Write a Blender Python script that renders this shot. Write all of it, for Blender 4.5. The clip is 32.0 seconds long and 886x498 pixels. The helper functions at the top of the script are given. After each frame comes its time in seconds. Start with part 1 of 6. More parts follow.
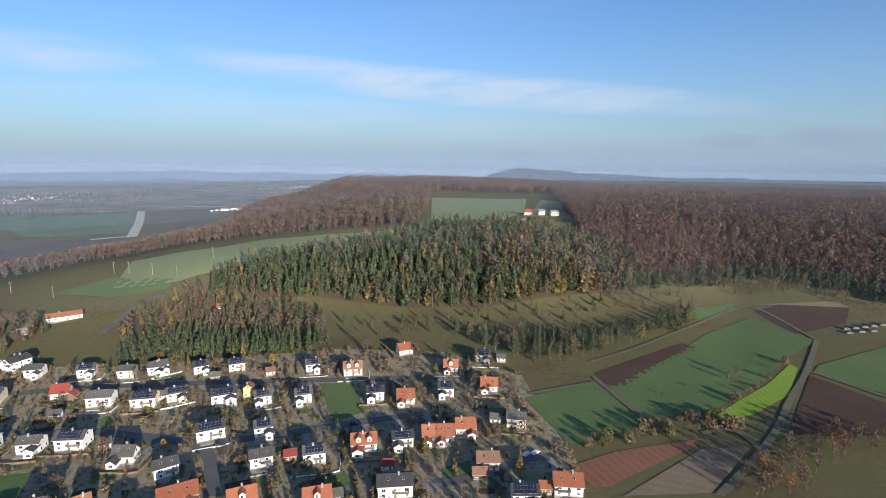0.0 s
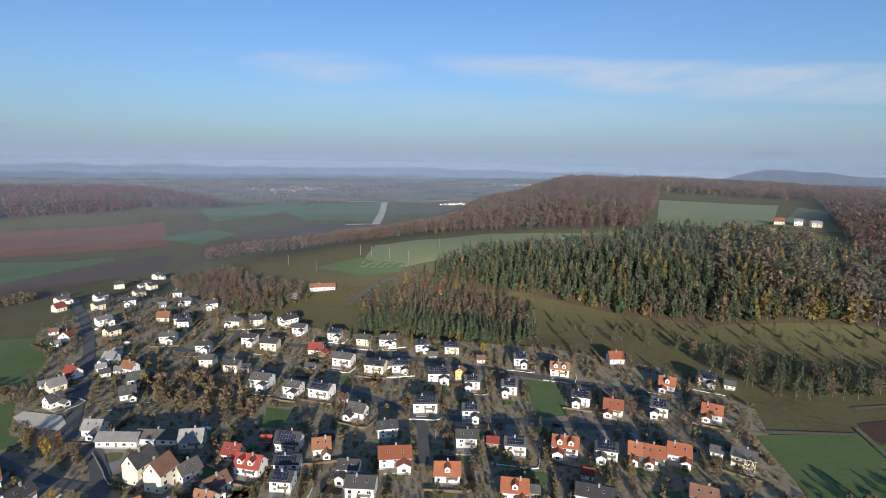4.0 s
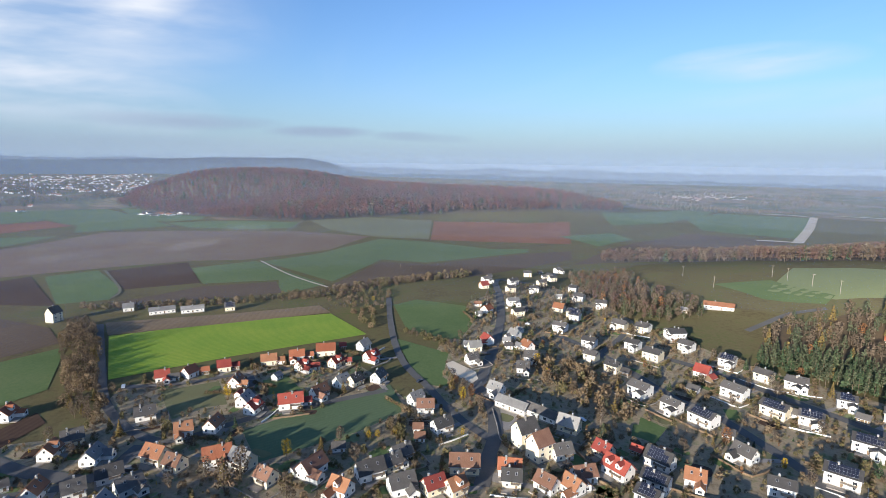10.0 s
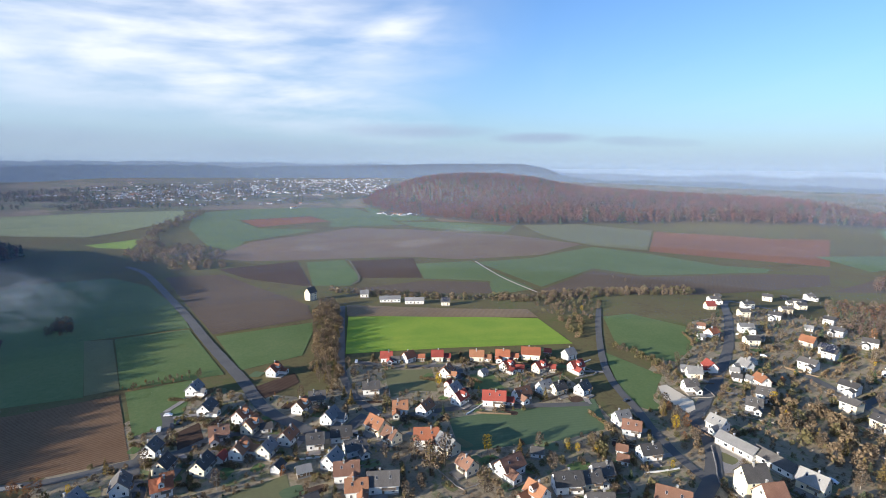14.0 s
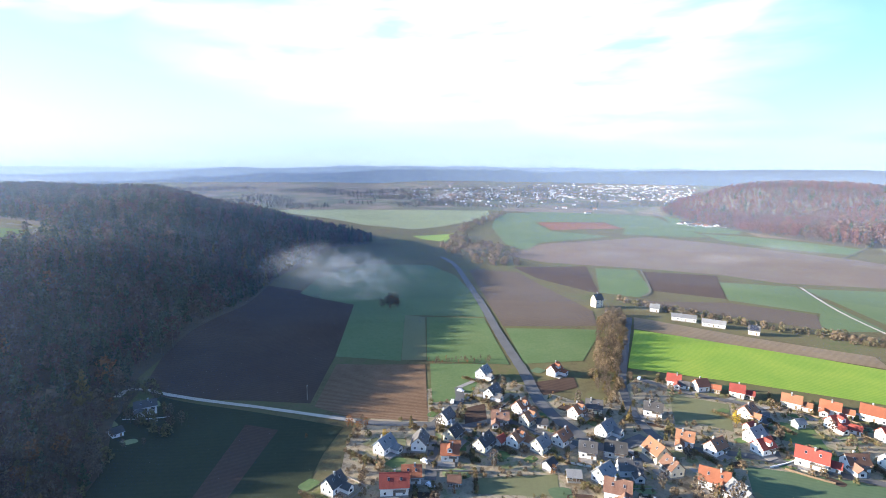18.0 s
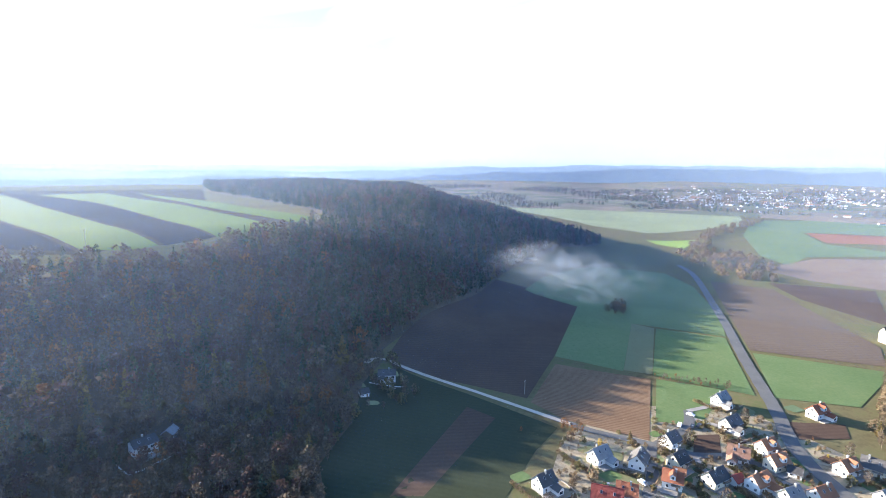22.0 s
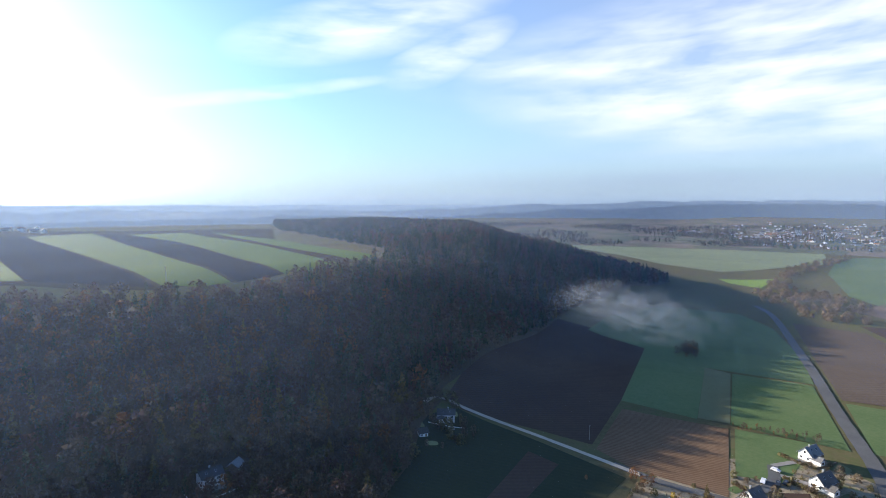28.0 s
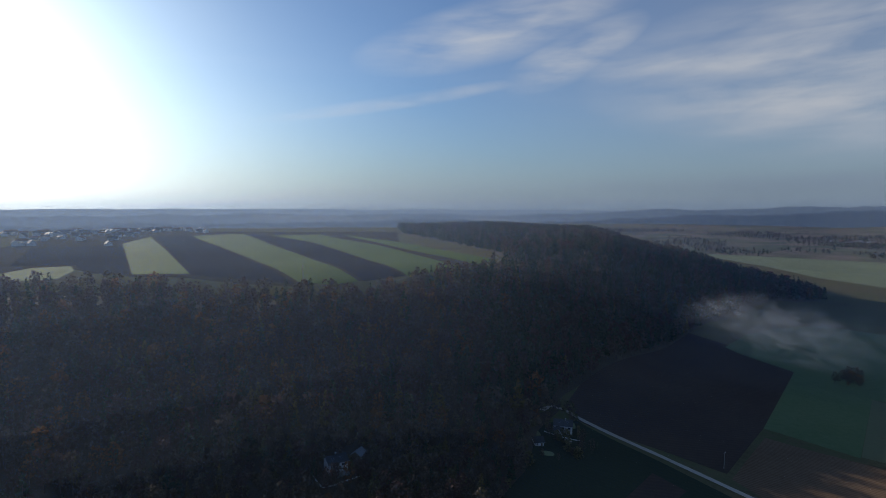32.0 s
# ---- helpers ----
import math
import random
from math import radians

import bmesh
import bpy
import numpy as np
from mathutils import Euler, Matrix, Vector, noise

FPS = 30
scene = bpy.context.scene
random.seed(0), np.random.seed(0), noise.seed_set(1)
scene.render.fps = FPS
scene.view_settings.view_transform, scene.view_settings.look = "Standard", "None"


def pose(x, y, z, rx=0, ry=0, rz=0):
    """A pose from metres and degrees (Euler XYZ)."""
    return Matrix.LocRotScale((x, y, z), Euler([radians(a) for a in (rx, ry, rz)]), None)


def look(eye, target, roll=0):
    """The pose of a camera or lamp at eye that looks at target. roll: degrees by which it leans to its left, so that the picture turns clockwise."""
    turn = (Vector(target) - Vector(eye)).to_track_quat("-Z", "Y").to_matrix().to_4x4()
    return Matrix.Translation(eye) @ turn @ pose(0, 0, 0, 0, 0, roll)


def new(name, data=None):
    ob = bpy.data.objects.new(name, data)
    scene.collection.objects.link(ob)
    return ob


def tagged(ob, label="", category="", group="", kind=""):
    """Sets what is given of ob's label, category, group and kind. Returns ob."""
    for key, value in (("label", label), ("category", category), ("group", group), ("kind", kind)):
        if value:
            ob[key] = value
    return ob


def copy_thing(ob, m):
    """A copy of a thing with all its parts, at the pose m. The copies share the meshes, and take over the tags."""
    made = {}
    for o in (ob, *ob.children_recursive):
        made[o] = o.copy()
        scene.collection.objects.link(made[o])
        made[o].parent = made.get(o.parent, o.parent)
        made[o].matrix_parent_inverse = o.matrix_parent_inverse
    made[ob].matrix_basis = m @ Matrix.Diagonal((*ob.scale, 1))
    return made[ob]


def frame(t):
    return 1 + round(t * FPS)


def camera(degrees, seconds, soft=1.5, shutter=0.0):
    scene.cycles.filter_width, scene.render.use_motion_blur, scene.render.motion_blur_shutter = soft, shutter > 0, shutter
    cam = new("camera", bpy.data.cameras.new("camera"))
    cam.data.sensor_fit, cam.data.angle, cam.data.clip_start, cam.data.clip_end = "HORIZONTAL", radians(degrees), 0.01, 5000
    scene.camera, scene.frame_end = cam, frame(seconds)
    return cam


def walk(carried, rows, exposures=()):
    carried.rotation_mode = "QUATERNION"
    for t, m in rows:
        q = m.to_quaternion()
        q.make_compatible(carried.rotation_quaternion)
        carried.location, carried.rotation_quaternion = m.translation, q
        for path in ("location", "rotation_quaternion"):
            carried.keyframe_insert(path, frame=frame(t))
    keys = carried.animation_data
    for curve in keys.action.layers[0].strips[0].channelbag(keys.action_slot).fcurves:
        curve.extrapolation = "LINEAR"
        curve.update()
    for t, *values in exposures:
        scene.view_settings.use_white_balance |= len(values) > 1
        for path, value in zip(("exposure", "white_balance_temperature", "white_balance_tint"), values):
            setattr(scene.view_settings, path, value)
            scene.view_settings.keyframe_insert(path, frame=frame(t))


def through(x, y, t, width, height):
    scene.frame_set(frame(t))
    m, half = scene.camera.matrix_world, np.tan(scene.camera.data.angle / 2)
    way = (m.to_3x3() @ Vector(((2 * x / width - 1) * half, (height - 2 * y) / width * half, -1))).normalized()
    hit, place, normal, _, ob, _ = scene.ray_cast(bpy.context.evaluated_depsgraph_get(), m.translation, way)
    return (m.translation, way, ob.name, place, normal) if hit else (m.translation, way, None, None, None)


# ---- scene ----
# Camera: a drone that hovers at one place and turns. Rows: seconds, heading to the left of +y, tilt, lean.
EYE = Vector((0.0, 0.0, 130.5))
cam = camera(80.2, 32.0, soft=0.9)
PATH = [
    (0.0, 0.00, -9.37, 0.20),
    (0.5, 2.81, -9.43, 0.28),
    (1.0, 9.23, -9.56, 0.43),
    (1.5, 12.49, -9.59, 0.59),
    (2.0, 14.08, -9.63, 0.51),
    (2.5, 16.22, -9.62, 0.55),
    (4.5, 26.53, -9.73, 0.66),
    (5.0, 29.95, -9.77, 0.64),
    (5.5, 33.35, -9.74, 0.58),
    (6.0, 37.16, -9.72, 0.64),
    (6.5, 40.59, -9.70, 0.63),
    (7.0, 44.14, -9.69, 0.62),
    (7.5, 47.43, -9.67, 0.61),
    (8.0, 51.03, -9.63, 0.61),
    (8.5, 54.44, -9.59, 0.58),
    (9.0, 58.10, -9.56, 0.61),
    (9.5, 61.44, -9.52, 0.55),
    (10.0, 65.14, -9.46, 0.51),
    (10.5, 68.46, -9.39, 0.48),
    (11.0, 71.77, -9.34, 0.46),
    (11.5, 74.36, -9.25, 0.40),
    (12.0, 77.22, -9.19, 0.36),
    (12.5, 80.12, -9.14, 0.41),
    (13.0, 82.79, -9.09, 0.43),
    (13.5, 85.13, -9.05, 0.45),
    (14.0, 88.14, -9.02, 0.43),
    (14.5, 91.90, -9.03, 0.43),
    (15.0, 96.49, -8.97, 0.50),
    (15.5, 100.98, -8.90, 0.54),
    (17.5, 116.69, -8.65, 0.68),
    (18.0, 119.37, -8.75, 0.68),
    (18.5, 121.99, -8.87, 0.70),
    (19.0, 125.39, -8.94, 0.68),
    (19.5, 128.89, -9.00, 0.71),
    (20.0, 133.13, -9.06, 0.74),
    (20.5, 136.85, -9.07, 0.77),
    (21.0, 140.40, -9.08, 0.78),
    (21.5, 143.12, -9.09, 0.79),
    (22.0, 143.98, -9.12, 0.74),
    (22.5, 144.37, -9.08, 0.70),
    (23.0, 144.59, -9.07, 0.61),
    (23.5, 145.04, -9.07, 0.59),
    (24.0, 145.81, -9.04, 0.54),
    (24.5, 148.22, -9.03, 0.55),
    (26.5, 149.58, -10.04, 0.07),
    (27.0, 149.70, -5.87, 0.07),
    (27.5, 149.87, -5.16, 0.04),
    (28.0, 150.55, -5.05, 0.03),
    (28.5, 152.80, -5.01, 0.06),
    (29.0, 156.36, -4.93, 0.14),
    (29.5, 157.77, -4.86, 0.18),
    (30.0, 159.20, -4.82, 0.17),
    (30.5, 161.72, -4.76, 0.26),
    (31.0, 162.60, -4.68, 0.13),
    (31.5, 163.09, -4.63, 0.17),
    (32.0, 163.51, -4.58, 0.22),
]


def facing(yaw, tilt, lean):
    a, b = radians(yaw), radians(tilt)
    way = Vector((-math.sin(a) * math.cos(b), math.cos(a) * math.cos(b), math.sin(b)))
    return look(EYE, EYE + way, lean)


EXPOSURES = [(0.0, 1.0), (2.5, 0.75), (6.0, 0.74), (9.0, 1.06), (13.0, 1.34), (15.5, 1.5), (17.5, 2.05), (19.0, 2.5), (21.0, 2.7), (23.0, 2.45), (24.5, 2.4), (26.5, 2.3), (27.0, 1.95), (28.0, 1.55), (30.0, 0.8), (32.0, 0.2)]
walk(cam, [(t, facing(y, p, r)) for t, y, p, r in PATH], EXPOSURES)

# Sky: clear blue with thin streaks of cloud and haze near the horizon; a low sun over the southern hill.
SUN_HEADING, SUN_HEIGHT = 209.0, 12.4
world = bpy.data.worlds.new("sky")
scene.world = world
world.use_nodes = True
wn, wl = world.node_tree.nodes, world.node_tree.links
wn.clear()
w_out, w_bg = wn.new("ShaderNodeOutputWorld"), wn.new("ShaderNodeBackground")
w_sky = wn.new("ShaderNodeTexSky")
w_sky.sky_type, w_sky.sun_disc = "NISHITA", False
w_sky.sun_elevation, w_sky.sun_rotation = radians(SUN_HEIGHT), radians(-SUN_HEADING)
w_sky.air_density, w_sky.dust_density, w_sky.ozone_density = 1.0, 1.2, 1.5
w_coord, w_split = wn.new("ShaderNodeTexCoord"), wn.new("ShaderNodeSeparateXYZ")
wl.new(w_coord.outputs["Generated"], w_split.inputs[0])


def w_math(op, a, b=0.0, clamp=False):
    n = wn.new("ShaderNodeMath")
    n.operation, n.use_clamp = op, clamp
    for k, v in enumerate((a, b)):
        if isinstance(v, (int, float)):
            n.inputs[k].default_value = v
        else:
            wl.new(v, n.inputs[k])
    return n.outputs[0]


def w_noise(scale, stretch, detail, lo, hi, shift):
    """Streaks of cloud on a plane high above."""
    height = w_math("MAXIMUM", w_split.outputs[2], 0.03)
    height = w_math("ADD", height, 0.10)
    mix = wn.new("ShaderNodeCombineXYZ")
    wl.new(w_math("DIVIDE", w_split.outputs[0], height), mix.inputs[0])
    wl.new(w_math("DIVIDE", w_split.outputs[1], height), mix.inputs[1])
    place = wn.new("ShaderNodeMapping")
    place.inputs["Location"].default_value = shift
    place.inputs["Rotation"].default_value = (0, 0, radians(35))
    place.inputs["Scale"].default_value = stretch
    tex, ramp = wn.new("ShaderNodeTexNoise"), wn.new("ShaderNodeMapRange")
    tex.inputs["Scale"].default_value, tex.inputs["Detail"].default_value, tex.inputs["Roughness"].default_value = scale, detail, 0.58
    tex.inputs["Distortion"].default_value = 0.5
    wl.new(mix.outputs[0], place.inputs[0])
    wl.new(place.outputs[0], tex.inputs["Vector"])
    wl.new(tex.outputs[0], ramp.inputs[0])
    ramp.inputs[1].default_value, ramp.inputs[2].default_value = lo, hi
    return ramp.outputs[0]


def w_mix(fac, a, b, kind="MIX"):
    n = wn.new("ShaderNodeMix")
    n.data_type, n.blend_type = "RGBA", kind
    for k, v in ((0, fac), (6, a), (7, b)):
        if isinstance(v, (int, float)):
            n.inputs[k].default_value = v
        elif isinstance(v, tuple):
            n.inputs[k].default_value = (*v, 1)
        else:
            wl.new(v, n.inputs[k])
    return n.outputs[2]


heading = w_math("ARCTAN2", w_math("MULTIPLY", w_split.outputs[0], -1.0), w_split.outputs[1])
rise = w_math("ARCSINE", w_split.outputs[2])
wisps = w_noise(0.55, (0.5, 1.5, 1), 7, 0.50, 0.80, (3.1, 1.7, 0))
puff_at, puff, puff_span = wn.new("ShaderNodeCombineXYZ"), wn.new("ShaderNodeTexNoise"), wn.new("ShaderNodeMapRange")
wl.new(w_math("MULTIPLY", w_math("ADD", heading, w_math("MULTIPLY", rise, 0.9)), 4.0), puff_at.inputs[0])
wl.new(w_math("MULTIPLY", rise, 17.0), puff_at.inputs[1])
wl.new(puff_at.outputs[0], puff.inputs["Vector"])
puff.inputs["Scale"].default_value, puff.inputs["Detail"].default_value, puff.inputs["Roughness"].default_value, puff.inputs["Distortion"].default_value = 1.6, 4, 0.5, 0.15
wl.new(puff.outputs[0], puff_span.inputs[0])
puff_span.inputs[1].default_value, puff_span.inputs[2].default_value = 0.30, 0.74
fluff = puff_span.outputs[0]


def streak(at, up, wide, high, tilt, amount):
    """One soft bank of cloud: heading, height, half-widths and tilt in degrees."""
    off = w_math("SUBTRACT", heading, radians(at))
    off = w_math("ARCTAN2", w_math("SINE", off), w_math("COSINE", off))
    lift = w_math("SUBTRACT", rise, radians(up))
    c, d = math.cos(radians(tilt)), math.sin(radians(tilt))
    p = w_math("DIVIDE", w_math("ADD", w_math("MULTIPLY", off, c), w_math("MULTIPLY", lift, d)), radians(wide))
    q = w_math("DIVIDE", w_math("SUBTRACT", w_math("MULTIPLY", lift, c), w_math("MULTIPLY", off, d)), radians(high))
    edge = w_math("SUBTRACT", 1.0, w_math("ADD", w_math("MULTIPLY", p, p), w_math("MULTIPLY", q, q)), True)
    return w_math("MULTIPLY", edge, amount)


bank = 0.0
for row in ((-2, 7.6, 30, 2.0, 5, 1.0), (36, 9.0, 9, 1.8, 0, 0.7), (10, 4.5, 34, 2.2, 3, 0.35), (110, 8.0, 24, 4.6, 10, 1.0), (95, 12.6, 9, 3.0, -25, 0.8), (126, 9, 22, 5.0, 6, 0.8),
            (158, 18, 16, 3.4, -12, 0.75), (150, 15.3, 8, 2.6, -22, 0.8), (168, 11.0, 16, 0.8, -9, 0.6), (136, 12.5, 16, 3.0, 8, 0.6), (128, 7.6, 16, 1.5, 4, 0.6), (116, 12, 34, 9, 0, 0.85)):
    bank = w_math("MAXIMUM", bank, streak(*row))
cloud = w_math("ADD", w_math("MULTIPLY", bank, w_math("ADD", 0.08, fluff)), w_math("ADD", w_math("MULTIPLY", wisps, 0.08), streak(122, 15, 44, 17, 0, 0.24)), True)
grey = 0.0
for row in ((78, 2.9, 6, 0.7, 0, 0.8), (67.5, 2.5, 6, 0.6, 2, 0.75), (91, 3.6, 10, 0.9, 0, 0.6), (-28, 2.0, 3.5, 0.9, 0, 0.7), (-36, 2.3, 5, 1.1, 0, 0.7), (-8, 0.9, 2.5, 0.4, 0, 0.4), (108, 1.6, 26, 1.0, 0, 0.4), (130, 2.2, 22, 1.2, 0, 0.45)):
    grey = w_math("MAXIMUM", grey, streak(*row))
grey = w_math("MULTIPLY", grey, w_math("ADD", 0.35, fluff), True)
hazy = w_math("POWER", w_math("SUBTRACT", 1.0, w_math("ABSOLUTE", w_split.outputs[2]), True), 9.0)
sun_way = Vector((-math.sin(radians(SUN_HEADING)) * math.cos(radians(SUN_HEIGHT)), math.cos(radians(SUN_HEADING)) * math.cos(radians(SUN_HEIGHT)), math.sin(radians(SUN_HEIGHT))))
w_dot = wn.new("ShaderNodeVectorMath")
w_dot.operation = "DOT_PRODUCT"
wl.new(w_coord.outputs["Generated"], w_dot.inputs[0])
w_dot.inputs[1].default_value = sun_way
near_sun = w_math("MAXIMUM", w_dot.outputs["Value"], 0.0)
glow = w_math("ADD", w_math("MULTIPLY", w_math("POWER", near_sun, 12.0), 14.0), w_math("MULTIPLY", w_math("POWER", near_sun, 2.5), 1.6))
sky_col = w_mix(1.0, w_sky.outputs[0], (0.60, 0.88, 1.32), "MULTIPLY")
bright = w_math("ADD", 5.6, glow)
white = wn.new("ShaderNodeCombineColor")
for k, tone in enumerate((0.93, 0.98, 1.08)):
    wl.new(w_math("MULTIPLY", bright, tone), white.inputs[k])
mist_tone = wn.new("ShaderNodeCombineColor")
for k, tone in enumerate((0.66, 0.86, 1.16)):
    wl.new(w_math("MULTIPLY", w_math("ADD", 4.3, glow), tone), mist_tone.inputs[k])
sky_col = w_mix(cloud, sky_col, white.outputs[0])
sky_col = w_mix(w_math("MULTIPLY", hazy, 0.8), sky_col, mist_tone.outputs[0])
sky_col = w_mix(grey, sky_col, w_mix(1.0, mist_tone.outputs[0], (0.74, 0.72, 0.74), "MULTIPLY"))
wl.new(sky_col, w_bg.inputs[0])
w_bg.inputs[1].default_value = 0.075
wl.new(w_bg.outputs[0], w_out.inputs[0])

sun = new("sun", bpy.data.lights.new("sun", "SUN"))
sun.data.energy, sun.data.angle, sun.data.color = 4.7, radians(0.6), (1.0, 0.90, 0.76)
sun.matrix_world = look(sun_way * 200 + EYE, EYE)
# Tinted shells round the eye, added as haze: distance in metres, headings, share of the light each one takes, height of
# its top.
HAZE_BANKS = ((165, (112, 300), 0.016, 230, 1), (205, (140, 300), 0.032, 230, 1), (245, (145, 300), 0.034, 230, 1), (290, (118, 300), 0.022, 220, 1), (350, (140, 300), 0.034, 210, 1), (420, (85, 300), 0.030, 200, 1), (450, (-60, 300), 0.03, 190, 0), (520, (75, 300), 0.045, 200, 1), (700, (-60, 300), 0.05, 190, 0), (800, (75, 300), 0.045, 190, 1), (1050, (-60, 300), 0.07, 180, 0), (1500, (-60, 300), 0.08, 180, 0), (2100, (-60, 300), 0.08, 170, 0), (2900, (-60, 300), 0.06, 160, 0), (3800, (-60, 300), 0.05, 160, 0))
scene.cycles.transparent_max_bounces = 28
# Heights of the land by heading (degrees to the left of +y) and distance from the hovering point.
PLAN = 1.45  # metres to one unit of these tables
RADII = np.array([0, 150, 230, 300, 380, 450, 560, 700, 900, 1200, 1600, 2200, 3200, 5000], float)
PROFILES = {
    -60: (0, 0, 0, 0, 2, 10, 28, 36, 34, 28, 24, 20, 5, 0),
    -42: (0, 0, 0, 0, 2, 12, 34, 41, 36, 29, 24, 20, 5, 0),
    -30: (0, 0, 0, 0, 2, 14, 38, 43, 37, 30, 24, 20, 5, 0),
    -20: (0, 0, 0, 2, 13, 28, 42, 44, 40, 33, 26, 20, 5, 0),
    -8: (0, 0, 1, 5, 28, 38, 41, 43, 46, 46, 40, 20, 5, 0),
    4: (0, 0, 1, 6, 29, 36, 41, 48, 54, 48, 30, 5, -5, -8),
    10: (0, 0, 1, 6, 27, 34, 41, 49, 56, 46, 8, -10, -10, -10),
    18: (0, 0, 1, 5, 29, 30, 33, 34, 20, -10, -15, -15, -12, -12),
    25: (0, 0, 1, 4, 21, 24, 16, 0, -14, -17, -17, -15, -12, -12),
    32: (0, 0, 0, 4, 13, 16, 5, -11, -16, -17, -17, -15, -12, -12),
    41: (0, 0, 0, 3, 7, 8, -5, -14, -16, -17, -17, -15, -12, -12),
    50: (0, 0, 0, 0, -2, -7, -12, -14, -16, -17, -17, -15, -12, -12),
    90: (0, 0, -1, -3, -5, -7, -9, -11, -13, -15, -15, -6, 38, 40),
    120: (0, 0, -1, -3, -5, -7, -9, -11, -13, -14, -14, 0, 38, 45),
    127: (0, 0, -1, -3, -5, -6, -7, -7, -11, -14, -14, -5, 15, 25),
    133: (0, 0, -1, -3, -4, -3, 11, 8, -7, -13, -13, 0, 15, 25),
    140: (0, 0, -1, -2, 1, 14, 31, 31, 10, -10, -12, 0, 15, 25),
    148: (0, 0, -1, 9, 25, 38, 49, 51, 47, 25, 0, 0, 12, 20),
    157: (0, -1, 7, 22, 38, 44, 46, 49, 52, 44, 15, -5, -10, -10),
    168: (0, 0, 11, 31, 44, 45, 46, 47, 49, 42, 15, -10, -20, -20),
    178: (0, 0, 14, 36, 45, 45, 46, 46, 47, 42, 15, -10, -20, -20),
    190: (0, 0, 10, 28, 43, 45, 46, 46, 47, 42, 15, -10, -20, -20),
    204: (0, 0, 9, 24, 38, 44, 46, 47, 47, 42, 15, -10, -20, -20),
    228: (0, 0, 8, 22, 38, 44, 46, 47, 47, 45, 30, 10, 0, 0),
    260: (0, 0, 4, 10, 18, 24, 28, 30, 30, 30, 28, 20, 10, 5),
    300: (0, 0, 0, 0, 2, 8, 24, 34, 34, 30, 25, 15, 5, 0),
}
HEADS = np.array(sorted(PROFILES), float)
HEIGHTS = np.array([PROFILES[h] for h in sorted(PROFILES)], float)


SLOPES = np.stack([np.gradient(h, RADII) for h in HEIGHTS])


def land(x, y):
    """Height of the ground in metres at x, y (arrays or numbers)."""
    x, y = np.asarray(x, float) / PLAN, np.asarray(y, float) / PLAN
    r = np.hypot(x, y).clip(0, 4990)
    a = (np.degrees(np.arctan2(-x, y)) + 60) % 360 - 60
    i = np.clip(np.searchsorted(HEADS, a, side="right") - 1, 0, len(HEADS) - 2)
    j = np.clip(np.searchsorted(RADII, r, side="right") - 1, 0, len(RADII) - 2)
    u = (a - HEADS[i]) / (HEADS[i + 1] - HEADS[i])
    u = u * u * (3 - 2 * u) * 0.55 + u * 0.45
    span = RADII[j + 1] - RADII[j]
    v = (r - RADII[j]) / span

    def along(k):
        h0, h1, s0, s1 = HEIGHTS[k, j], HEIGHTS[k, j + 1], SLOPES[k, j] * span, SLOPES[k, j + 1] * span
        return h0 + v * (s0 + v * (3 * (h1 - h0) - 2 * s0 - s1 + v * (2 * (h0 - h1) + s0 + s1)))

    z = along(i) * (1 - u) + along(i + 1) * u
    # the wooded ridge in the plain: a long spine with a round head
    for cx, cy, length, width, turn, top in ((-1329, 418, 404, 202, 60, 36), (-1493, 114, 150, 234, 82, 70), (-1070, 668, 265, 207, 54, 32)):
        c, s = np.cos(np.radians(turn)), np.sin(np.radians(turn))
        p, q = ((x - cx) * -s + (y - cy) * c) / length, ((x - cx) * c + (y - cy) * s) / width
        z = z + top * np.exp(-((p * p + q * q) ** 1.5))
    z = z + 0.5 * np.sin(x / 37.0 + 1.3) * np.sin(y / 43.0) * np.clip(r / 300 - 0.6, 0, 1)
    return z * PLAN
HOUSES = (
    ("upper_row", [(-175.3, 310.4, 34, "Gn"), (-149.4, 308.8, 31, "Sn"), (-128.8, 313.1, 22, "Sn"), (-105.7, 306.7, 19, "Bs"), (-81.4, 314.1, 15, "Sn"), (-55.5, 309.4, 10, "Tb"), (-26.2, 342.0, 24, "Rn")]),
    ("upper_row_east", [(5.2, 314.7, 179, "Rn"), (26.6, 330.4, 175, "Sn"), (38.6, 330.1, 173, "Ss"), (2.0, 281.0, 0, "Sn"), (27.0, 287.4, 175, "Rn"), (11.2, 239.3, 2, "Rn"), (1.1, 232.9, 5, "Rn"), (26.9, 249.5, 174, "Gs"), (37.1, 246.0, 171, "Gn")]),
    ("middle_row", [(-146.9, 274.1, 28, "Sn"), (-119.7, 270.9, 24, "Sb"), (-108.4, 277.5, 101, "Ot"), (-97.9, 269.8, 20, "Sn"), (-76.6, 272.6, 16, "Sn"), (-37.3, 276.1, 8, "Sn"), (-20.1, 272.2, 4, "Rn"), (-110.8, 234.0, 25, "Sb"), (-86.4, 236.8, 20, "Sn")]),
    ("lower_row", [(-78.9, 211.3, 21, "Gn"), (-67.4, 215.4, 17, "Ds"), (-56.5, 214.5, 15, "Sn"), (-35.9, 223.7, 9, "Rb"), (-18.6, 227.5, 10, "Sn"), (-5.3, 232.5, 6, "Rn"), (-116.6, 203.6, 35, "Gn"), (-101.7, 184.3, 29, "Rb"), (-18.8, 191.9, 6, "Gb"), (-23.7, 208.2, 6, "Ds"), (-48.1, 184.3, 15, "Rn"), (-42.2, 187.3, 13, "Gs"), (-76.7, 183.6, 23, "Rn")]),
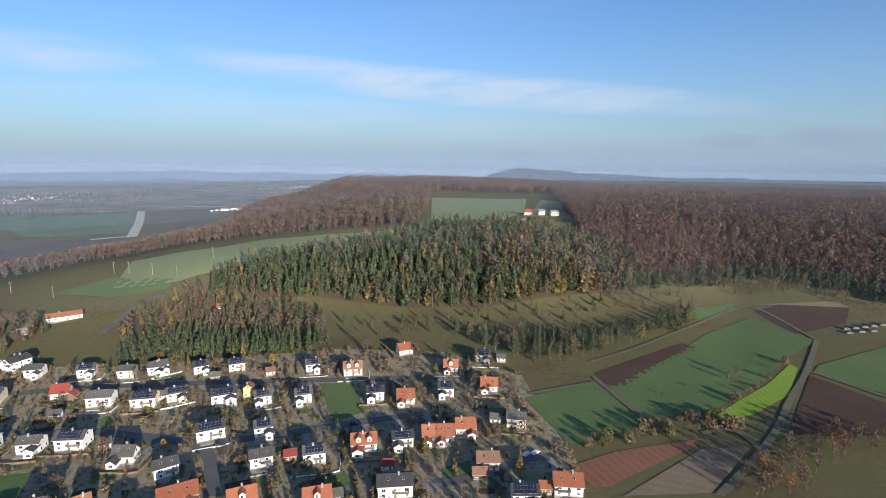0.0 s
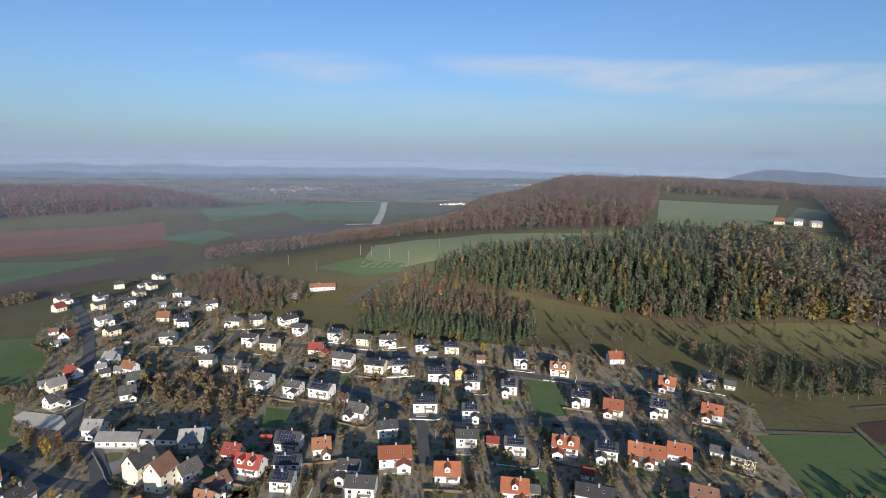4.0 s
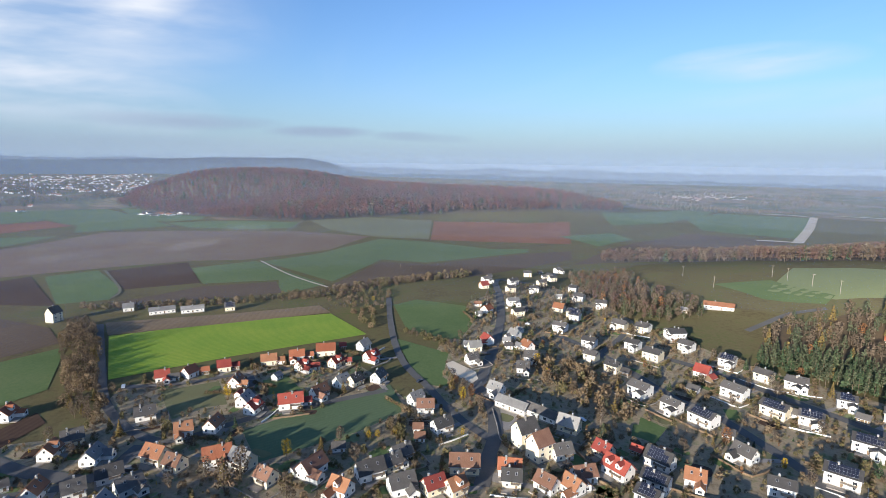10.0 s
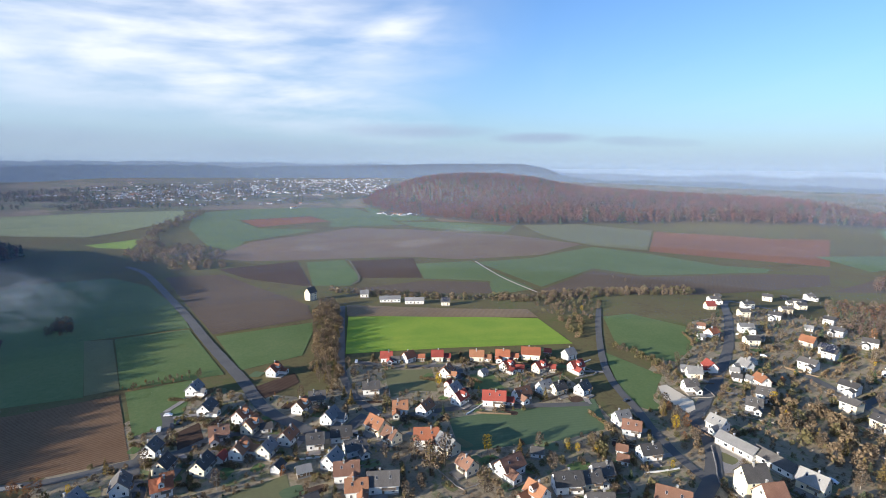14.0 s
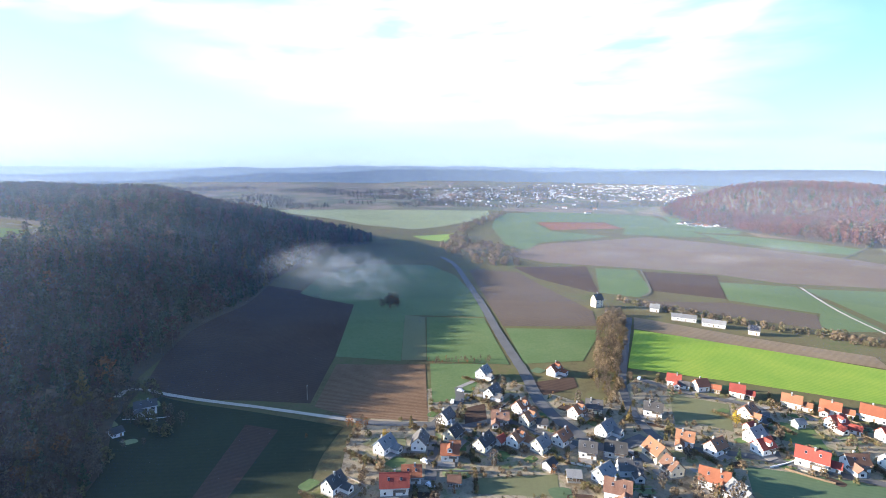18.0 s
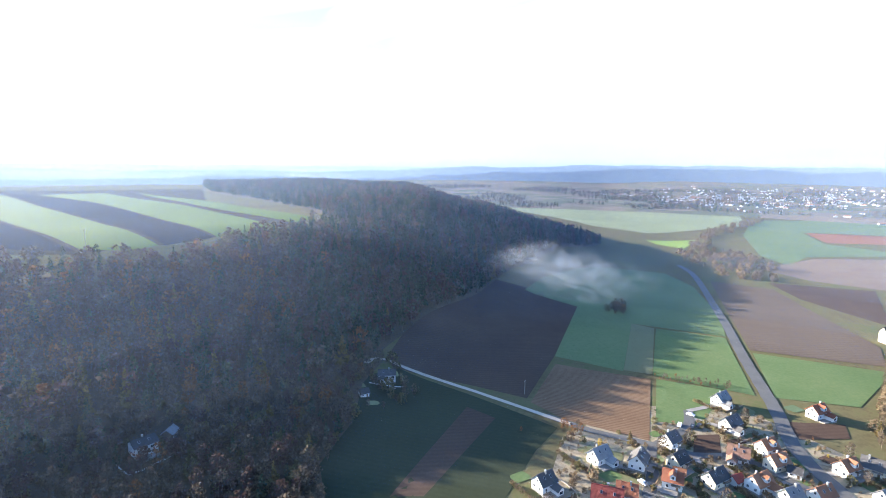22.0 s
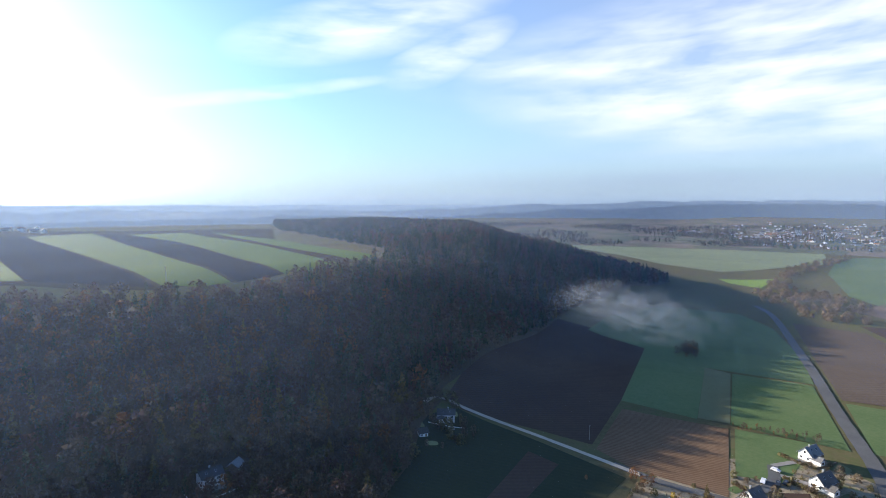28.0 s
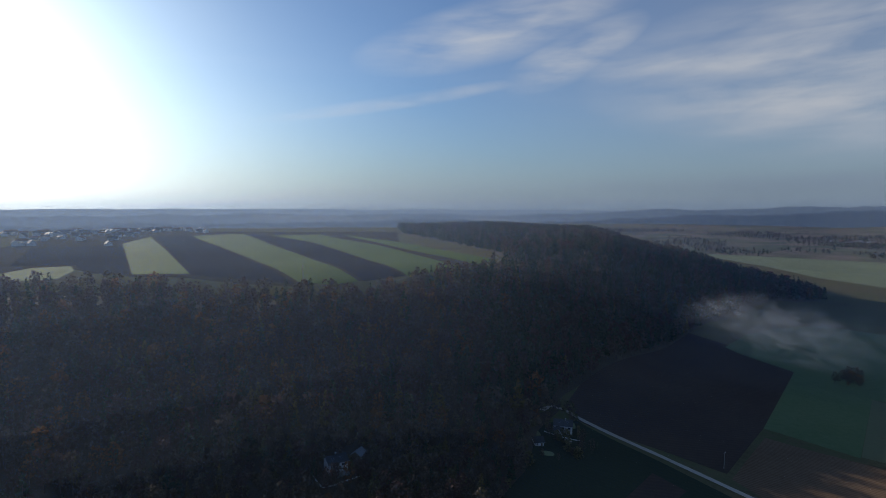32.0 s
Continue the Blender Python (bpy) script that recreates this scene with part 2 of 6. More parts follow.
    ("lower_row_east", [(19.7, 209.9, 0, "Bn"), (15.7, 202.3, 1, "Bs"), (32.1, 186.6, 0, "Sn"), (50.3, 193.2, 175, "Rb"), (42.1, 192.9, 178, "Rs")]),
    ("estate_north", [(-342.3, -26.7, 94, "Dn"), (-342.2, -11.7, 132, "Rn"), (-344.0, -3.5, 91, "Rs"), (-344.0, 7.8, 89, "Dn"), (-344.4, 14.2, 88, "Ds"), (-343.3, 34.8, 84, "On"), (-341.9, 41.8, 83, "Os"), (-343.7, 52.7, 81, "Rn"), (-343.3, 61.0, 80, "Rs"), (-345.7, 72.4, 78, "Rb"), (-353.0, 85.9, 76, "Ds"), (-345.4, 98.9, 124, "Ln")]),
    ("estate_middle", [(-323.6, 53.0, 131, "Dn"), (-321.9, 60.6, 79, "Ds"), (-321.3, 73.6, 127, "Dn"), (-321.9, 81.4, 76, "Ds"), (-321.7, 97.2, 118, "Dn"), (-315.3, 36.1, 133, "Ls"), (-315.5, 12.9, 158, "On"), (-297.5, 13.8, 147, "Ds"), (-286.6, 15.7, 147, "Ln"), (-275.4, 19.0, 141, "Dn"), (-273.5, 37.8, 82, "Db"), (-273.2, 45.8, 80, "Ds"), (-280.0, 54.3, 119, "Bn"), (-289.4, 69.3, 122, "Ln"), (-287.1, 76.9, 120, "Gn"), (-287.3, 91.3, 132, "Gn"), (-339.9, -20.4, 93, "Gs")]),
    ("estate_south", [(-290.3, -31.7, 96, "Gn"), (-263.8, -13.6, 93, "On"), (-263.4, -0.4, 150, "On"), (-243.8, -23.8, 46, "Ob"), (-233.9, -16.1, 44, "Bn"), (-232.0, 0.3, 90, "Rb"), (-224.3, 10.0, 37, "Lb"), (-208.1, 17.9, 35, "Bn"), (-208.8, 29.9, 122, "Gs"), (-206.7, 36.0, 125, "Bb"), (-219.8, 50.5, 77, "Gs"), (-188.3, 44.0, 37, "On"), (-194.5, 57.5, 94, "Gb")]),
    ("old_village_west", [(-291.8, -133.6, 175, "Ln"), (-266.0, -115.8, 174, "Gn"), (-224.6, -123.7, 179, "Gn"), (-238.0, -98.8, 113, "Bn"), (-256.3, -94.6, 165, "On"), (-245.5, -86.0, 164, "On"), (-245.4, -78.6, 108, "Gs"), (-222.8, -83.5, 171, "On"), (-223.1, -71.9, 168, "Ln"), (-234.4, -65.2, 166, "On"), (-266.9, -66.7, 164, "On"), (-276.9, -60.1, 102, "Gn"), (-254.7, -49.0, 161, "Ln"), (-210.7, -111.8, 178, "Gn"), (-203.0, -106.6, 118, "Os"), (-194.8, -104.8, 118, "Rn"), (-210.7, -95.5, 174, "Gn"), (-218.2, -90.3, 172, "Ds"), (-320.4, -96.1, 167, "Rn")]),
    ("old_village_south", [(-185.2, -134.2, 176, "Ln"), (-196.7, -121.9, 22, "Gn"), (-229.4, -51.4, 103, "Gn"), (-235.8, -40.3, 100, "Gn"), (-171.5, -110.3, 123, "Rn"), (-177.7, -93.4, 118, "Bs"), (-161.8, -112.4, 125, "Db"), (-149.9, -134.1, 177, "Gn"), (-210.3, -63.4, 167, "Gs"), (-213.5, -40.8, 161, "Ln"), (-223.7, -32.3, 118, "Gn"), (-203.8, -33.0, 99, "Bb"), (-207.2, -51.7, 114, "Ls")]),
    ("old_village_east", [(-192.6, -27.4, 98, "On"), (-196.1, -17.2, 95, "Gb"), (-187.3, -44.4, 123, "Gs")]),
    ("manor_farm", [(-242.6, 146.6, 24, "Ln"), (-222.8, 145.2, 24, "Ll"), (-208.6, 154.0, 21, "Gl"), (-192.0, 158.2, 31, "Lb"), (-190.1, 131.0, 95, "Gt"), (-177.8, 130.6, 99, "Bt"), (-174.0, 139.8, 81, "Gn")]),
    ("church_street", [(-172.9, 112.1, 57, "Rn"), (-166.1, 108.8, 57, "Gn"), (-157.4, 120.0, 18, "Bn"), (-151.7, 128.5, 10, "On"), (-156.1, 137.3, 79, "Bn"), (-167.2, 157.9, 12, "Dn"), (-153.3, 153.3, 10, "Db"), (-151.0, 174.9, 16, "Sb"), (-162.4, 173.1, 23, "Ds"), (-155.5, 183.1, 20, "Os"), (-135.4, 177.8, 37, "On"), (-139.6, 214.1, 3, "Gn"), (-249.8, 100.3, 108, "Ln"), (-239.4, 101.6, 67, "Bn"), (-217.4, 100.9, 100, "Gn"), (-221.4, 90.1, 68, "Bs"), (-213.0, 87.5, 68, "Bs"), (-182.7, 95.7, 62, "Bb")]),
    ("church_street_west", [(-202.1, 74.1, 100, "Gn"), (-196.8, 67.8, 101, "Gn"), (-180.2, 66.2, 90, "Gb"), (-174.6, 77.7, 96, "Dn"), (-170.5, 85.4, 103, "On")]),
    ("main_street", [(-318.8, 183.7, 0, "Dn"), (-289.8, 156.0, 92, "Gn"), (-309.4, 168.5, 81, "Ln"), (-318.5, 167.6, 62, "Ls"), (-295.4, 202.8, 6, "On"), (-320.6, 208.4, 17, "Ln"), (-330.2, 219.2, 16, "Ls"), (-277.2, 193.3, 55, "Gn"), (-263.4, 178.2, 56, "Gn"), (-300.1, 198.9, 16, "Ls"), (-384.1, 212.4, 81, "Ls"), (-303.6, 192.7, 58, "Gs"), (-314.0, 197.2, 68, "Ls")]),
    ("slope_street", [(-321.1, 250.8, 32, "Gn"), (-283.5, 247.9, 29, "Gn"), (-340.0, 280.5, 30, "Sn"), (-302.1, 294.3, 21, "Gn"), (-287.7, 304.7, 18, "Gn"), (-265.2, 271.2, 19, "Gn"), (-244.8, 268.7, 17, "Gb"), (-267.7, 310.9, 61, "Gn"), (-246.0, 301.5, 14, "Gn"), (-261.2, 230.7, 24, "Gn"), (-241.0, 230.6, 21, "Gn"), (-233.2, 234.3, 20, "Gs"), (-209.1, 221.7, 13, "Gb"), (-187.1, 222.1, 10, "Gn"), (-170.6, 225.9, 7, "Sb"), (-216.1, 303.6, 20, "Sn")]),
    ("slope_street_east", [(-191.5, 303.3, 12, "Gn"), (-176.0, 308.5, 15, "Gn"), (-212.1, 275.9, 18, "Dn"), (-184.9, 268.5, 10, "Gb"), (-204.9, 274.1, 97, "Ds"), (-198.7, 252.4, 18, "Ss"), (-161.2, 268.0, 11, "Sb"), (-154.8, 275.2, 14, "Ss")]),
    ("far_street", [(-509.8, 291.3, 90, "Gn"), (-480.4, 271.3, 91, "Dn"), (-543.1, 313.8, 90, "Gs"), (-390.7, 224.2, 120, "Rn"), (-414.5, 228.3, 61, "Bs"), (-451.3, 286.5, 88, "Gn"), (-487.3, 312.3, 87, "Gn"), (-402.8, 258.7, 77, "Ln"), (-380.3, 256.1, 86, "Gs"), (-369.4, 242.5, 87, "Gn")]),
    ("far_lane", [(-535.1, 363.9, 56, "Gn"), (-548.2, 391.2, 84, "Gs"), (-516.6, 375.1, 84, "Gs"), (-467.3, 336.6, 84, "Gn"), (-492.5, 369.5, 83, "Gn"), (-547.8, 419.4, 93, "Gn"), (-528.9, 390.8, 54, "Gs"), (-440.7, 308.2, 55, "Gn"), (-406.4, 313.9, 52, "Ls"), (-427.9, 348.5, 31, "Gn"), (-392.0, 327.3, 30, "Gn"), (-360.3, 326.0, 48, "Gn"), (-368.4, 285.3, 32, "On"), (-348.2, 285.4, 31, "Sn"), (-304.4, 295.1, 26, "Gn"), (-287.7, 302.0, 24, "Gn"), (-264.8, 311.2, 70, "Gb")]),
    ("outlying", [(-292.3, 392.4, 37, "Tl"), (-303.7, 365.2, 40, "Ls")]),
    ("south_foot", [(-20.3, -249.4, 15, "Gn"), (-32.1, -256.5, 53, "Ls"), (-153.5, -267.9, 150, "Gn"), (-129.6, -252.7, 173, "Gs")]),
    ("railway", [(-528.4, -117.9, 143, "Gt"), (-541.3, -64.8, 97, "Ln"), (-512.3, -11.5, 91, "Ll"), (-518.9, -36.3, 94, "Ll"), (-505.1, 19.3, 88, "Sn")]),
    ("plateau_farm", [(117.6, 727.1, 171, "Rn"), (137.4, 730.5, 169, "Ln"), (152.9, 723.0, 8, "Ln"), (102.2, 665.1, 171, "Ls")]),
    ("hut", [(-184.2, 422.3, 24, "Rs")]),
    ("garden_row", [(-133.8, 150.5, 20, "Sn"), (-103.2, 159.9, 20, "Gb"), (-156.1, 225.5, 30, "Gs"), (-136.1, 299.0, 15, "Gs"), (-114.5, 168.3, 20, "Gn"), (-139.9, 160.7, 25, "Sn")]),
)
ROADS = (
    (7, ((-565, 432), (-483, 345), (-519, 312), (-441, 267), (-373, 228), (-315, 188), (-272, 155), (-252, 141), (-229, 136), (-205, 124), (-191, 113), (-170, 97))),
    (5, ((-486, 166), (-413, 142), (-347, 123), (-304, 115), (-268, 115), (-244, 114), (-221, 115), (-200, 119))),
    (7.5, ((-737, -418), (-678, -361), (-502, -239), (-384, -162), (-313, -114), (-272, -88), (-247, -60), (-241, -45), (-262, -31))),
    (5, ((-500, -81), (-392, -65), (-325, -54), (-283, -39), (-261, -20), (-267, 8), (-270, 25), (-273, 91))),
    (5, ((-341, -47), (-333, -16), (-331, 19), (-302, 20), (-270, 25))),
    (6, ((-250, 275), (-201, 289), (-144, 293), (-88, 298), (-2, 305))),
    (6, ((-311, 242), (-270, 244), (-218, 238), (-194, 236), (-178, 240), (-142, 234), (-122, 229), (-108, 228), (-93, 232), (-75, 237), (-57, 244), (-10, 258))),
    (6, ((-117, 229), (-106, 219), (-98, 206), (-91, 189))),
    (5.5, ((0, 198), (21, 205), (37, 216), (48, 217))),
    (5, ((-249, 368), (-251, 394), (-251, 422), (-238, 445))),
    (4.5, ((-264, 236), (-276, 260), (-291, 288))),
    (5, ((-199, -179), (-206, -153), (-219, -129), (-226, -113), (-242, -97), (-238, -58), (-248, -40))),
    (5, ((-176, -104), (-197, -115), (-216, -127), (-249, -129), (-268, -139))),
)
TRACKS = (
    (3, ((-150, -289), (-162, -295), (-173, -282), (-187, -225), (-201, -169), (-202, -167)), "gravel"),
    (3, ((93, 307), (100, 274), (105, 251)), "dirt"),
    (3.5, ((279, 376), (231, 317), (194, 276), (166, 243), (140, 217), (110, 190)), "dirt"),
    (3, ((127, 239), (144, 242), (147, 223)), "dirt"),
    (3, ((233, 318), (240, 304), (252, 278)), "dirt"),
    (3, ((49, 282), (71, 291), (92, 299)), "dirt"),
    (3, ((98, 331), (137, 357), (199, 405), (277, 462), (280, 380)), "dirt"),
    (3, ((-785, 75), (-660, 95), (-563, 122)), "gravel"),
    (3, ((-789, -117), (-657, -85), (-611, -87)), "dirt"),
    (3.5, ((-1126, 162), (-1301, 228)), "dirt"),
    (3, ((-172, 532), (-110, 564), (-52, 586)), "dirt"),
    (20, ((-934, 1624), (-785, 1353), (-701, 1191), (-633, 1058)), "gravel"),
    (14, ((-693, 1022), (-667, 1054), (-638, 1069)), "gravel"),
    (16, ((-1073, 1599), (-1010, 1639), (-923, 1631)), "gravel"),
    (16, ((-952, 1752), (-857, 1814), (-746, 1819)), "gravel"),
    (3, ((-79, -483), (-154, -533), (-250, -601), (-258, -679)), "dirt"),
)
FIELDS = []
FIELDS.append(("plateau_ground", "southtan", ((407, -916), (453, -1639), (109, -1375), (-249, -1228), (-181, -868), (-247, -603), (-103, -508), (-7, -482), (89, -541), (142, -560), (212, -625), (245, -547))))
FIELDS.append(("winter_field", "southtan", ((-72, -1173), (-157, -819), (-210, -580), (-190, -555), (-150, -784))))
FIELDS.append(("meadow", "green", ((-344, 450), (-313, 490), (-247, 472), (-243, 453), (-284, 436))))
FIELDS.append(("meadow", "green", ((45, 277), (92, 302), (103, 251), (96, 244), (60, 228))))
FIELDS.append(("meadow", "green", ((94, 289), (152, 338), (202, 388), (263, 435), (278, 375), (233, 340), (197, 303), (149, 267), (106, 252))))
FIELDS.append(("meadow", "green", ((202, 426), (224, 452), (269, 472), (263, 456), (207, 416))))
FIELDS.append(("crop_field", "green", ((234, 315), (246, 328), (327, 367), (256, 282))))
FIELDS.append(("lawn", "green", ((-73, 295), (-53, 296), (-41, 260), (-56, 249))))
FIELDS.append(("meadow", "green", ((-455, 160), (-464, 187), (-420, 218), (-365, 196), (-337, 171), (-341, 160), (-376, 143))))
FIELDS.append(("meadow", "green", ((-358, 128), (-313, 150), (-278, 129), (-263, 131), (-265, 122), (-273, 115), (-312, 119))))
FIELDS.append(("crop_field", "green", ((-401, -242), (-426, -196), (-322, -128), (-299, -180))))
FIELDS.append(("crop_field", "green", ((-405, -166), (-445, -94), (-357, -87), (-329, -120))))
FIELDS.append(("meadow", "green", ((-295, -175), (-315, -142), (-256, -126), (-242, -142))))
FIELDS.append(("meadow", "green", ((-1016, 1204), (-1057, 1441), (-866, 1501), (-676, 1133), (-813, 1061))))
FIELDS.append(("lawn", "green", ((-318, 28), (-317, 43), (-294, 47), (-295, 28))))
FIELDS.append(("lawn", "green", ((-185, 193), (-175, 203), (-167, 191), (-176, 183))))
FIELDS.append(("meadow", "green", ((-189, 202), (-175, 205), (-166, 188), (-175, 185))))
FIELDS.append(("lawn", "green", ((-178, 250), (-174, 256), (-165, 247), (-168, 242))))
FIELDS.append(("lawn", "green", ((0, 209), (12, 215), (14, 200), (0, 196))))
FIELDS.append(("lawn", "green", ((-291, -166), (-305, -162), (-280, -146), (-259, -136), (-248, -140))))
FIELDS.append(("meadow", "lightgreen", ((-241, 503), (-236, 575), (-189, 585), (-145, 608), (-48, 624), (-55, 553), (-127, 532), (-173, 516))))
FIELDS.append(("meadow", "lightgreen", ((-21, 963), (158, 1000), (115, 751), (67, 659), (-15, 663))))
FIELDS.append(("meadow", "lightgreen", ((-295, 458), (-332, 553), (-267, 569), (-142, 608), (-55, 627), (-54, 582), (-124, 531), (-174, 500), (-221, 482), (-242, 464))))
FIELDS.append(("bare_soil", "redsoil", ((-221, 493), (-209, 506), (-181, 497), (-180, 487), (-200, 482))))
FIELDS.append(("ploughed_field", "redsoil", ((56, 211), (80, 223), (123, 234), (119, 228), (68, 196), (62, 195))))
FIELDS.append(("bare_soil", "redsoil", ((-222, 501), (-182, 502), (-175, 490), (-210, 485))))
FIELDS.append(("meadow", "olive", ((180, 976), (238, 851), (192, 713), (150, 692), (119, 723))))
FIELDS.append(("stubble_field", "olive", ((-397, -263), (-400, -243), (-300, -181), (-291, -196))))
FIELDS.append(("lawn", "olive", ((-326, -27), (-328, 4), (-292, 7), (-293, -10), (-289, -21))))
FIELDS.append(("meadow", "olive", ((-188, -87), (-208, -59), (-193, -53), (-177, -84))))
FIELDS.append(("meadow", "olive", ((-191, 369), (-160, 387), (-150, 400), (-135, 371), (-155, 363))))
FIELDS.append(("lawn", "olive", ((-181, -131), (-191, -118), (-185, -114), (-173, -125))))
FIELDS.append(("ploughed_field", "soil", ((95, 313), (175, 368), (182, 360), (146, 330), (106, 293), (96, 297))))
FIELDS.append(("ploughed_field", "soil", ((276, 451), (305, 464), (357, 447), (330, 415), (273, 391))))
FIELDS.append(("ploughed_field", "soil", ((229, 311), (246, 270), (219, 237), (169, 239))))
FIELDS.append(("ploughed_field", "soil", ((-372, -452), (-420, -400), (-404, -329), (-273, -240), (-206, -200), (-186, -245), (-165, -292), (-205, -330))))
FIELDS.append(("vegetable_plot", "soil", ((-245, -123), (-256, -116), (-236, -105), (-228, -114))))
FIELDS.append(("vegetable_plot", "soil", ((-300, -103), (-323, -84), (-307, -77), (-284, -91))))
FIELDS.append(("ploughed_field", "tan", ((284, 468), (357, 463), (357, 447), (304, 463))))
FIELDS.append(("stubble_field", "tan", ((72, 190), (120, 225), (144, 227), (108, 192))))
FIELDS.append(("stubble_field", "tan", ((-505, -78), (-492, 18), (-486, 97), (-456, 101), (-464, -71))))
FIELDS.append(("ploughed_field", "brown", ((-657, -328), (-674, -261), (-507, -117), (-456, -100), (-410, -170))))
FIELDS.append(("crop_field", "yellowgreen", ((139, 255), (194, 297), (230, 331), (229, 322), (197, 282), (164, 259), (144, 251))))
FIELDS.append(("crop_field", "yellowgreen", ((-461, -70), (-464, 17), (-452, 100), (-378, 111), (-371, 13), (-359, -57))))
FIELDS.append(("crop_field", "darkgreen", ((-258, 12), (-280, 96), (-246, 93), (-234, 65), (-225, 16))))
FIELDS.append(("sand_pitch", "sand", ((-296, 140), (-298, 146), (-289, 148), (-275, 151), (-265, 147), (-261, 141), (-269, 138), (-280, 136))))
FIELDS.append(("meadow", "bluegreen", ((-404, -329), (-273, -240), (-289, -195), (-397, -263), (-430, -197), (-507, -244), (-605, -321), (-657, -391), (-611, -462), (-468, -438), (-403, -401))))
FIELDS.append(("ploughed_field", "rows", ((-269, -214), (-292, -177), (-221, -132), (-204, -170), (-204, -195), (-262, -229))))
FIELDS.append(("yard", "paving", ((-230, 138), (-219, 145), (-206, 139), (-205, 129))))
FIELDS.append(("winter_field", "southgreen", ((263, -986), (265, -1187), (93, -562), (146, -574))))
FIELDS.append(("winter_field", "southgreen", ((188, -1189), (94, -1257), (-12, -734), (-64, -497), (-37, -485), (-10, -493))))
FIELDS.append(("winter_field", "southgreen", ((33, -1179), (-68, -1196), (-152, -792), (-188, -551), (-115, -513), (-44, -948))))
FIELDS.append(("winter_field", "southgreen", ((-116, -1193), (-186, -921), (-249, -607), (-212, -584), (-159, -828))))
FIELDS.append(("winter_field", "southgreen", ((267, -598), (255, -641), (224, -653), (209, -617), (206, -571), (251, -561))))
FIELDS.append(("winter_field", "southsoil", ((254, -1167), (199, -1226), (57, -710), (-5, -493), (48, -532), (91, -556))))
FIELDS.append(("winter_field", "southsoil", ((90, -1257), (37, -1158), (-36, -978), (-111, -513), (-69, -497), (-19, -717))))
FIELDS.append(("winter_field", "southsoil", ((361, -913), (257, -958), (149, -578), (192, -596), (224, -662), (282, -657))))
FIELDS.append(("ploughed_field", "soil", ((-713, -284), (-781, -193), (-597, -131), (-648, -224))))
FIELDS.append(("meadow", "green", ((-771, -177), (-789, -124), (-662, -84), (-604, -88), (-604, -132))))
FIELDS.append(("ploughed_field", "soil", ((-780, -116), (-808, -20), (-653, -5), (-655, -81))))
FIELDS.append(("meadow", "bluegreen", ((-758, -15), (-788, 69), (-581, 123), (-545, 67), (-629, 79), (-646, -2))))
FIELDS.append(("ploughed_field", "brown", ((-578, -94), (-631, -5), (-621, 75), (-557, 73), (-564, -23))))
FIELDS.append(("marsh", "marsh", ((-998, -332), (-1252, -176), (-1222, -45), (-1119, 183), (-1003, 303), (-858, 191), (-805, 53), (-820, -16), (-784, -261), (-820, -340))))
FIELDS.append(("meadow", "green", ((-1405, -75), (-1393, 22), (-1255, 211), (-1175, 186), (-1203, 77), (-1278, -27))))
FIELDS.append(("stubble_field", "tan", ((-1482, 23), (-1538, 64), (-1404, 263), (-1320, 241), (-1294, 217), (-1394, 44))))
FIELDS.append(("stubble_field", "olive", ((-1298, 237), (-1317, 328), (-1218, 533), (-926, 399), (-985, 317), (-1132, 249))))
FIELDS.append(("ploughed_field", "redsoil", ((-1201, 531), (-1085, 730), (-1073, 851), (-776, 621), (-823, 553), (-913, 397))))
FIELDS.append(("meadow", "bluegreen", ((-827, 171), (-962, 310), (-893, 381), (-781, 452), (-756, 515), (-724, 488), (-688, 293), (-734, 239), (-593, 134), (-779, 77))))
FIELDS.append(("stubble_field", "brown", ((-577, 131), (-716, 233), (-676, 288), (-713, 486), (-710, 569), (-638, 514), (-555, 293), (-560, 127))))
FIELDS.append(("meadow", "bluegreen", ((-1630, -709), (-1904, -565), (-1924, -271), (-1332, -57), (-1268, -234), (-1410, -253), (-1572, -343), (-1429, -506), (-1240, -397), (-1218, -252), (-1006, -346), (-887, -326), (-951, -394), (-1237, -554))))
FIELDS.append(("ploughed_field", "redsoil", ((-1428, -498), (-1556, -339), (-1408, -260), (-1266, -402))))
FIELDS.append(("meadow", "yellowgreen", ((-945, -607), (-1062, -565), (-918, -512), (-917, -567))))
FIELDS.append(("meadow", "lightgreen", ((-1476, -1564), (-1828, -837), (-1454, -650), (-1062, -681), (-1069, -832), (-1172, -1061), (-1205, -1280))))
FIELDS.append(("meadow", "green", ((-1917, -228), (-1698, -73), (-1551, 16), (-1443, 0), (-1429, -76), (-1510, -146))))
FIELDS.append(("meadow", "green", ((-874, 669), (-891, 824), (-794, 790), (-737, 653))))
FIELDS.append(("meadow", "green", ((-1036, 1225), (-1135, 1481), (-936, 1614), (-694, 1170), (-845, 1056))))
FIELDS.append(("stubble_field", "brown", ((-757, 761), (-820, 980), (-652, 1073), (-586, 802), (-581, 571), (-599, 486), (-699, 638))))
FIELDS.append(("meadow", "bluegreen", ((-1191, 1057), (-1257, 1438), (-1267, 1653), (-1081, 1350), (-995, 1091), (-993, 918))))
# Sheet over the meadow below the hill, the hill's shadow put into its colour.
FIELDS.append(("crop_field", "shade_meadow", ((-170, -282), (-194, -166), (-169, -157), (-134, -139), (-93, -124), (-38, -167), (-68, -202), (-100, -228), (-141, -274))))
FIELDS.append(("ploughed_field", "soil", ((-171, -211), (-175, -192), (-107, -158), (-96, -166))))
THICKETS = []
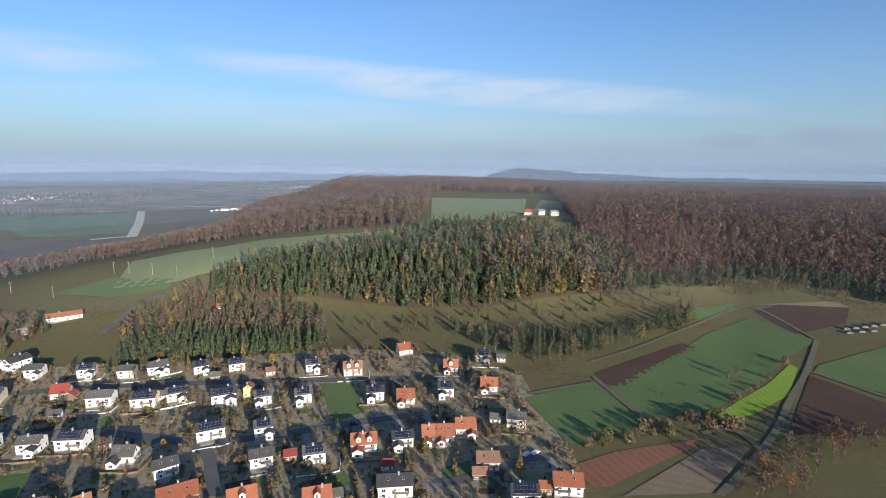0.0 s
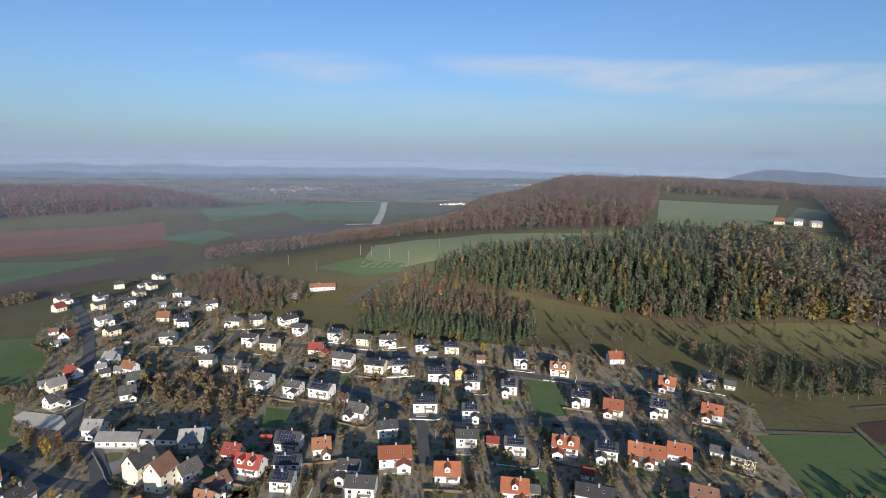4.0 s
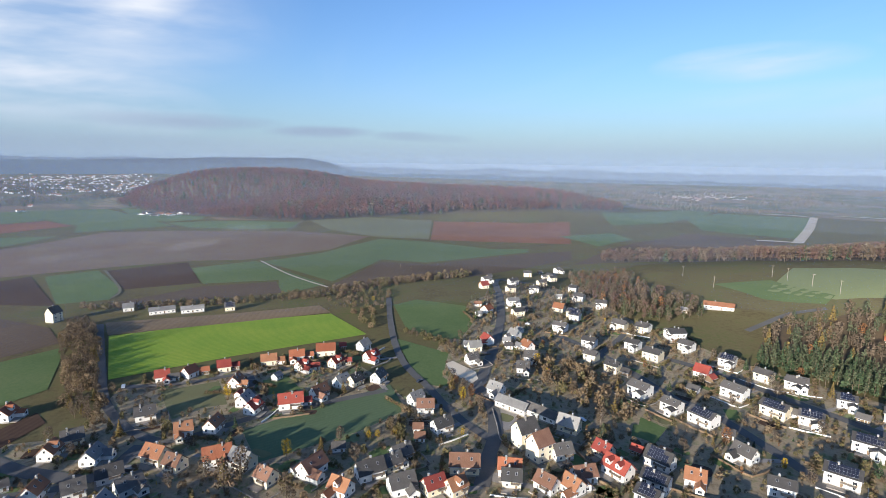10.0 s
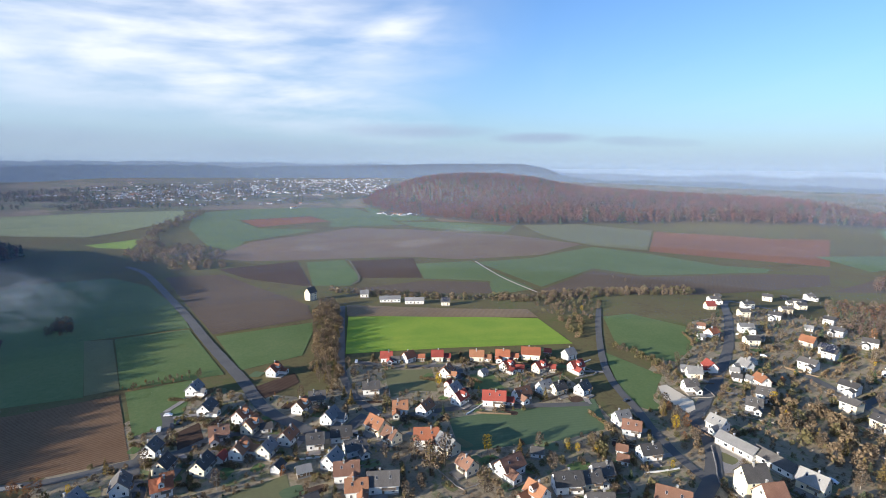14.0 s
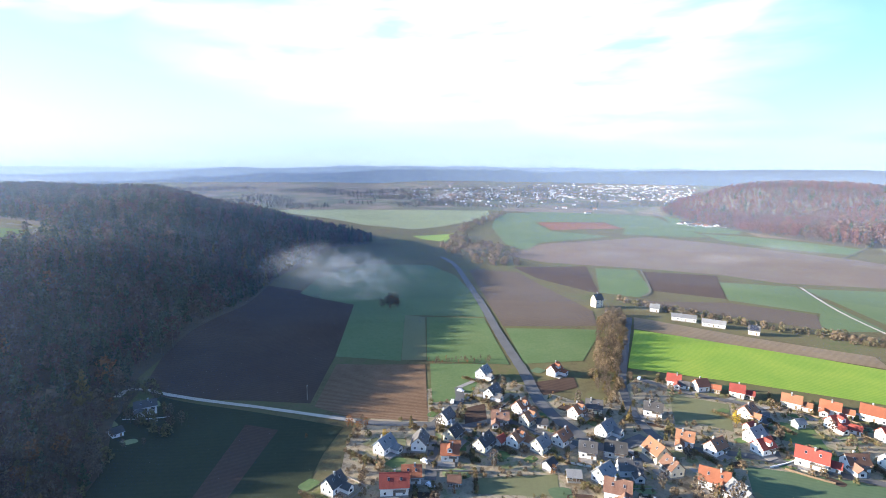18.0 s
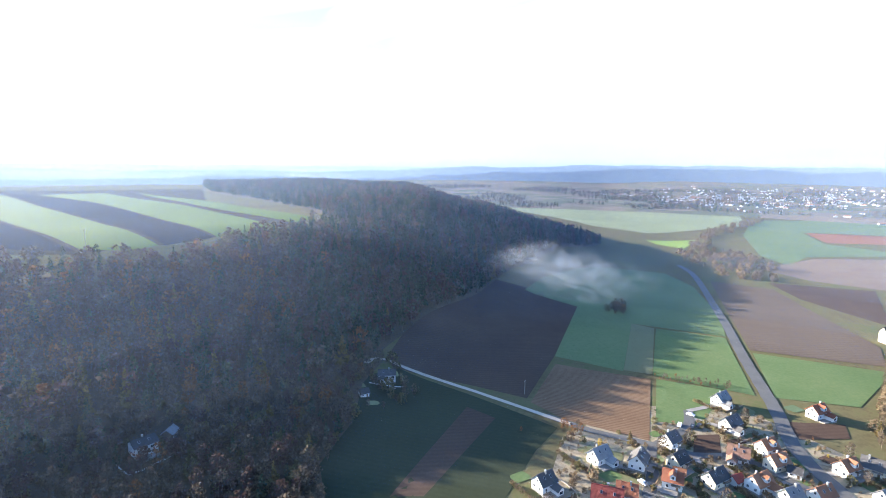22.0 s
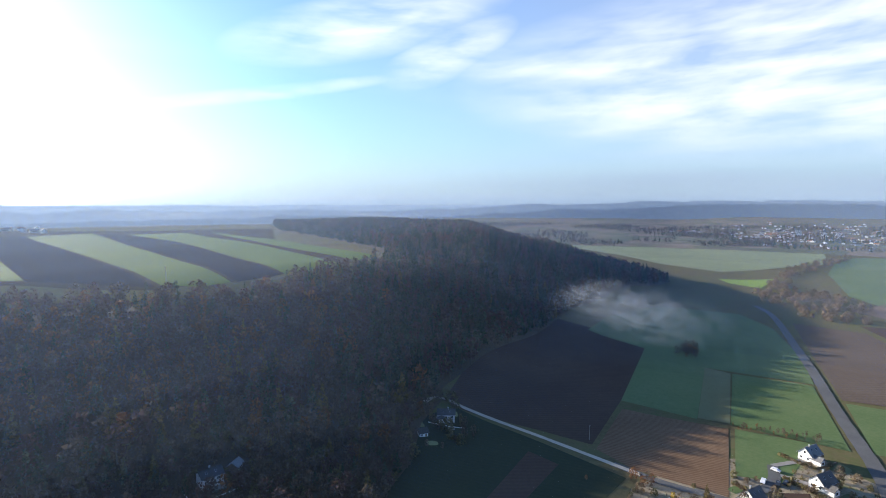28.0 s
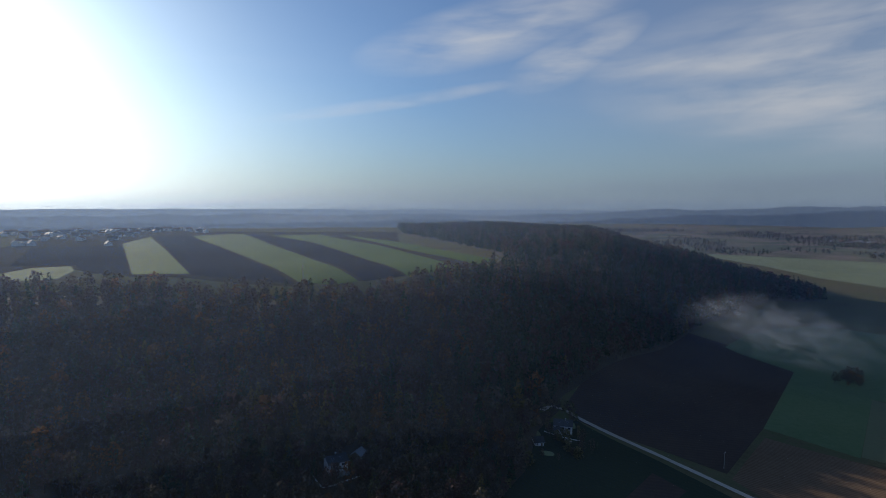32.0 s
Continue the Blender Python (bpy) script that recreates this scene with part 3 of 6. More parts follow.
THICKETS.append(("tree_row", "tall brown bare trees along a lane", ((-460, -101), (-504, -102), (-509, -89), (-408, -67), (-297, -51), (-294, -59), (-316, -70)), 6.0, 6, 10, 230, 6, dict(bare=4, larch=0.7, brush=1.2)))
THICKETS.append(("railway_hedge", "brown hedge along the railway", ((-576, -111), (-559, -39), (-536, 31), (-543, 115), (-579, 214), (-589, 316), (-558, 300), (-541, 201), (-515, 109), (-529, 19), (-543, -72)), 5.5, 3, 7, 90, 3, dict(bare=3, brush=3, shrub=2)))
THICKETS.append(("thicket", "brown thicket beside the lane", ((-528, 111), (-535, 174), (-511, 181), (-448, 147), (-384, 115), (-453, 118), (-487, 104)), 8, 2, 5, 110, 4, dict(bare=1, brush=3, shrub=2)))
THICKETS.append(("autumn_copse", "autumn copse above the far street", ((-524, 416), (-460, 446), (-360, 388), (-312, 390), (-284, 364), (-290, 333), (-326, 315), (-421, 344)), 7, 7, 12, 110, 4, dict(bare=4, rust=0.9, pine=2.2, beech=1.4)))
THICKETS.append(("orchard_slope", "overgrown shrubs behind the manor", ((-268, 186), (-268, 210), (-250, 217), (-218, 216), (-198, 205), (-185, 185), (-202, 181), (-217, 184), (-234, 180), (-248, 177)), 7.4, 4, 9, 120, 5, dict(shrub=2, brush=4, bare=3, larch=1)))
THICKETS.append(("creek_trees", "bare trees along a creek", ((-846, -484), (-959, -495), (-949, -430), (-850, -323), (-711, -275), (-697, -329), (-757, -416)), 15, 6, 12, 110, 4, dict(bare=4, brush=3)))
THICKETS.append(("creek_line", "line of bare trees in the plain", ((-961, -525), (-1253, -643), (-1707, -723), (-1628, -674), (-1126, -560), (-901, -464)), 16, 6, 12, 80, 2, dict(bare=3, brush=3, shrub=1)))
THICKETS.append(("field_hedge", "brown hedge between fields", ((65, 229), (96, 244), (128, 258), (142, 253), (155, 249), (145, 243), (121, 240), (84, 227), (65, 222)), 5, 3, 7, 110, 4, dict(bare=3, brush=3, shrub=2)))
THICKETS.append(("valley_thicket", "bare thicket along the eastern track", ((110, 189), (138, 213), (164, 232), (190, 240), (223, 242), (209, 225), (185, 218), (167, 208), (147, 192), (129, 189)), 6, 5, 10, 130, 5, dict(bare=3, beech=2, rust=0.4)))
THICKETS.append(("crop_hedge", "low brown hedge beside the mustard strip", ((135, 257), (149, 264), (193, 302), (233, 340), (229, 332), (191, 296), (148, 259), (137, 254)), 4, 2, 5, 90, 3, dict(bare=3, brush=3, shrub=1)))
THICKETS.append(("scattered_pines", "scattered pines on the dry slope", ((-80, 400), (8, 423), (105, 450), (250, 493), (228, 436), (100, 341), (64, 329), (7, 375), (-72, 359)), 15, 6, 11, 140, 3, dict(pine=5, spruce=2, bare=1)))
THICKETS.append(("lower_pines", "loose belt of pines above the gardens", ((7, 384), (72, 374), (135, 389), (213, 435), (203, 408), (125, 357), (67, 323), (30, 351)), 6.4, 8, 13, 120, 3, dict(pine=5, spruce=2, bare=1.2, larch=0.4)))
THICKETS.append(("slope_scrub", "scrub along the foot of the beech wood", ((194, 504), (257, 507), (289, 482), (345, 484), (370, 424), (381, 438), (362, 502), (307, 515), (236, 526)), 8, 4, 9, 110, 3, dict(pine=3, bare=3)))
THICKETS.append(("garden_poplars", "tall golden-brown poplars by the old farm", ((-255, -17), (-249, -8), (-218, 11), (-192, 26), (-195, 16), (-204, -1), (-239, -14)), 8.5, 11, 16, 240, 8, dict(larch=1.5, bare=3)))
THICKETS.append(("meadow_hedge", "brown hedge at the meadow edge", ((-301, -182), (-326, -147), (-321, -129), (-316, -142), (-294, -177)), 3.6, 2, 4, 90, 3, dict(bare=4, rust=1)))
THICKETS.append(("rust_hedge", "rusty red trees at the shaded field edge", ((-195, -166), (-208, -160), (-195, -151), (-186, -157)), 5, 4, 8, 150, 4, dict(rust=3, bare=1)))
THICKETS.append(("field_clump", "clump of bare trees in the meadow", ((-407, -298), (-442, -314), (-444, -303), (-416, -283)), 5, 7, 10, 150, 5, dict(rust=1, bare=3)))
THICKETS.append(("orchard", "leafy orchard with golden fruit trees", ((-239, 88), (-219, 113), (-203, 105), (-206, 95), (-218, 81), (-224, 63)), 9, 3, 7, 140, 5, dict(shrub=4, golden=1, bare=2)))
THICKETS.append(("meadow_shrubs", "dark shrubs along the hollow way", ((-376, 141), (-336, 162), (-311, 166), (-307, 161), (-327, 153), (-361, 137)), 5, 3, 5, 110, 4, dict(bare=3, shrub=2)))
THICKETS.append(("street_shrubs", "bare trees behind the main street", ((-282, 134), (-272, 136), (-244, 135), (-215, 125), (-219, 122), (-242, 127), (-260, 126)), 7, 6, 10, 200, 6, dict(rust=2, bare=3)))
THICKETS.append(("shaded_shrubs", "dark shrubs below the shaded wood", ((-28, -247), (-71, -240), (-128, -257), (-172, -294), (-164, -243), (-112, -225), (-76, -195), (-38, -208)), 8, 4, 9, 110, 4, dict(bare=4, shrub=2, pine=1)))
MANOR_WALL = ((-227, 135), (-210, 128), (-199, 123), (-190, 124), (-186, 129))
POLES = ((-389, 461, 11), (-336, 441, 11), (-321, 503, 12), (-305, 501, 12), (-275, 488, 12), (-246, 476, 12), (-232, 523, 12), (-145, 524, 12), (-13, -506, 14), (-209, -205, 9), (-955, 894, 22), (-1251, 421, 22))
CARS = ((38.1, 218.9, 40, 1), (42.4, 220.1, 40, 1), (-263.5, -135.1, 100, 1), (-247.2, -131.9, 20, 1), (-255.0, -125.9, 10, 0), (-186.7, -110.2, 80, 0), (-172.1, -101.6, 80, 1), (-247.4, -132.1, 20, 1), (-197.6, 170.8, 30, 1), (-341.2, -47.0, 0, 1), (-275.8, 113.0, 120, 0), (-44.1, 246.2, 0, 0), (-2.3, 234.2, 30, 0), (-345.3, 236.5, 60, 1), (-394.2, 248.2, 60, 1), (-274.0, 180.4, 30, 0), (-251.1, -127.3, 20, 0), (-197.6, -122.7, 15, 1), (-186.5, -112.9, 80, 1))
LOGS = ((319.8, 401.0), (328.4, 402.9), (337.0, 404.8), (345.4, 406.3), (353.9, 407.8), (315.3, 392.0), (326.3, 394.0), (337.0, 395.7))
LONE_TREES = []
LONE_TREES += [(1, 174, 303, 13), (0, 181, 308, 11), (0, 125, 282, 4), (0, 144, 295, 3), (0, 159, 308, 3), (2, 41, 278, 7), (4, 43, 282, 8), (6, -474, 146, 9), (6, 64, -427, 12), (5, 69, -400, 12), (6, -73, 210, 5), (5, -245, 126, 10), (1, -229, 129, 11), (5, -233, 125, 10), (5, -412, -291, 8), (5, -176, -174, 6), (1, -662, 243, 9), (0, -634, 248, 8), (4, 193, 435, 13), (4, 198, 430, 12)]
LONE_TREES += [(3, 186, 428, 11), (4, -64, 383, 8), (4, 146, 490, 9), (6, -116, -503, 8), (6, -126, -503, 6), (5, -210, -554, 9), (4, -47, 229, 7), (3, -43, 262, 7), (6, -93, 290, 5), (6, -223, 79, 5), (6, -209, 108, 6), (6, -224, 79, 6), (1, -249, 126, 9), (5, -244, 127, 8), (5, -248, 133, 8), (3, -152, 221, 8), (3, -145, 228, 9), (2, -154, 212, 10), (2, -162, 217, 9), (2, -144, 207, 9)]

# ---- materials ----


def material(name, tones, broad=0.02, fine=0.6, rough=0.9, bump=0.3, island=0.0, each=0.0, rows=None, gloss=0.3, detail=6.0, span=0.22, through=0.0):
    """A worn natural surface: a broad and a fine noise over a run of tones, with relief; rows: (spacing in metres, heading, strength); through: light let through a leaf."""
    m = bpy.data.materials.new(name)
    m.use_nodes = True
    n, l = m.node_tree.nodes, m.node_tree.links
    b = n["Principled BSDF"]
    b.inputs["Roughness"].default_value = rough
    b.inputs["Specular IOR Level"].default_value = gloss
    coord = n.new("ShaderNodeTexCoord")
    ramp = n.new("ShaderNodeValToRGB")
    ramp.color_ramp.elements[0].position, ramp.color_ramp.elements[1].position = 0.5 - span, 0.5 + span
    for k, tone in enumerate(tones):
        e = ramp.color_ramp.elements[k] if k < 2 else ramp.color_ramp.elements.new(0.5)
        e.color = (*tone, 1)
    big, small, add = n.new("ShaderNodeTexNoise"), n.new("ShaderNodeTexNoise"), n.new("ShaderNodeMath")
    for tex, scale in ((big, broad), (small, fine)):
        tex.inputs["Scale"].default_value, tex.inputs["Detail"].default_value, tex.inputs["Roughness"].default_value = scale, detail, 0.62
        l.new(coord.outputs["Object"], tex.inputs["Vector"])
    add.operation = "MULTIPLY_ADD"
    add.inputs[1].default_value = 0.45
    l.new(small.outputs[0], add.inputs[0])
    part_big = n.new("ShaderNodeMath")
    part_big.operation, part_big.inputs[1].default_value = "MULTIPLY", 0.55
    l.new(big.outputs[0], part_big.inputs[0])
    l.new(part_big.outputs[0], add.inputs[2])
    level = add.outputs[0]

    def shift(source, amount):
        nonlocal level
        q = n.new("ShaderNodeMath")
        q.operation, q.inputs[1].default_value, q.inputs[2].default_value = "MULTIPLY_ADD", amount, -amount / 2
        l.new(source, q.inputs[0])
        s = n.new("ShaderNodeMath")
        l.new(q.outputs[0], s.inputs[0])
        l.new(level, s.inputs[1])
        level = s.outputs[0]

    if island:
        shift(n.new("ShaderNodeNewGeometry").outputs["Random Per Island"], island)
    if each:
        shift(n.new("ShaderNodeObjectInfo").outputs["Random"], each)
    relief = small.outputs[0]
    if rows:
        place, wave = n.new("ShaderNodeMapping"), n.new("ShaderNodeTexWave")
        place.inputs["Rotation"].default_value = (0, 0, radians(-rows[1]))
        wave.inputs["Scale"].default_value = 0.314 / rows[0]
        wave.inputs["Distortion"].default_value, wave.inputs["Detail"].default_value, wave.inputs["Detail Scale"].default_value = 1.2, 3.0, 0.6
        l.new(coord.outputs["Object"], place.inputs[0])
        l.new(place.outputs[0], wave.inputs["Vector"])
        shift(wave.outputs[1], rows[2])
    l.new(level, ramp.inputs[0])
    l.new(ramp.outputs[0], b.inputs["Base Color"])
    if through:
        leaf, blend, out = n.new("ShaderNodeBsdfTranslucent"), n.new("ShaderNodeMixShader"), n["Material Output"]
        l.new(ramp.outputs[0], leaf.inputs[0])
        blend.inputs[0].default_value = through
        l.new(b.outputs[0], blend.inputs[1])
        l.new(leaf.outputs[0], blend.inputs[2])
        l.new(blend.outputs[0], out.inputs[0])
    if bump:
        lift = n.new("ShaderNodeBump")
        lift.inputs["Strength"].default_value, lift.inputs["Distance"].default_value = bump, 0.5 / max(fine, 0.05) * 0.3
        l.new(relief, lift.inputs["Height"])
        l.new(lift.outputs[0], b.inputs["Normal"])
    return m


def roof_tiles(name, tones):
    """Rows of roof tiles: courses and columns in relief, weathered."""
    m = material(name, tones, 0.25, 2.5, 0.75, 0.0, each=0.45)
    n, l = m.node_tree.nodes, m.node_tree.links
    coord, wave, lift = n.new("ShaderNodeTexCoord"), n.new("ShaderNodeTexWave"), n.new("ShaderNodeBump")
    wave.bands_direction = "X"
    wave.inputs["Scale"].default_value, wave.inputs["Distortion"].default_value = 1.05, 0.3
    l.new(coord.outputs["Object"], wave.inputs["Vector"])
    l.new(wave.outputs[1], lift.inputs["Height"])
    lift.inputs["Strength"].default_value, lift.inputs["Distance"].default_value = 0.6, 0.06
    l.new(lift.outputs[0], n["Principled BSDF"].inputs["Normal"])
    return m


M = {
    "ground": material("meadow_ground", ((0.106, 0.086, 0.048), (0.110, 0.122, 0.050), (0.145, 0.126, 0.066)), 0.02, 0.3, 0.95, 0.5, gloss=0.0, span=0.14),
    "garden": material("garden_ground", ((0.165, 0.128, 0.080), (0.145, 0.160, 0.064), (0.32, 0.26, 0.18)), 0.07, 0.35, 0.95, 0.5, gloss=0.1, span=0.13),
    "floor": material("forest_floor", ((0.065, 0.052, 0.036), (0.130, 0.085, 0.052), (0.091, 0.068, 0.042)), 0.03, 0.4, 0.95, 0.5),
    "green": material("grass_green", ((0.082, 0.132, 0.046), (0.140, 0.176, 0.070), (0.108, 0.155, 0.058)), 0.02, 0.5, 0.85, 0.4, gloss=0.15, span=0.16),
    "lightgreen": material("grass_pale", ((0.165, 0.200, 0.085), (0.225, 0.245, 0.115), (0.195, 0.222, 0.100)), 0.012, 0.4, 0.85, 0.4),
    "olive": material("grass_dry", ((0.13, 0.12, 0.06), (0.17, 0.17, 0.08), (0.15, 0.15, 0.07)), 0.02, 0.5, 0.9, 0.4),
    "darkgreen": material("winter_crop", ((0.078, 0.122, 0.058), (0.112, 0.155, 0.075), (0.094, 0.138, 0.066)), 0.02, 0.5, 0.85, 0.4, rows=(2.4, 10, 0.12)),
    "bluegreen": material("dewy_grass", ((0.098, 0.145, 0.060), (0.150, 0.188, 0.088), (0.123, 0.166, 0.073)), 0.01, 0.3, 0.9, 0.3, gloss=0.06, span=0.16),
    "yellowgreen": material("mustard_crop", ((0.14, 0.25, 0.02), (0.28, 0.34, 0.04), (0.20, 0.30, 0.03)), 0.03, 0.6, 0.85, 0.5, rows=(3.2, -4, 0.17)),
    "soil": material("ploughed_soil", ((0.075, 0.05, 0.04), (0.115, 0.08, 0.06), (0.092, 0.063, 0.048)), 0.02, 0.6, 1.0, 0.6, rows=(3.2, 60, 0.12), gloss=0.0),
    "redsoil": material("reddish_soil", ((0.20, 0.092, 0.058), (0.28, 0.145, 0.095), (0.24, 0.118, 0.076)), 0.015, 0.5, 0.95, 0.5, gloss=0.0, rows=(4.0, 20, 0.12)),
    "tan": material("stubble", ((0.19, 0.140, 0.092), (0.27, 0.20, 0.135), (0.225, 0.168, 0.112)), 0.012, 0.5, 0.95, 0.5, gloss=0.0, span=0.16, rows=(5.0, 70, 0.08)),
    "brown": material("dusky_tilth", ((0.106, 0.08, 0.061), (0.157, 0.121, 0.092), (0.132, 0.1, 0.076)), 0.008, 0.4, 0.95, 0.5, gloss=0.0, span=0.17, rows=(5.0, 62, 0.07)),
    # Near-black tones: grass with the southern hill's shade painted in.
    "shade_meadow": material("shade_painted_meadow", ((0.038, 0.046, 0.028), (0.058, 0.066, 0.040), (0.048, 0.056, 0.034)), 0.015, 0.5, 0.95, 0.4, gloss=0.0, rows=(3.0, 35, 0.08)),
    "rows": material("furrowed_soil", ((0.135, 0.082, 0.050), (0.235, 0.150, 0.095), (0.18, 0.115, 0.072)), 0.02, 0.6, 0.95, 0.6, rows=(1.9, 38, 0.26), gloss=0.0),
    "marsh": material("reed_marsh", ((0.14, 0.085, 0.06), (0.20, 0.16, 0.095), (0.17, 0.115, 0.078)), 0.02, 0.15, 0.95, 0.5),
    "sand": material("pale_sand", ((0.55, 0.48, 0.37), (0.66, 0.58, 0.46)), 0.08, 1.2, 0.95, 0.3),
    "southgreen": material("young_wheat", ((0.088, 0.128, 0.024), (0.128, 0.162, 0.038), (0.106, 0.145, 0.031)), 0.012, 0.4, 0.9, 0.4, rows=(6.0, 30, 0.1), gloss=0.03),
    "southsoil": material("dark_tilth", ((0.032, 0.028, 0.026), (0.052, 0.046, 0.042), (0.042, 0.037, 0.034)), 0.015, 0.5, 1.0, 0.3, gloss=0.0),
    "southtan": material("brown_tilth", ((0.056, 0.046, 0.030), (0.083, 0.068, 0.042)), 0.015, 0.5, 1.0, 0.3, gloss=0.0),
    "asphalt": material("asphalt", ((0.085, 0.083, 0.082), (0.14, 0.135, 0.128), (0.11, 0.107, 0.103)), 0.08, 1.5, 0.85, 0.2),
    "gravel": material("chalk_gravel", ((0.40, 0.34, 0.26), (0.56, 0.49, 0.39), (0.48, 0.41, 0.32)), 0.06, 1.0, 0.95, 0.4),
    "dirt": material("earth_track", ((0.105, 0.100, 0.062), (0.170, 0.155, 0.105), (0.138, 0.126, 0.082)), 0.06, 1.0, 0.95, 0.4),
    "paving": material("paving", ((0.22, 0.20, 0.18), (0.33, 0.30, 0.27)), 0.3, 1.5, 0.9, 0.3),
    "white_wall": material("white_render", ((0.64, 0.63, 0.60), (0.80, 0.79, 0.76), (0.74, 0.73, 0.70)), 0.3, 2.0, 0.9, 0.1, each=0.3),
    "cream_wall": material("cream_render", ((0.66, 0.58, 0.42), (0.78, 0.70, 0.54)), 0.3, 2.0, 0.9, 0.1, each=0.3),
    "yellow_wall": material("ochre_render", ((0.62, 0.42, 0.16), (0.72, 0.52, 0.24)), 0.3, 2.0, 0.9, 0.1),
    "plinth": material("grey_plinth", ((0.22, 0.21, 0.20), (0.32, 0.31, 0.29)), 0.5, 3.0, 0.9, 0.2),
    "wood": material("weathered_wood", ((0.13, 0.09, 0.06), (0.24, 0.17, 0.11), (0.18, 0.13, 0.085)), 0.6, 4.0, 0.85, 0.3, each=0.3),
    "white_paint": material("white_paint", ((0.72, 0.72, 0.71), (0.82, 0.82, 0.80)), 1.0, 6.0, 0.5, 0.0),
    "metal": material("zinc", ((0.30, 0.32, 0.34), (0.42, 0.43, 0.45)), 0.6, 4.0, 0.45, 0.05, gloss=0.6),
    "bark": material("bark", ((0.09, 0.07, 0.05), (0.17, 0.14, 0.105), (0.13, 0.10, 0.075)), 1.0, 6.0, 0.95, 0.5),
    "pale_bark": material("pale_bark", ((0.20, 0.17, 0.14), (0.34, 0.31, 0.27)), 1.0, 6.0, 0.95, 0.5),
    "pine": material("pine_needles", ((0.046, 0.062, 0.040), (0.115, 0.128, 0.078), (0.078, 0.092, 0.056)), 0.05, 0.4, 0.85, 0.0, island=0.5, gloss=0.08, through=0.12),
    "spruce": material("spruce_needles", ((0.032, 0.054, 0.032), (0.078, 0.108, 0.058), (0.053, 0.078, 0.044)), 0.05, 0.4, 0.85, 0.0, island=0.5, gloss=0.08, through=0.12),
    "larch": material("autumn_larch", ((0.121, 0.097, 0.039), (0.226, 0.165, 0.066), (0.171, 0.128, 0.051)), 0.05, 0.4, 0.85, 0.0, island=0.5, gloss=0.08, through=0.15),
    "beech": material("russet_beech", ((0.088, 0.055, 0.046), (0.152, 0.096, 0.079), (0.120, 0.075, 0.062)), 0.012, 0.1, 0.9, 0.0, island=0.25, gloss=0.05, through=0.14),
    "copper": material("copper_beech", ((0.130, 0.058, 0.050), (0.215, 0.096, 0.080), (0.170, 0.076, 0.064)), 0.006, 0.06, 0.9, 0.0, island=0.25, gloss=0.05, through=0.35),
    "bare": material("bare_twigs", ((0.088, 0.068, 0.050), (0.168, 0.130, 0.096), (0.128, 0.099, 0.073)), 0.02, 0.15, 0.9, 0.0, island=0.4, gloss=0.05, through=0.14),
    "rust": material("rusty_leaves", ((0.15, 0.071, 0.036), (0.27, 0.139, 0.066), (0.21, 0.105, 0.05)), 0.1, 0.5, 0.9, 0.0, island=0.5, gloss=0.05, through=0.22),
    "golden": material("golden_leaves", ((0.34, 0.23, 0.03), (0.52, 0.38, 0.06), (0.44, 0.31, 0.045)), 0.1, 0.5, 0.9, 0.0, island=0.5, gloss=0.05, through=0.4),
    "brush": material("hedge_twigs", ((0.150, 0.112, 0.072), (0.260, 0.195, 0.125), (0.205, 0.152, 0.098)), 0.05, 0.3, 0.9, 0.0, island=0.4, gloss=0.05, through=0.3),
    "shrub": material("shrub_leaves", ((0.118, 0.112, 0.058), (0.225, 0.190, 0.098), (0.170, 0.150, 0.076)), 0.1, 0.5, 0.9, 0.0, island=0.5, gloss=0.05, through=0.4),
    "roof_G": roof_tiles("anthracite_tiles", ((0.050, 0.049, 0.050), (0.115, 0.108, 0.104), (0.078, 0.074, 0.073))),
    "roof_B": roof_tiles("brown_tiles", ((0.14, 0.075, 0.05), (0.25, 0.14, 0.095), (0.19, 0.10, 0.07))),
    "roof_R": roof_tiles("orange_red_tiles", ((0.213, 0.07, 0.037), (0.328, 0.123, 0.066), (0.271, 0.094, 0.049))),
    "roof_O": roof_tiles("orange_tiles", ((0.21, 0.091, 0.049), (0.322, 0.158, 0.087), (0.266, 0.122, 0.066))),
    "roof_D": roof_tiles("dark_red_tiles", ((0.20, 0.040, 0.032), (0.31, 0.07, 0.05), (0.25, 0.053, 0.04))),
    "roof_L": roof_tiles("pale_grey_tiles", ((0.14, 0.14, 0.145), (0.26, 0.255, 0.25), (0.19, 0.19, 0.19))),
    "roof_T": roof_tiles("clay_tiles", ((0.225, 0.098, 0.056), (0.315, 0.158, 0.098), (0.27, 0.128, 0.075))),
}


def glassy(name, tone, rough, metal=0.0):
    m = bpy.data.materials.new(name)
    m.use_nodes = True
    b = m.node_tree.nodes["Principled BSDF"]
    b.inputs["Base Color"].default_value = (*tone, 1)
    b.inputs["Roughness"].default_value, b.inputs["Metallic"].default_value = rough, metal
    return m


M["glass"] = glassy("window_glass", (0.03, 0.035, 0.045), 0.08)
M["solar"] = glassy("solar_cells", (0.014, 0.019, 0.038), 0.3)
M["car_white"] = glassy("white_car_paint", (0.75, 0.75, 0.76), 0.25)
M["car_dark"] = glassy("dark_car_paint", (0.03, 0.035, 0.045), 0.25)
M["rubber"] = glassy("rubber", (0.02, 0.02, 0.02), 0.8)


# ---- building helpers ----
def mesh_of(name, verts, faces, mats, index=None, smooth=False):
    """A mesh from arrays; faces all of one length, or a list of tuples."""
    me = bpy.data.meshes.new(name)
    if isinstance(faces, np.ndarray):
        k, count = faces.shape[1], len(faces)
        me.vertices.add(len(verts))
        me.vertices.foreach_set("co", np.asarray(verts, np.float32).ravel())
        me.loops.add(count * k)
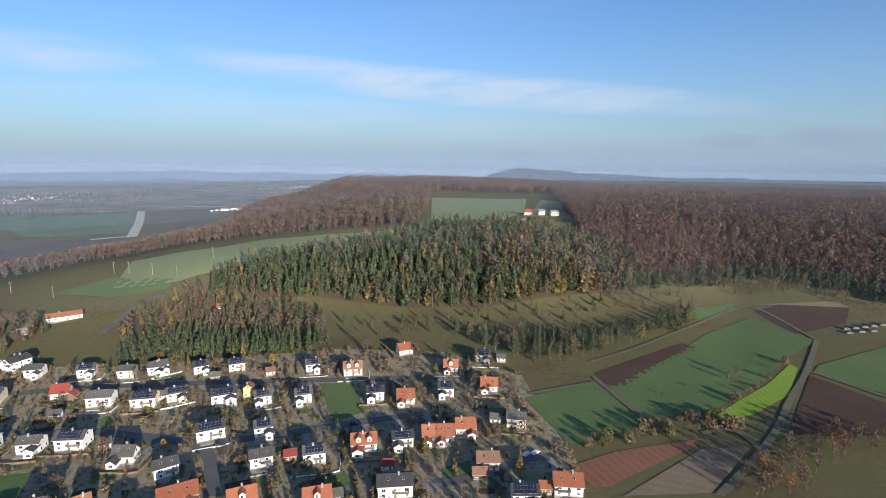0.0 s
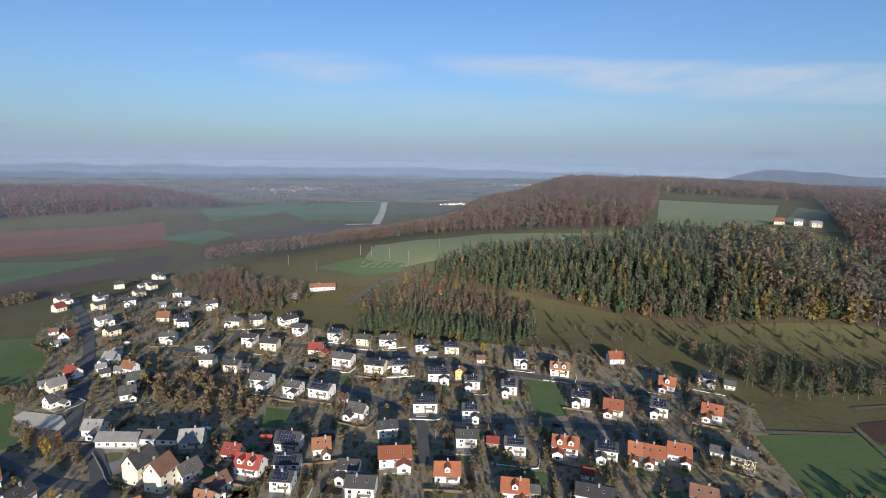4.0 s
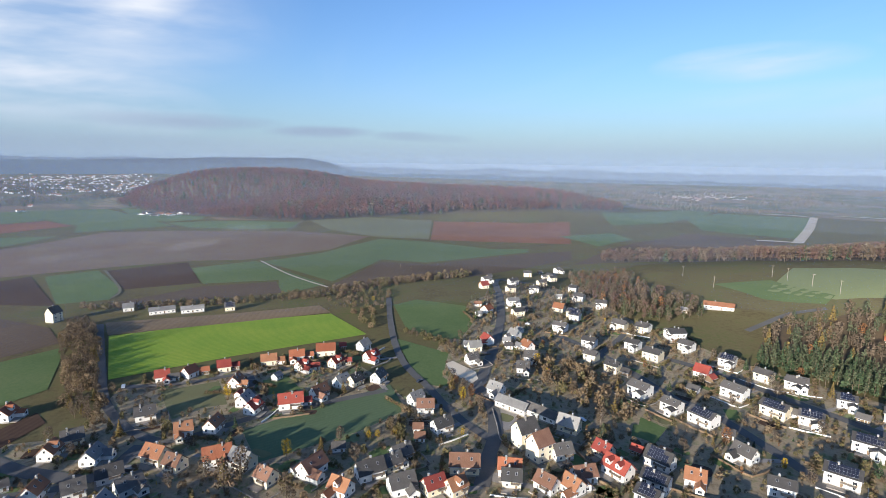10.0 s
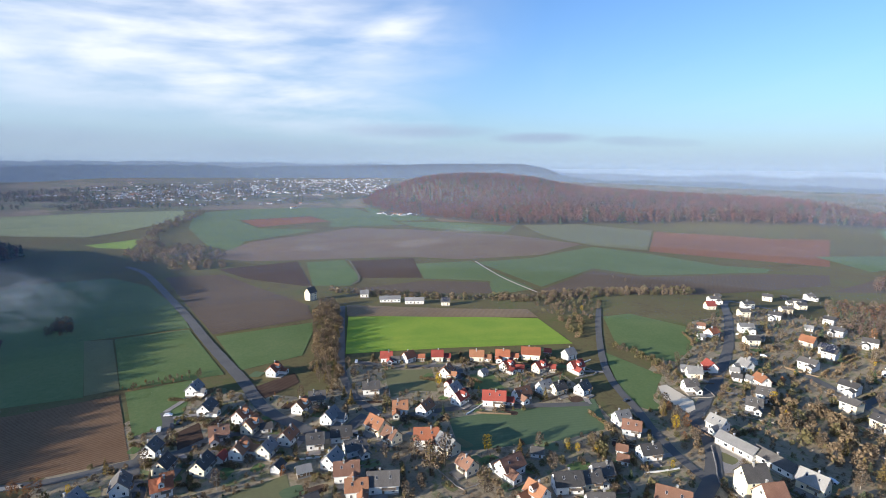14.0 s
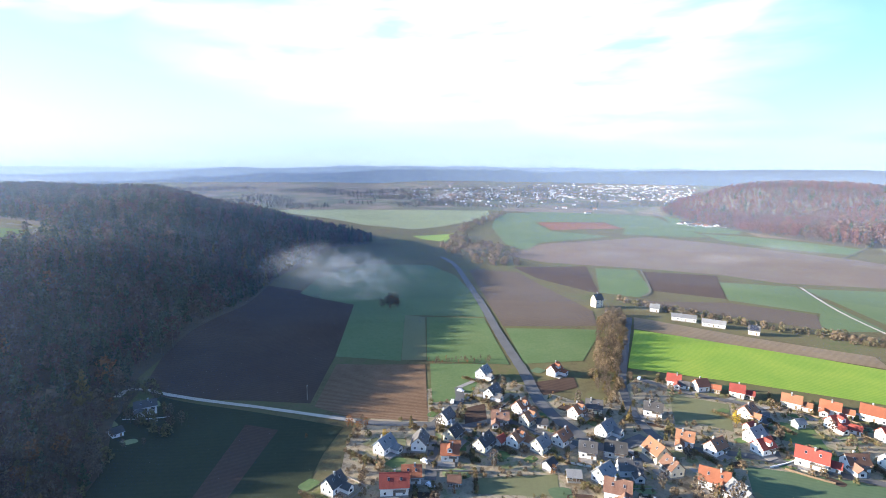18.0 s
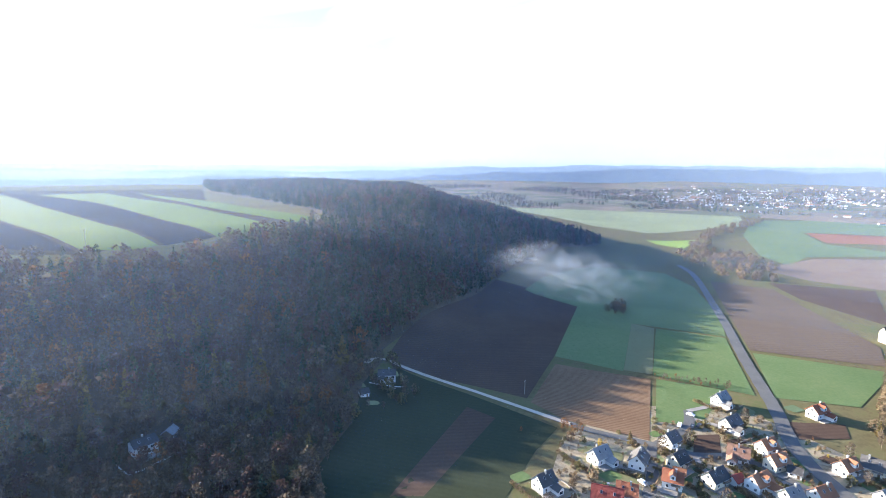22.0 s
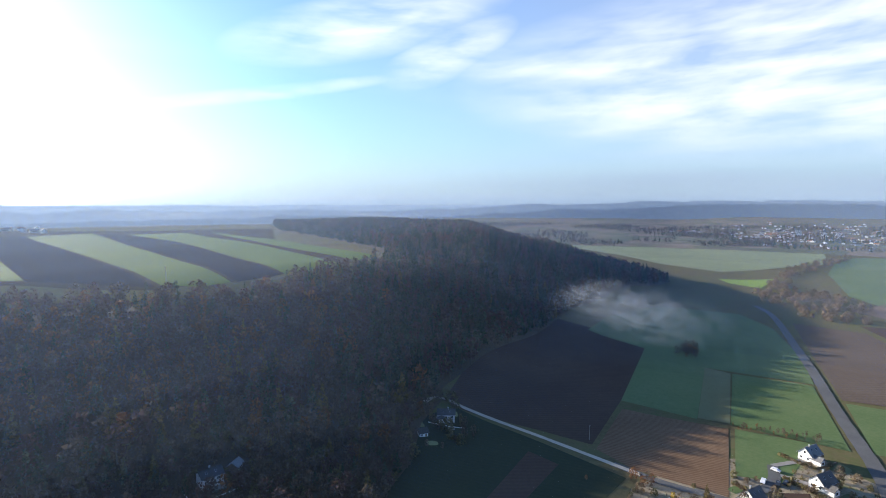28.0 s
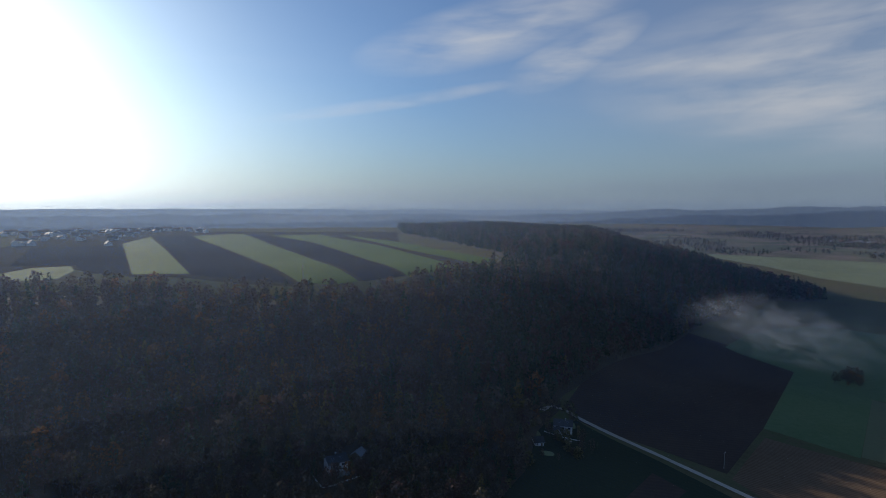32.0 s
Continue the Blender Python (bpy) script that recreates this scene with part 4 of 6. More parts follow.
        me.loops.foreach_set("vertex_index", faces.astype(np.int32).ravel())
        me.polygons.add(count)
        me.polygons.foreach_set("loop_start", np.arange(0, count * k, k, dtype=np.int32))
        me.polygons.foreach_set("loop_total", np.full(count, k, np.int32))
    else:
        me.from_pydata([tuple(v) for v in verts], [], faces)
    for m in mats:
        me.materials.append(m)
    if index is not None:
        me.polygons.foreach_set("material_index", np.asarray(index, np.int32))
    if smooth:
        me.polygons.foreach_set("use_smooth", np.ones(len(me.polygons), bool))
    me.update(calc_edges=True)
    return me


def part(name, me, parent, at=None, label=""):
    ob = new(name, me)
    ob.parent = parent
    if at is not None:
        ob.matrix_basis = at
    return tagged(ob, label)


class Shape:
    """Gathers boxes and prisms into one mesh."""

    def __init__(self):
        self.v, self.f, self.i = [], [], []

    def box(self, x0, x1, y0, y1, z0, z1, mat=0, m=None):
        k = len(self.v)
        pts = [Vector((x, y, z)) for z in (z0, z1) for x, y in ((x0, y0), (x1, y0), (x1, y1), (x0, y1))]
        self.v += [m @ p if m else p for p in pts]
        self.f += [tuple(k + q for q in s) for s in ((3, 2, 1, 0), (4, 5, 6, 7), (0, 1, 5, 4), (1, 2, 6, 5), (2, 3, 7, 6), (3, 0, 4, 7))]
        self.i += [mat] * 6
        return self

    def prism(self, outline, x0, x1, mat=0):
        """An outline in y, z swept along x."""
        k, n = len(self.v), len(outline)
        self.v += [Vector((x0, y, z)) for y, z in outline] + [Vector((x1, y, z)) for y, z in outline]
        self.f += [tuple(k + q for q in range(n))[::-1], tuple(k + n + q for q in range(n))]
        self.f += [(k + q, k + (q + 1) % n, k + n + (q + 1) % n, k + n + q) for q in range(n)]
        self.i += [mat] * (n + 2)
        return self

    def tube(self, x, y, z0, z1, r0, r1, sides=7, mat=0):
        k = len(self.v)
        for z, r in ((z0, r0), (z1, r1)):
            self.v += [Vector((x + r * math.cos(a * math.tau / sides), y + r * math.sin(a * math.tau / sides), z)) for a in range(sides)]
        self.f += [(k + a, k + (a + 1) % sides, k + sides + (a + 1) % sides, k + sides + a) for a in range(sides)] + [tuple(k + sides + a for a in range(sides))]
        self.i += [mat] * (sides + 1)
        return self

    def mesh(self, name, *mats):
        return mesh_of(name, self.v, self.f, mats, self.i)


CACHE = {}


def cached(key, make):
    if key not in CACHE:
        CACHE[key] = make()
    return CACHE[key]


# ---- ground ----
def build_ground():
    az = np.radians(np.arange(0, 360, 0.6))
    r = np.concatenate([[0.0], np.arange(10, 60, 12), np.geomspace(60, 4960, 180)])
    a, d = np.meshgrid(az, r, indexing="ij")
    x, y = -np.sin(a) * d, np.cos(a) * d
    n, k = a.shape
    i, j = np.meshgrid(np.arange(n), np.arange(k - 1), indexing="ij")
    i2 = (i + 1) % n
    f = np.stack([i * k + j, i * k + j + 1, i2 * k + j + 1, i2 * k + j], -1).reshape(-1, 4)
    me = mesh_of("ground", np.stack([x, y, land(x, y)], -1).reshape(-1, 3), f[:, ::-1], [M["ground"]], smooth=True)
    tagged(new("ground", me), "rolling meadow and farmland under a low sun", "ground", kind="structure")


build_ground()


def inside(px, py, poly):
    p = np.asarray(poly, float)
    hit = np.zeros(np.shape(px), bool)
    for (x0, y0), (x1, y1) in zip(p, np.roll(p, -1, 0)):
        cross = (y0 > py) != (y1 > py)
        hit ^= cross & (px < (x1 - x0) * (py - y0) / (y1 - y0 + 1e-12) + x0)
    return hit


def draped(name, poly, mat, lift, step=None):
    """A sheet cut to an outline and laid on the land."""
    p = [Vector((x, y, 0)) for x, y in poly]
    far = max(v.length for v in p)
    near = min(v.length for v in p)
    step = step or max(5.0, near * 0.018)
    bm = bmesh.new()
    bm.faces.new([bm.verts.new(v) for v in p])
    lo = [min(v[k] for v in p) for k in (0, 1)]
    hi = [max(v[k] for v in p) for k in (0, 1)]
    for k in (0, 1):
        count = min(90, int((hi[k] - lo[k]) / step))
        for q in range(1, count + 1):
            at = lo[k] + (hi[k] - lo[k]) * q / (count + 1)
            normal = Vector((1, 0, 0)) if k == 0 else Vector((0, 1, 0))
            bmesh.ops.bisect_plane(bm, geom=bm.verts[:] + bm.edges[:] + bm.faces[:], plane_co=normal * at, plane_no=normal)
    co = np.array([v.co[:2] for v in bm.verts])
    z = land(co[:, 0], co[:, 1]) + lift + np.hypot(co[:, 0], co[:, 1]) * 0.00026
    for v, h in zip(bm.verts, z):
        v.co.z = h
    bmesh.ops.recalc_face_normals(bm, faces=bm.faces[:])
    if sum(f.normal.z for f in bm.faces) < 0:
        bmesh.ops.reverse_faces(bm, faces=bm.faces[:])
    me = bpy.data.meshes.new(name)
    bm.to_mesh(me)
    bm.free()
    me.materials.append(mat)
    return new(name, me)


FIELD_WORDS = {
    "green": "fresh green grass field with uneven growth", "lightgreen": "pale green meadow on the hilltop", "olive": "dry olive grass meadow",
    "darkgreen": "dark green winter crop in faint rows", "bluegreen": "dewy blue-green meadow in the plain", "yellowgreen": "bright yellow-green mustard crop in rows",
    "soil": "dark brown ploughed soil", "redsoil": "reddish brown bare soil", "tan": "tan stubble and dry soil", "shade_meadow": "meadow painted dark for the hill shadow, in faint rows", "brown": "dusky brown tilled field with faint rows", "rows": "brown field with straight furrows",
    "marsh": "rusty brown reeds and marsh grass", "sand": "pale sandy oval pitch", "southgreen": "strip of young green wheat on the plateau",
    "southsoil": "strip of dark tilled soil on the plateau", "southtan": "strip of brown tilled soil on the plateau", "paving": "pale paved farmyard",
}
for k, (name, mat, poly) in enumerate(FIELDS):
    tagged(draped(name, poly, M[mat], 0.04 if name == "plateau_ground" else 0.45 if mat == "sand" else 0.08 + 0.008 * (k % 7)), FIELD_WORDS[mat], name.replace("_", " "), kind="structure")


def smooth_line(points, step=6.0):
    p = [Vector((x, y)) for x, y in points]
    out = []
    for k in range(len(p) - 1):
        a, b, c, d = p[max(k - 1, 0)], p[k], p[k + 1], p[min(k + 2, len(p) - 1)]
        n = max(2, int((c - b).length / step))
        for q in range(n):
            t = q / n
            out.append(0.5 * (2 * b + (c - a) * t + (2 * a - 5 * b + 4 * c - d) * t * t + (3 * b - a - 3 * c + d) * t**3))
    return out + [p[-1]]


def ribbon(name, points, width, mat, lift):
    line = smooth_line(points)
    v, f = [], []
    for k, c in enumerate(line):
        way = (line[min(k + 1, len(line) - 1)] - line[max(k - 1, 0)]).normalized()
        side = Vector((way.y, -way.x))
        for q in (-0.5, 0.0, 0.5):
            e = c + side * width * q * (1 + 0.05 * math.sin(k * 1.7 + q))
            v.append((e.x, e.y, float(land(e.x, e.y)) + lift + c.length * 0.0005))
    for k in range(len(line) - 1):
        for q in (0, 1):
            f.append((3 * k + q, 3 * k + q + 1, 3 * k + q + 4, 3 * k + q + 3))
    return new(name, mesh_of(name, v, f, [mat], smooth=True))


for width, points in ROADS:
    tagged(ribbon("road", points, width, M["asphalt"], 0.24), "grey asphalt village road with worn edges", "road", kind="structure")
for width, points, surface in TRACKS:
    tagged(ribbon("track", points, width, M[surface], 0.30), {"gravel": "pale chalk gravel track", "dirt": "grey-brown earth farm track"}[surface], "track", kind="structure")


# ---- houses ----
def window_mesh(w, h):
    s = Shape()
    s.box(-w / 2, w / 2, -0.05, 0.06, -h / 2, h / 2, 0)
    s.box(-w / 2 + 0.09, -0.03, -0.08, 0.02, -h / 2 + 0.09, h / 2 - 0.09, 1)
    s.box(0.03, w / 2 - 0.09, -0.08, 0.02, -h / 2 + 0.09, h / 2 - 0.09, 1)
    s.box(-w / 2 - 0.06, w / 2 + 0.06, -0.16, 0.05, -h / 2 - 0.07, -h / 2, 0)
    return s.mesh("window", M["white_paint"], M["glass"])


def roof_mesh(length, depth, eave, rise, mat):
    over, thick = 0.55, 0.22
    run = depth / 2 + over
    drop = rise / (depth / 2) * over
    s = Shape()
    for side in (-1, 1):
        edge = [(0, eave + rise + 0.12), (side * run, eave - drop + 0.12), (side * run, eave - drop + 0.12 + thick), (0, eave + rise + 0.12 + thick * 1.25)]
        s.prism(edge if side < 0 else edge[::-1], -length / 2 - over, length / 2 + over, 0)
    s.box(-length / 2 - over, length / 2 + over, -0.16, 0.16, eave + rise + 0.30, eave + rise + 0.44, 0)
    for side in (-1, 1):
        y = side * (run + 0.07)
        s.box(-length / 2 - over, length / 2 + over, y - 0.08, y + 0.08, eave - drop + 0.08, eave - drop + 0.22, 1)
    return s.mesh("roof", mat, M["metal"])


def wall_mesh(length, depth, eave, rise, mat):
    s = Shape()
    d = depth / 2
    s.prism([(-d, 0.45), (d, 0.45), (d, eave), (0, eave + rise), (-d, eave)], -length / 2, length / 2, 0)
    s.box(-length / 2 - 0.04, length / 2 + 0.04, -d - 0.04, d + 0.04, -3.5, 0.45, 1)
    return s.mesh("wall", mat, M["plinth"])


def slope_pose(x, up, side, depth, eave, rise, lift):
    """A place on the roof's slope: x along the ridge, up from eave (0) to ridge (1)."""
    y = side * depth / 2 * (1 - up)
    z = eave + rise * up + lift
    return pose(x, y, z, math.degrees(math.atan2(rise, depth / 2)) * -side, 0, 0)


SIZES = {"s": (5.8, 5.0, 2.6, 1.7), "n": (9.8, 8.2, 4.3, 2.7), "b": (13.0, 9.4, 4.7, 3.1), "l": (24.0, 8.0, 3.4, 2.4), "t": (10.5, 9.6, 8.2, 4.6)}
ROOF_WORDS = {"G": "anthracite tiled roof", "S": "grey roof covered with solar panels", "B": "brown tiled roof", "R": "orange-red tiled roof", "O": "orange tiled roof", "D": "dark red tiled roof", "L": "pale grey roof", "T": "clay tiled roof"}
WALL_WORDS = {"white_wall": "white rendered", "cream_wall": "cream rendered", "yellow_wall": "ochre rendered", "wood": "timber-clad"}
pick = random.Random(4)


STEEP = ("estate", "old_village", "church", "manor", "main_street", "railway")


def house(x, y, heading, style, near, group, steep=False):
    roof, size = style
    length, depth, eave, rise = SIZES[size]
    turned = pick.random()
    stretch = round(pick.uniform(0.86, 1.1) * 10) / 10
    length *= stretch * (0.86 if steep else 0.95)
    depth *= 0.86 if steep else 0.95
    if steep and size in "nb":
        rise, eave, depth = depth * 0.46, eave - 0.5, depth * 0.94
    elif size in "nb" and roof in "GSL":
        rise, eave = rise * 0.72, eave + 0.8
    elif roof in "RDO" and size == "n":
        rise *= 1.3
        eave -= 0.5
    wall = "white_wall" if turned < 0.78 else "cream_wall"
    if style == "Ot":
        wall, length, depth, eave, rise = "yellow_wall", 5.0, 5.0, 5.6, 1.6
    if style in ("Tb", "Gt", "Bt"):
        wall = "cream_wall"
    if size == "s" and turned > 0.6:
        wall = "wood"
    tile = "roof_G" if roof == "S" else "roof_" + roof
    base = float(min(land(x + a, y + b) for a in (-4, 4) for b in (-4, 4))) + 0.5
    kind = {"s": "outbuilding", "l": "barn"}.get(size, "house")
    thing = new(kind)
    thing.empty_display_size = 0.5
    thing.matrix_basis = pose(x, y, base, 0, 0, heading)
    tagged(thing, f"{WALL_WORDS[wall]} {kind} with {ROOF_WORDS[roof]}", kind, group)
    key = (round(length, 1), round(depth, 1), round(eave, 1), round(rise, 1))
    part("wall", cached(("wall", key, wall), lambda: wall_mesh(length, depth, eave, rise, M[wall])), thing)
    part("roof", cached(("roof", key, tile), lambda: roof_mesh(length, depth, eave, rise, M[tile])), thing)
    # towards the hovering eye
    facing = -1 if (Vector((-math.sin(radians(heading)), math.cos(radians(heading)))).dot(Vector((x, y)))) > 0 else 1
    door = cached("door", lambda: Shape().box(-0.5, 0.5, -0.07, 0.05, 0, 2.05, 0).box(-0.62, 0.62, -0.04, 0.04, -0.02, 2.15, 1).mesh("door", M["wood"], M["white_paint"]))
    wide, small = cached("w1", lambda: window_mesh(1.7, 1.35)), cached("w2", lambda: window_mesh(1.05, 1.25))
    floors = [1.75] if eave < 4.0 else [1.6, 3.75] if eave < 6 else [1.6, 4.2, 6.7]
    for side in (-1, 1):
        if not near and side != facing:
            continue
        columns = max(2, int(length / 3.4))
        for level, h in enumerate(floors):
            if h + 0.8 > eave:
                continue
            for c in range(columns):
                if side == facing and level == 0 and c == columns // 2:
                    part("door", door, thing, pose(-length / 2 + length * (c + 0.5) / columns, side * depth / 2, 0.5, 0, 0, 0 if side < 0 else 180))
                    continue
                me = wide if (c + level) % 2 else small
                part("window", me, thing, pose(-length / 2 + length * (c + 0.5) / columns, side * (depth / 2), h, 0, 0, 0 if side < 0 else 180))
    if size != "s":
        for end in (-1, 1):
            for off, h in ((-depth / 4, floors[0]), (depth / 4, floors[0]), (0, eave + rise * 0.3)):
                if near or h > floors[0]:
                    part("window", small, thing, pose(end * length / 2, off, h, 0, 0, 90 * end))
        chimney = cached("chimney", lambda: Shape().box(-0.35, 0.35, -0.35, 0.35, -1.6, 0.9, 0).box(-0.42, 0.42, -0.42, 0.42, 0.9, 1.0, 1).box(-0.18, 0.18, -0.18, 0.18, 1.0, 1.18, 1).mesh("chimney", M["plinth"], M["metal"]))
        part("chimney", chimney, thing, pose(length * pick.uniform(-0.25, 0.25), pick.choice((-0.5, 0.5)), eave + rise + 0.3))
    if roof == "S" and size != "s":
        cols, rows = int((length - 1.2) / 1.25), 3
        tilt_panel = cached("panel", lambda: Shape().box(-0.58, 0.58, -0.78, 0.78, 0, 0.06, 0).box(-0.6, 0.6, -0.8, 0.8, -0.02, 0.03, 1).mesh("solar_panel", M["solar"], M["metal"]))
        sunny = -1 if math.cos(radians(heading)) > 0 else 1
        slope = math.hypot(rise, depth / 2)
        for r in range(rows):
            for c in range(cols):
                if r == 2 and c > cols * 0.7 and int(x) % 2:
                    continue
                part("solar_panel", tilt_panel, thing, slope_pose((c - (cols - 1) / 2) * 1.25, (0.9 + r * 1.65) / slope, sunny, depth, eave, rise, 0.48))
    elif roof in "RDOT" and size in "nb" and near and pick.random() < 0.45:
        dormer = cached(("dormer", tile), lambda: Shape().prism([(-1.7, -0.9), (1.3, -0.9), (1.3, 0.7), (-1.7, 0.7)], -1.1, 1.1, 0).mesh("dormer_wall", M["white_wall"]))
        hood = cached(("hood", tile), lambda: dormer_roof(M[tile]))
        for c in (-0.22, 0.22) if length > 11 else (0.0,):
            y = facing * depth / 2 * 0.62
            box = part("dormer", dormer, thing, pose(length * c, y, eave + rise * 0.38 + 0.75, 0, 0, 0 if facing < 0 else 180))
            part("dormer_roof", hood, box)
            part("window", small, box, pose(0, -1.7, -0.02))
    elif near and size in "nb":
        sky_light = cached("skylight", lambda: Shape().box(-0.45, 0.45, -0.65, 0.65, 0, 0.07, 0).box(-0.37, 0.37, -0.57, 0.57, 0.03, 0.085, 1).mesh("skylight", M["metal"], M["glass"]))
        for c in (-0.2, 0.24):
            part("skylight", sky_light, thing, slope_pose(length * c, 0.5, facing, depth, eave, rise, 0.46))
    if near and size in "nb" and turned > 0.35:
        balcony = cached(("balcony", round(length, 1)), lambda: balcony_mesh(length * 0.45))
        part("balcony", balcony, thing, pose(length * 0.18, facing * depth / 2, 2.75, 0, 0, 0 if facing < 0 else 180))
    if near and size in "nb":
        terrace = cached("terrace", lambda: Shape().box(-3.2, 3.2, -3.4, 0, -1.2, 0.05, 0).mesh("terrace", M["paving"]))
        part("terrace", terrace, thing, pose(length * -0.12, facing * depth / 2, 0.15, 0, 0, 0 if facing < 0 else 180))
    if size in "nb" and style != "Ot" and turned < 0.5:
        w, d, e = round(length * 0.42, 1), 5.2, round(eave * 0.72, 1)
        low = min(rise, w * (0.42 if steep else 0.25))
        at = pose(length * (0.27 if turned < 0.25 else -0.27), facing * (depth / 2 + d / 2 - 0.9), 0, 0, 0, 90)
        wing = part("wing", cached(("wing", w, e, wall), lambda: wall_mesh(d, w, e, low, M[wall])), thing, at)
        part("wing_roof", cached(("wing_roof", w, e, tile), lambda: roof_mesh(d, w, e, low, M[tile])), wing)
        part("window", wide, wing, pose(facing * d / 2, 0, 1.6, 0, 0, 90 * facing))
    return thing


def dormer_roof(mat):
    s = Shape()
    for side in (-1, 1):
        k = len(s.v)
        edge = [(0, 1.75), (side * 1.45, 0.62), (side * 1.45, 0.80), (0, 1.95)]
        s.v += [Vector((a, y, b)) for y in (-2.0, 1.9) for a, b in edge]
        s.f += [tuple(k + q for q in f) for f in ((0, 1, 2, 3), (7, 6, 5, 4), (0, 4, 5, 1), (1, 5, 6, 2), (2, 6, 7, 3), (3, 7, 4, 0))]
        s.i += [0] * 6
    k = len(s.v)
    s.v += [Vector(q) for q in ((-1.1, -1.69, 0.7), (1.1, -1.69, 0.7), (0, -1.69, 1.72))]
    s.f.append((k, k + 1, k + 2))
    s.i.append(1)
    return s.mesh("dormer_roof", mat, M["white_wall"])


def balcony_mesh(w):
    s = Shape().box(-w / 2, w / 2, -1.5, 0, -0.1, 0.08, 0)
    s.box(-w / 2, w / 2, -1.5, -1.42, 0.95, 1.03, 1)
    for k in range(int(w / 0.35) + 1):
        s.box(-w / 2 + k * 0.35, -w / 2 + k * 0.35 + 0.1, -1.49, -1.44, 0.08, 0.95, 1)
    for e in (-w / 2, w / 2 - 0.08):
        s.box(e, e + 0.08, -1.5, 0, 0.08, 1.0, 1)
    return s.mesh("balcony", M["plinth"], M["wood"])


PLACED = []
for street, rows in HOUSES:
    for x, y, heading, style in rows:
        house(x, y, heading, style, math.hypot(x, y) < 340, "houses of the village", street.startswith(STEEP))
        PLACED.append((x, y, SIZES[style[1]][0] * 0.5 + 2.5))
PLACED = np.array(PLACED)


# ---- trees ----
seed = np.random.default_rng(11)


def leaf_cloud(points, sizes, rng, coarse=False):
    """One small bent quad at each point, turned at random."""
    n = len(points)
    a = rng.normal(size=(n, 3))
    a /= np.linalg.norm(a, axis=1, keepdims=True)
    b = np.cross(a, rng.normal(size=(n, 3)))
    b /= np.linalg.norm(b, axis=1, keepdims=True)
    s = sizes[:, None]
    c = np.cross(a, b) * s * 0.35
    if coarse:
        v = np.stack([points - a * s * 1.2 - b * s * 0.9, points + a * s * 1.3 - b * s * 0.7 + c, points + b * s * 1.4], 1)
        return v.reshape(-1, 3), np.arange(3 * n).reshape(-1, 3)
    v = np.stack([points - a * s - b * s * 0.7, points + a * s - b * s * 0.6 + c, points + a * s * 0.8 + b * s * 0.7, points - a * s + b * s * 0.6 + c], 1)
    return v.reshape(-1, 3), np.arange(4 * n).reshape(-1, 4)


def crown_points(kind, n, rng):
    """Places of the clumps in a crown one metre high, and their sizes."""
    u, ang, q = rng.random(n), rng.random(n) * math.tau, np.sqrt(rng.random(n))
    if kind == "spruce":
        z = 0.12 + 0.88 * u**1.25
        r = 0.19 * (1.03 - z) / 0.9 * (0.55 + 0.45 * q) * (1 + 0.25 * np.sin(z * 38))
        size = 0.035 + 0.05 * (1 - z)
    elif kind == "pine":
        z = 0.26 + 0.74 * u**1.05
        lobes = 0.8 + 0.4 * np.sin(ang * 3 + z * 9) * np.cos(z * 16)
        r = 0.185 * np.clip((1.03 - z) / 0.52, 0.05, 1) ** 0.75 * (0.4 + 0.6 * q) * lobes
        size = 0.030 + 0.026 * (1.05 - z)
    elif kind == "bush":
        z = 0.02 + 0.95 * u
        lobes = 0.85 + 0.35 * np.sin(ang * 3 + z * 5) * np.cos(ang * 2 + z * 6)
        r = 0.55 * np.sqrt(np.clip(1 - ((z - 0.35) / 0.66) ** 2, 0.03, 1)) * (0.4 + 0.6 * q) * lobes
        size = np.full(n, 0.11)
    else:
        z = 0.25 + 0.75 * u
        lobes = 0.8 + 0.3 * np.sin(ang * 4 + z * 7) * np.cos(z * 11 + ang)
        r = 0.30 * np.sqrt(np.clip(1 - ((z - 0.6) / 0.42) ** 2, 0.02, 1)) * (0.3 + 0.7 * q) * lobes
        size = np.full(n, 0.05)
    p = np.stack([r * np.cos(ang), r * np.sin(ang), z], 1)
    return p, size * rng.uniform(0.6, 1.35, n)


def trunk_arrays(kind, limbs, rng):
    """A tapered trunk with some limbs, for a tree one metre high."""
    v, f = [], []

    def limb(a, b, r0, r1, sides):
        k = len(v)
        a, b = Vector(a), Vector(b)
        q = (b - a).to_track_quat("Z", "Y")
        for p, r in ((a, r0), (b, r1)):
            for s in range(sides):
                v.append(p + q @ Vector((r * math.cos(s * math.tau / sides), r * math.sin(s * math.tau / sides), 0)))
        for s in range(sides):
            f.append((k + s, k + (s + 1) % sides, k + sides + (s + 1) % sides, k + sides + s))

    top = 0.96 if kind == "spruce" else 0.8
    limb((0, 0, -0.04), (0.008, 0.005, 0.4), 0.019, 0.014, 5)
    limb((0.008, 0.005, 0.4), (0, 0, top), 0.014, 0.003, 4)
    for _ in range(limbs):
        z, a = rng.uniform(0.28, 0.72), rng.random() * math.tau
        out, up = (rng.uniform(0.10, 0.17), -0.02) if kind == "spruce" else (rng.uniform(0.14, 0.26), rng.uniform(0.08, 0.22))
        limb((0, 0, z), (out * math.cos(a), out * math.sin(a), z + up), 0.006, 0.0015, 3)
    return np.array([tuple(p) for p in v]), np.array(f)


LEAFY = {"spruce": "spruce", "pine": "pine", "larch": "spruce", "beech": "broad", "copper": "broad", "bare": "broad", "rust": "broad", "golden": "broad", "shrub": "bush", "brush": "bush"}


def forest(name, label, places, kinds, heights, clumps, limbs=0, trunk="bark"):
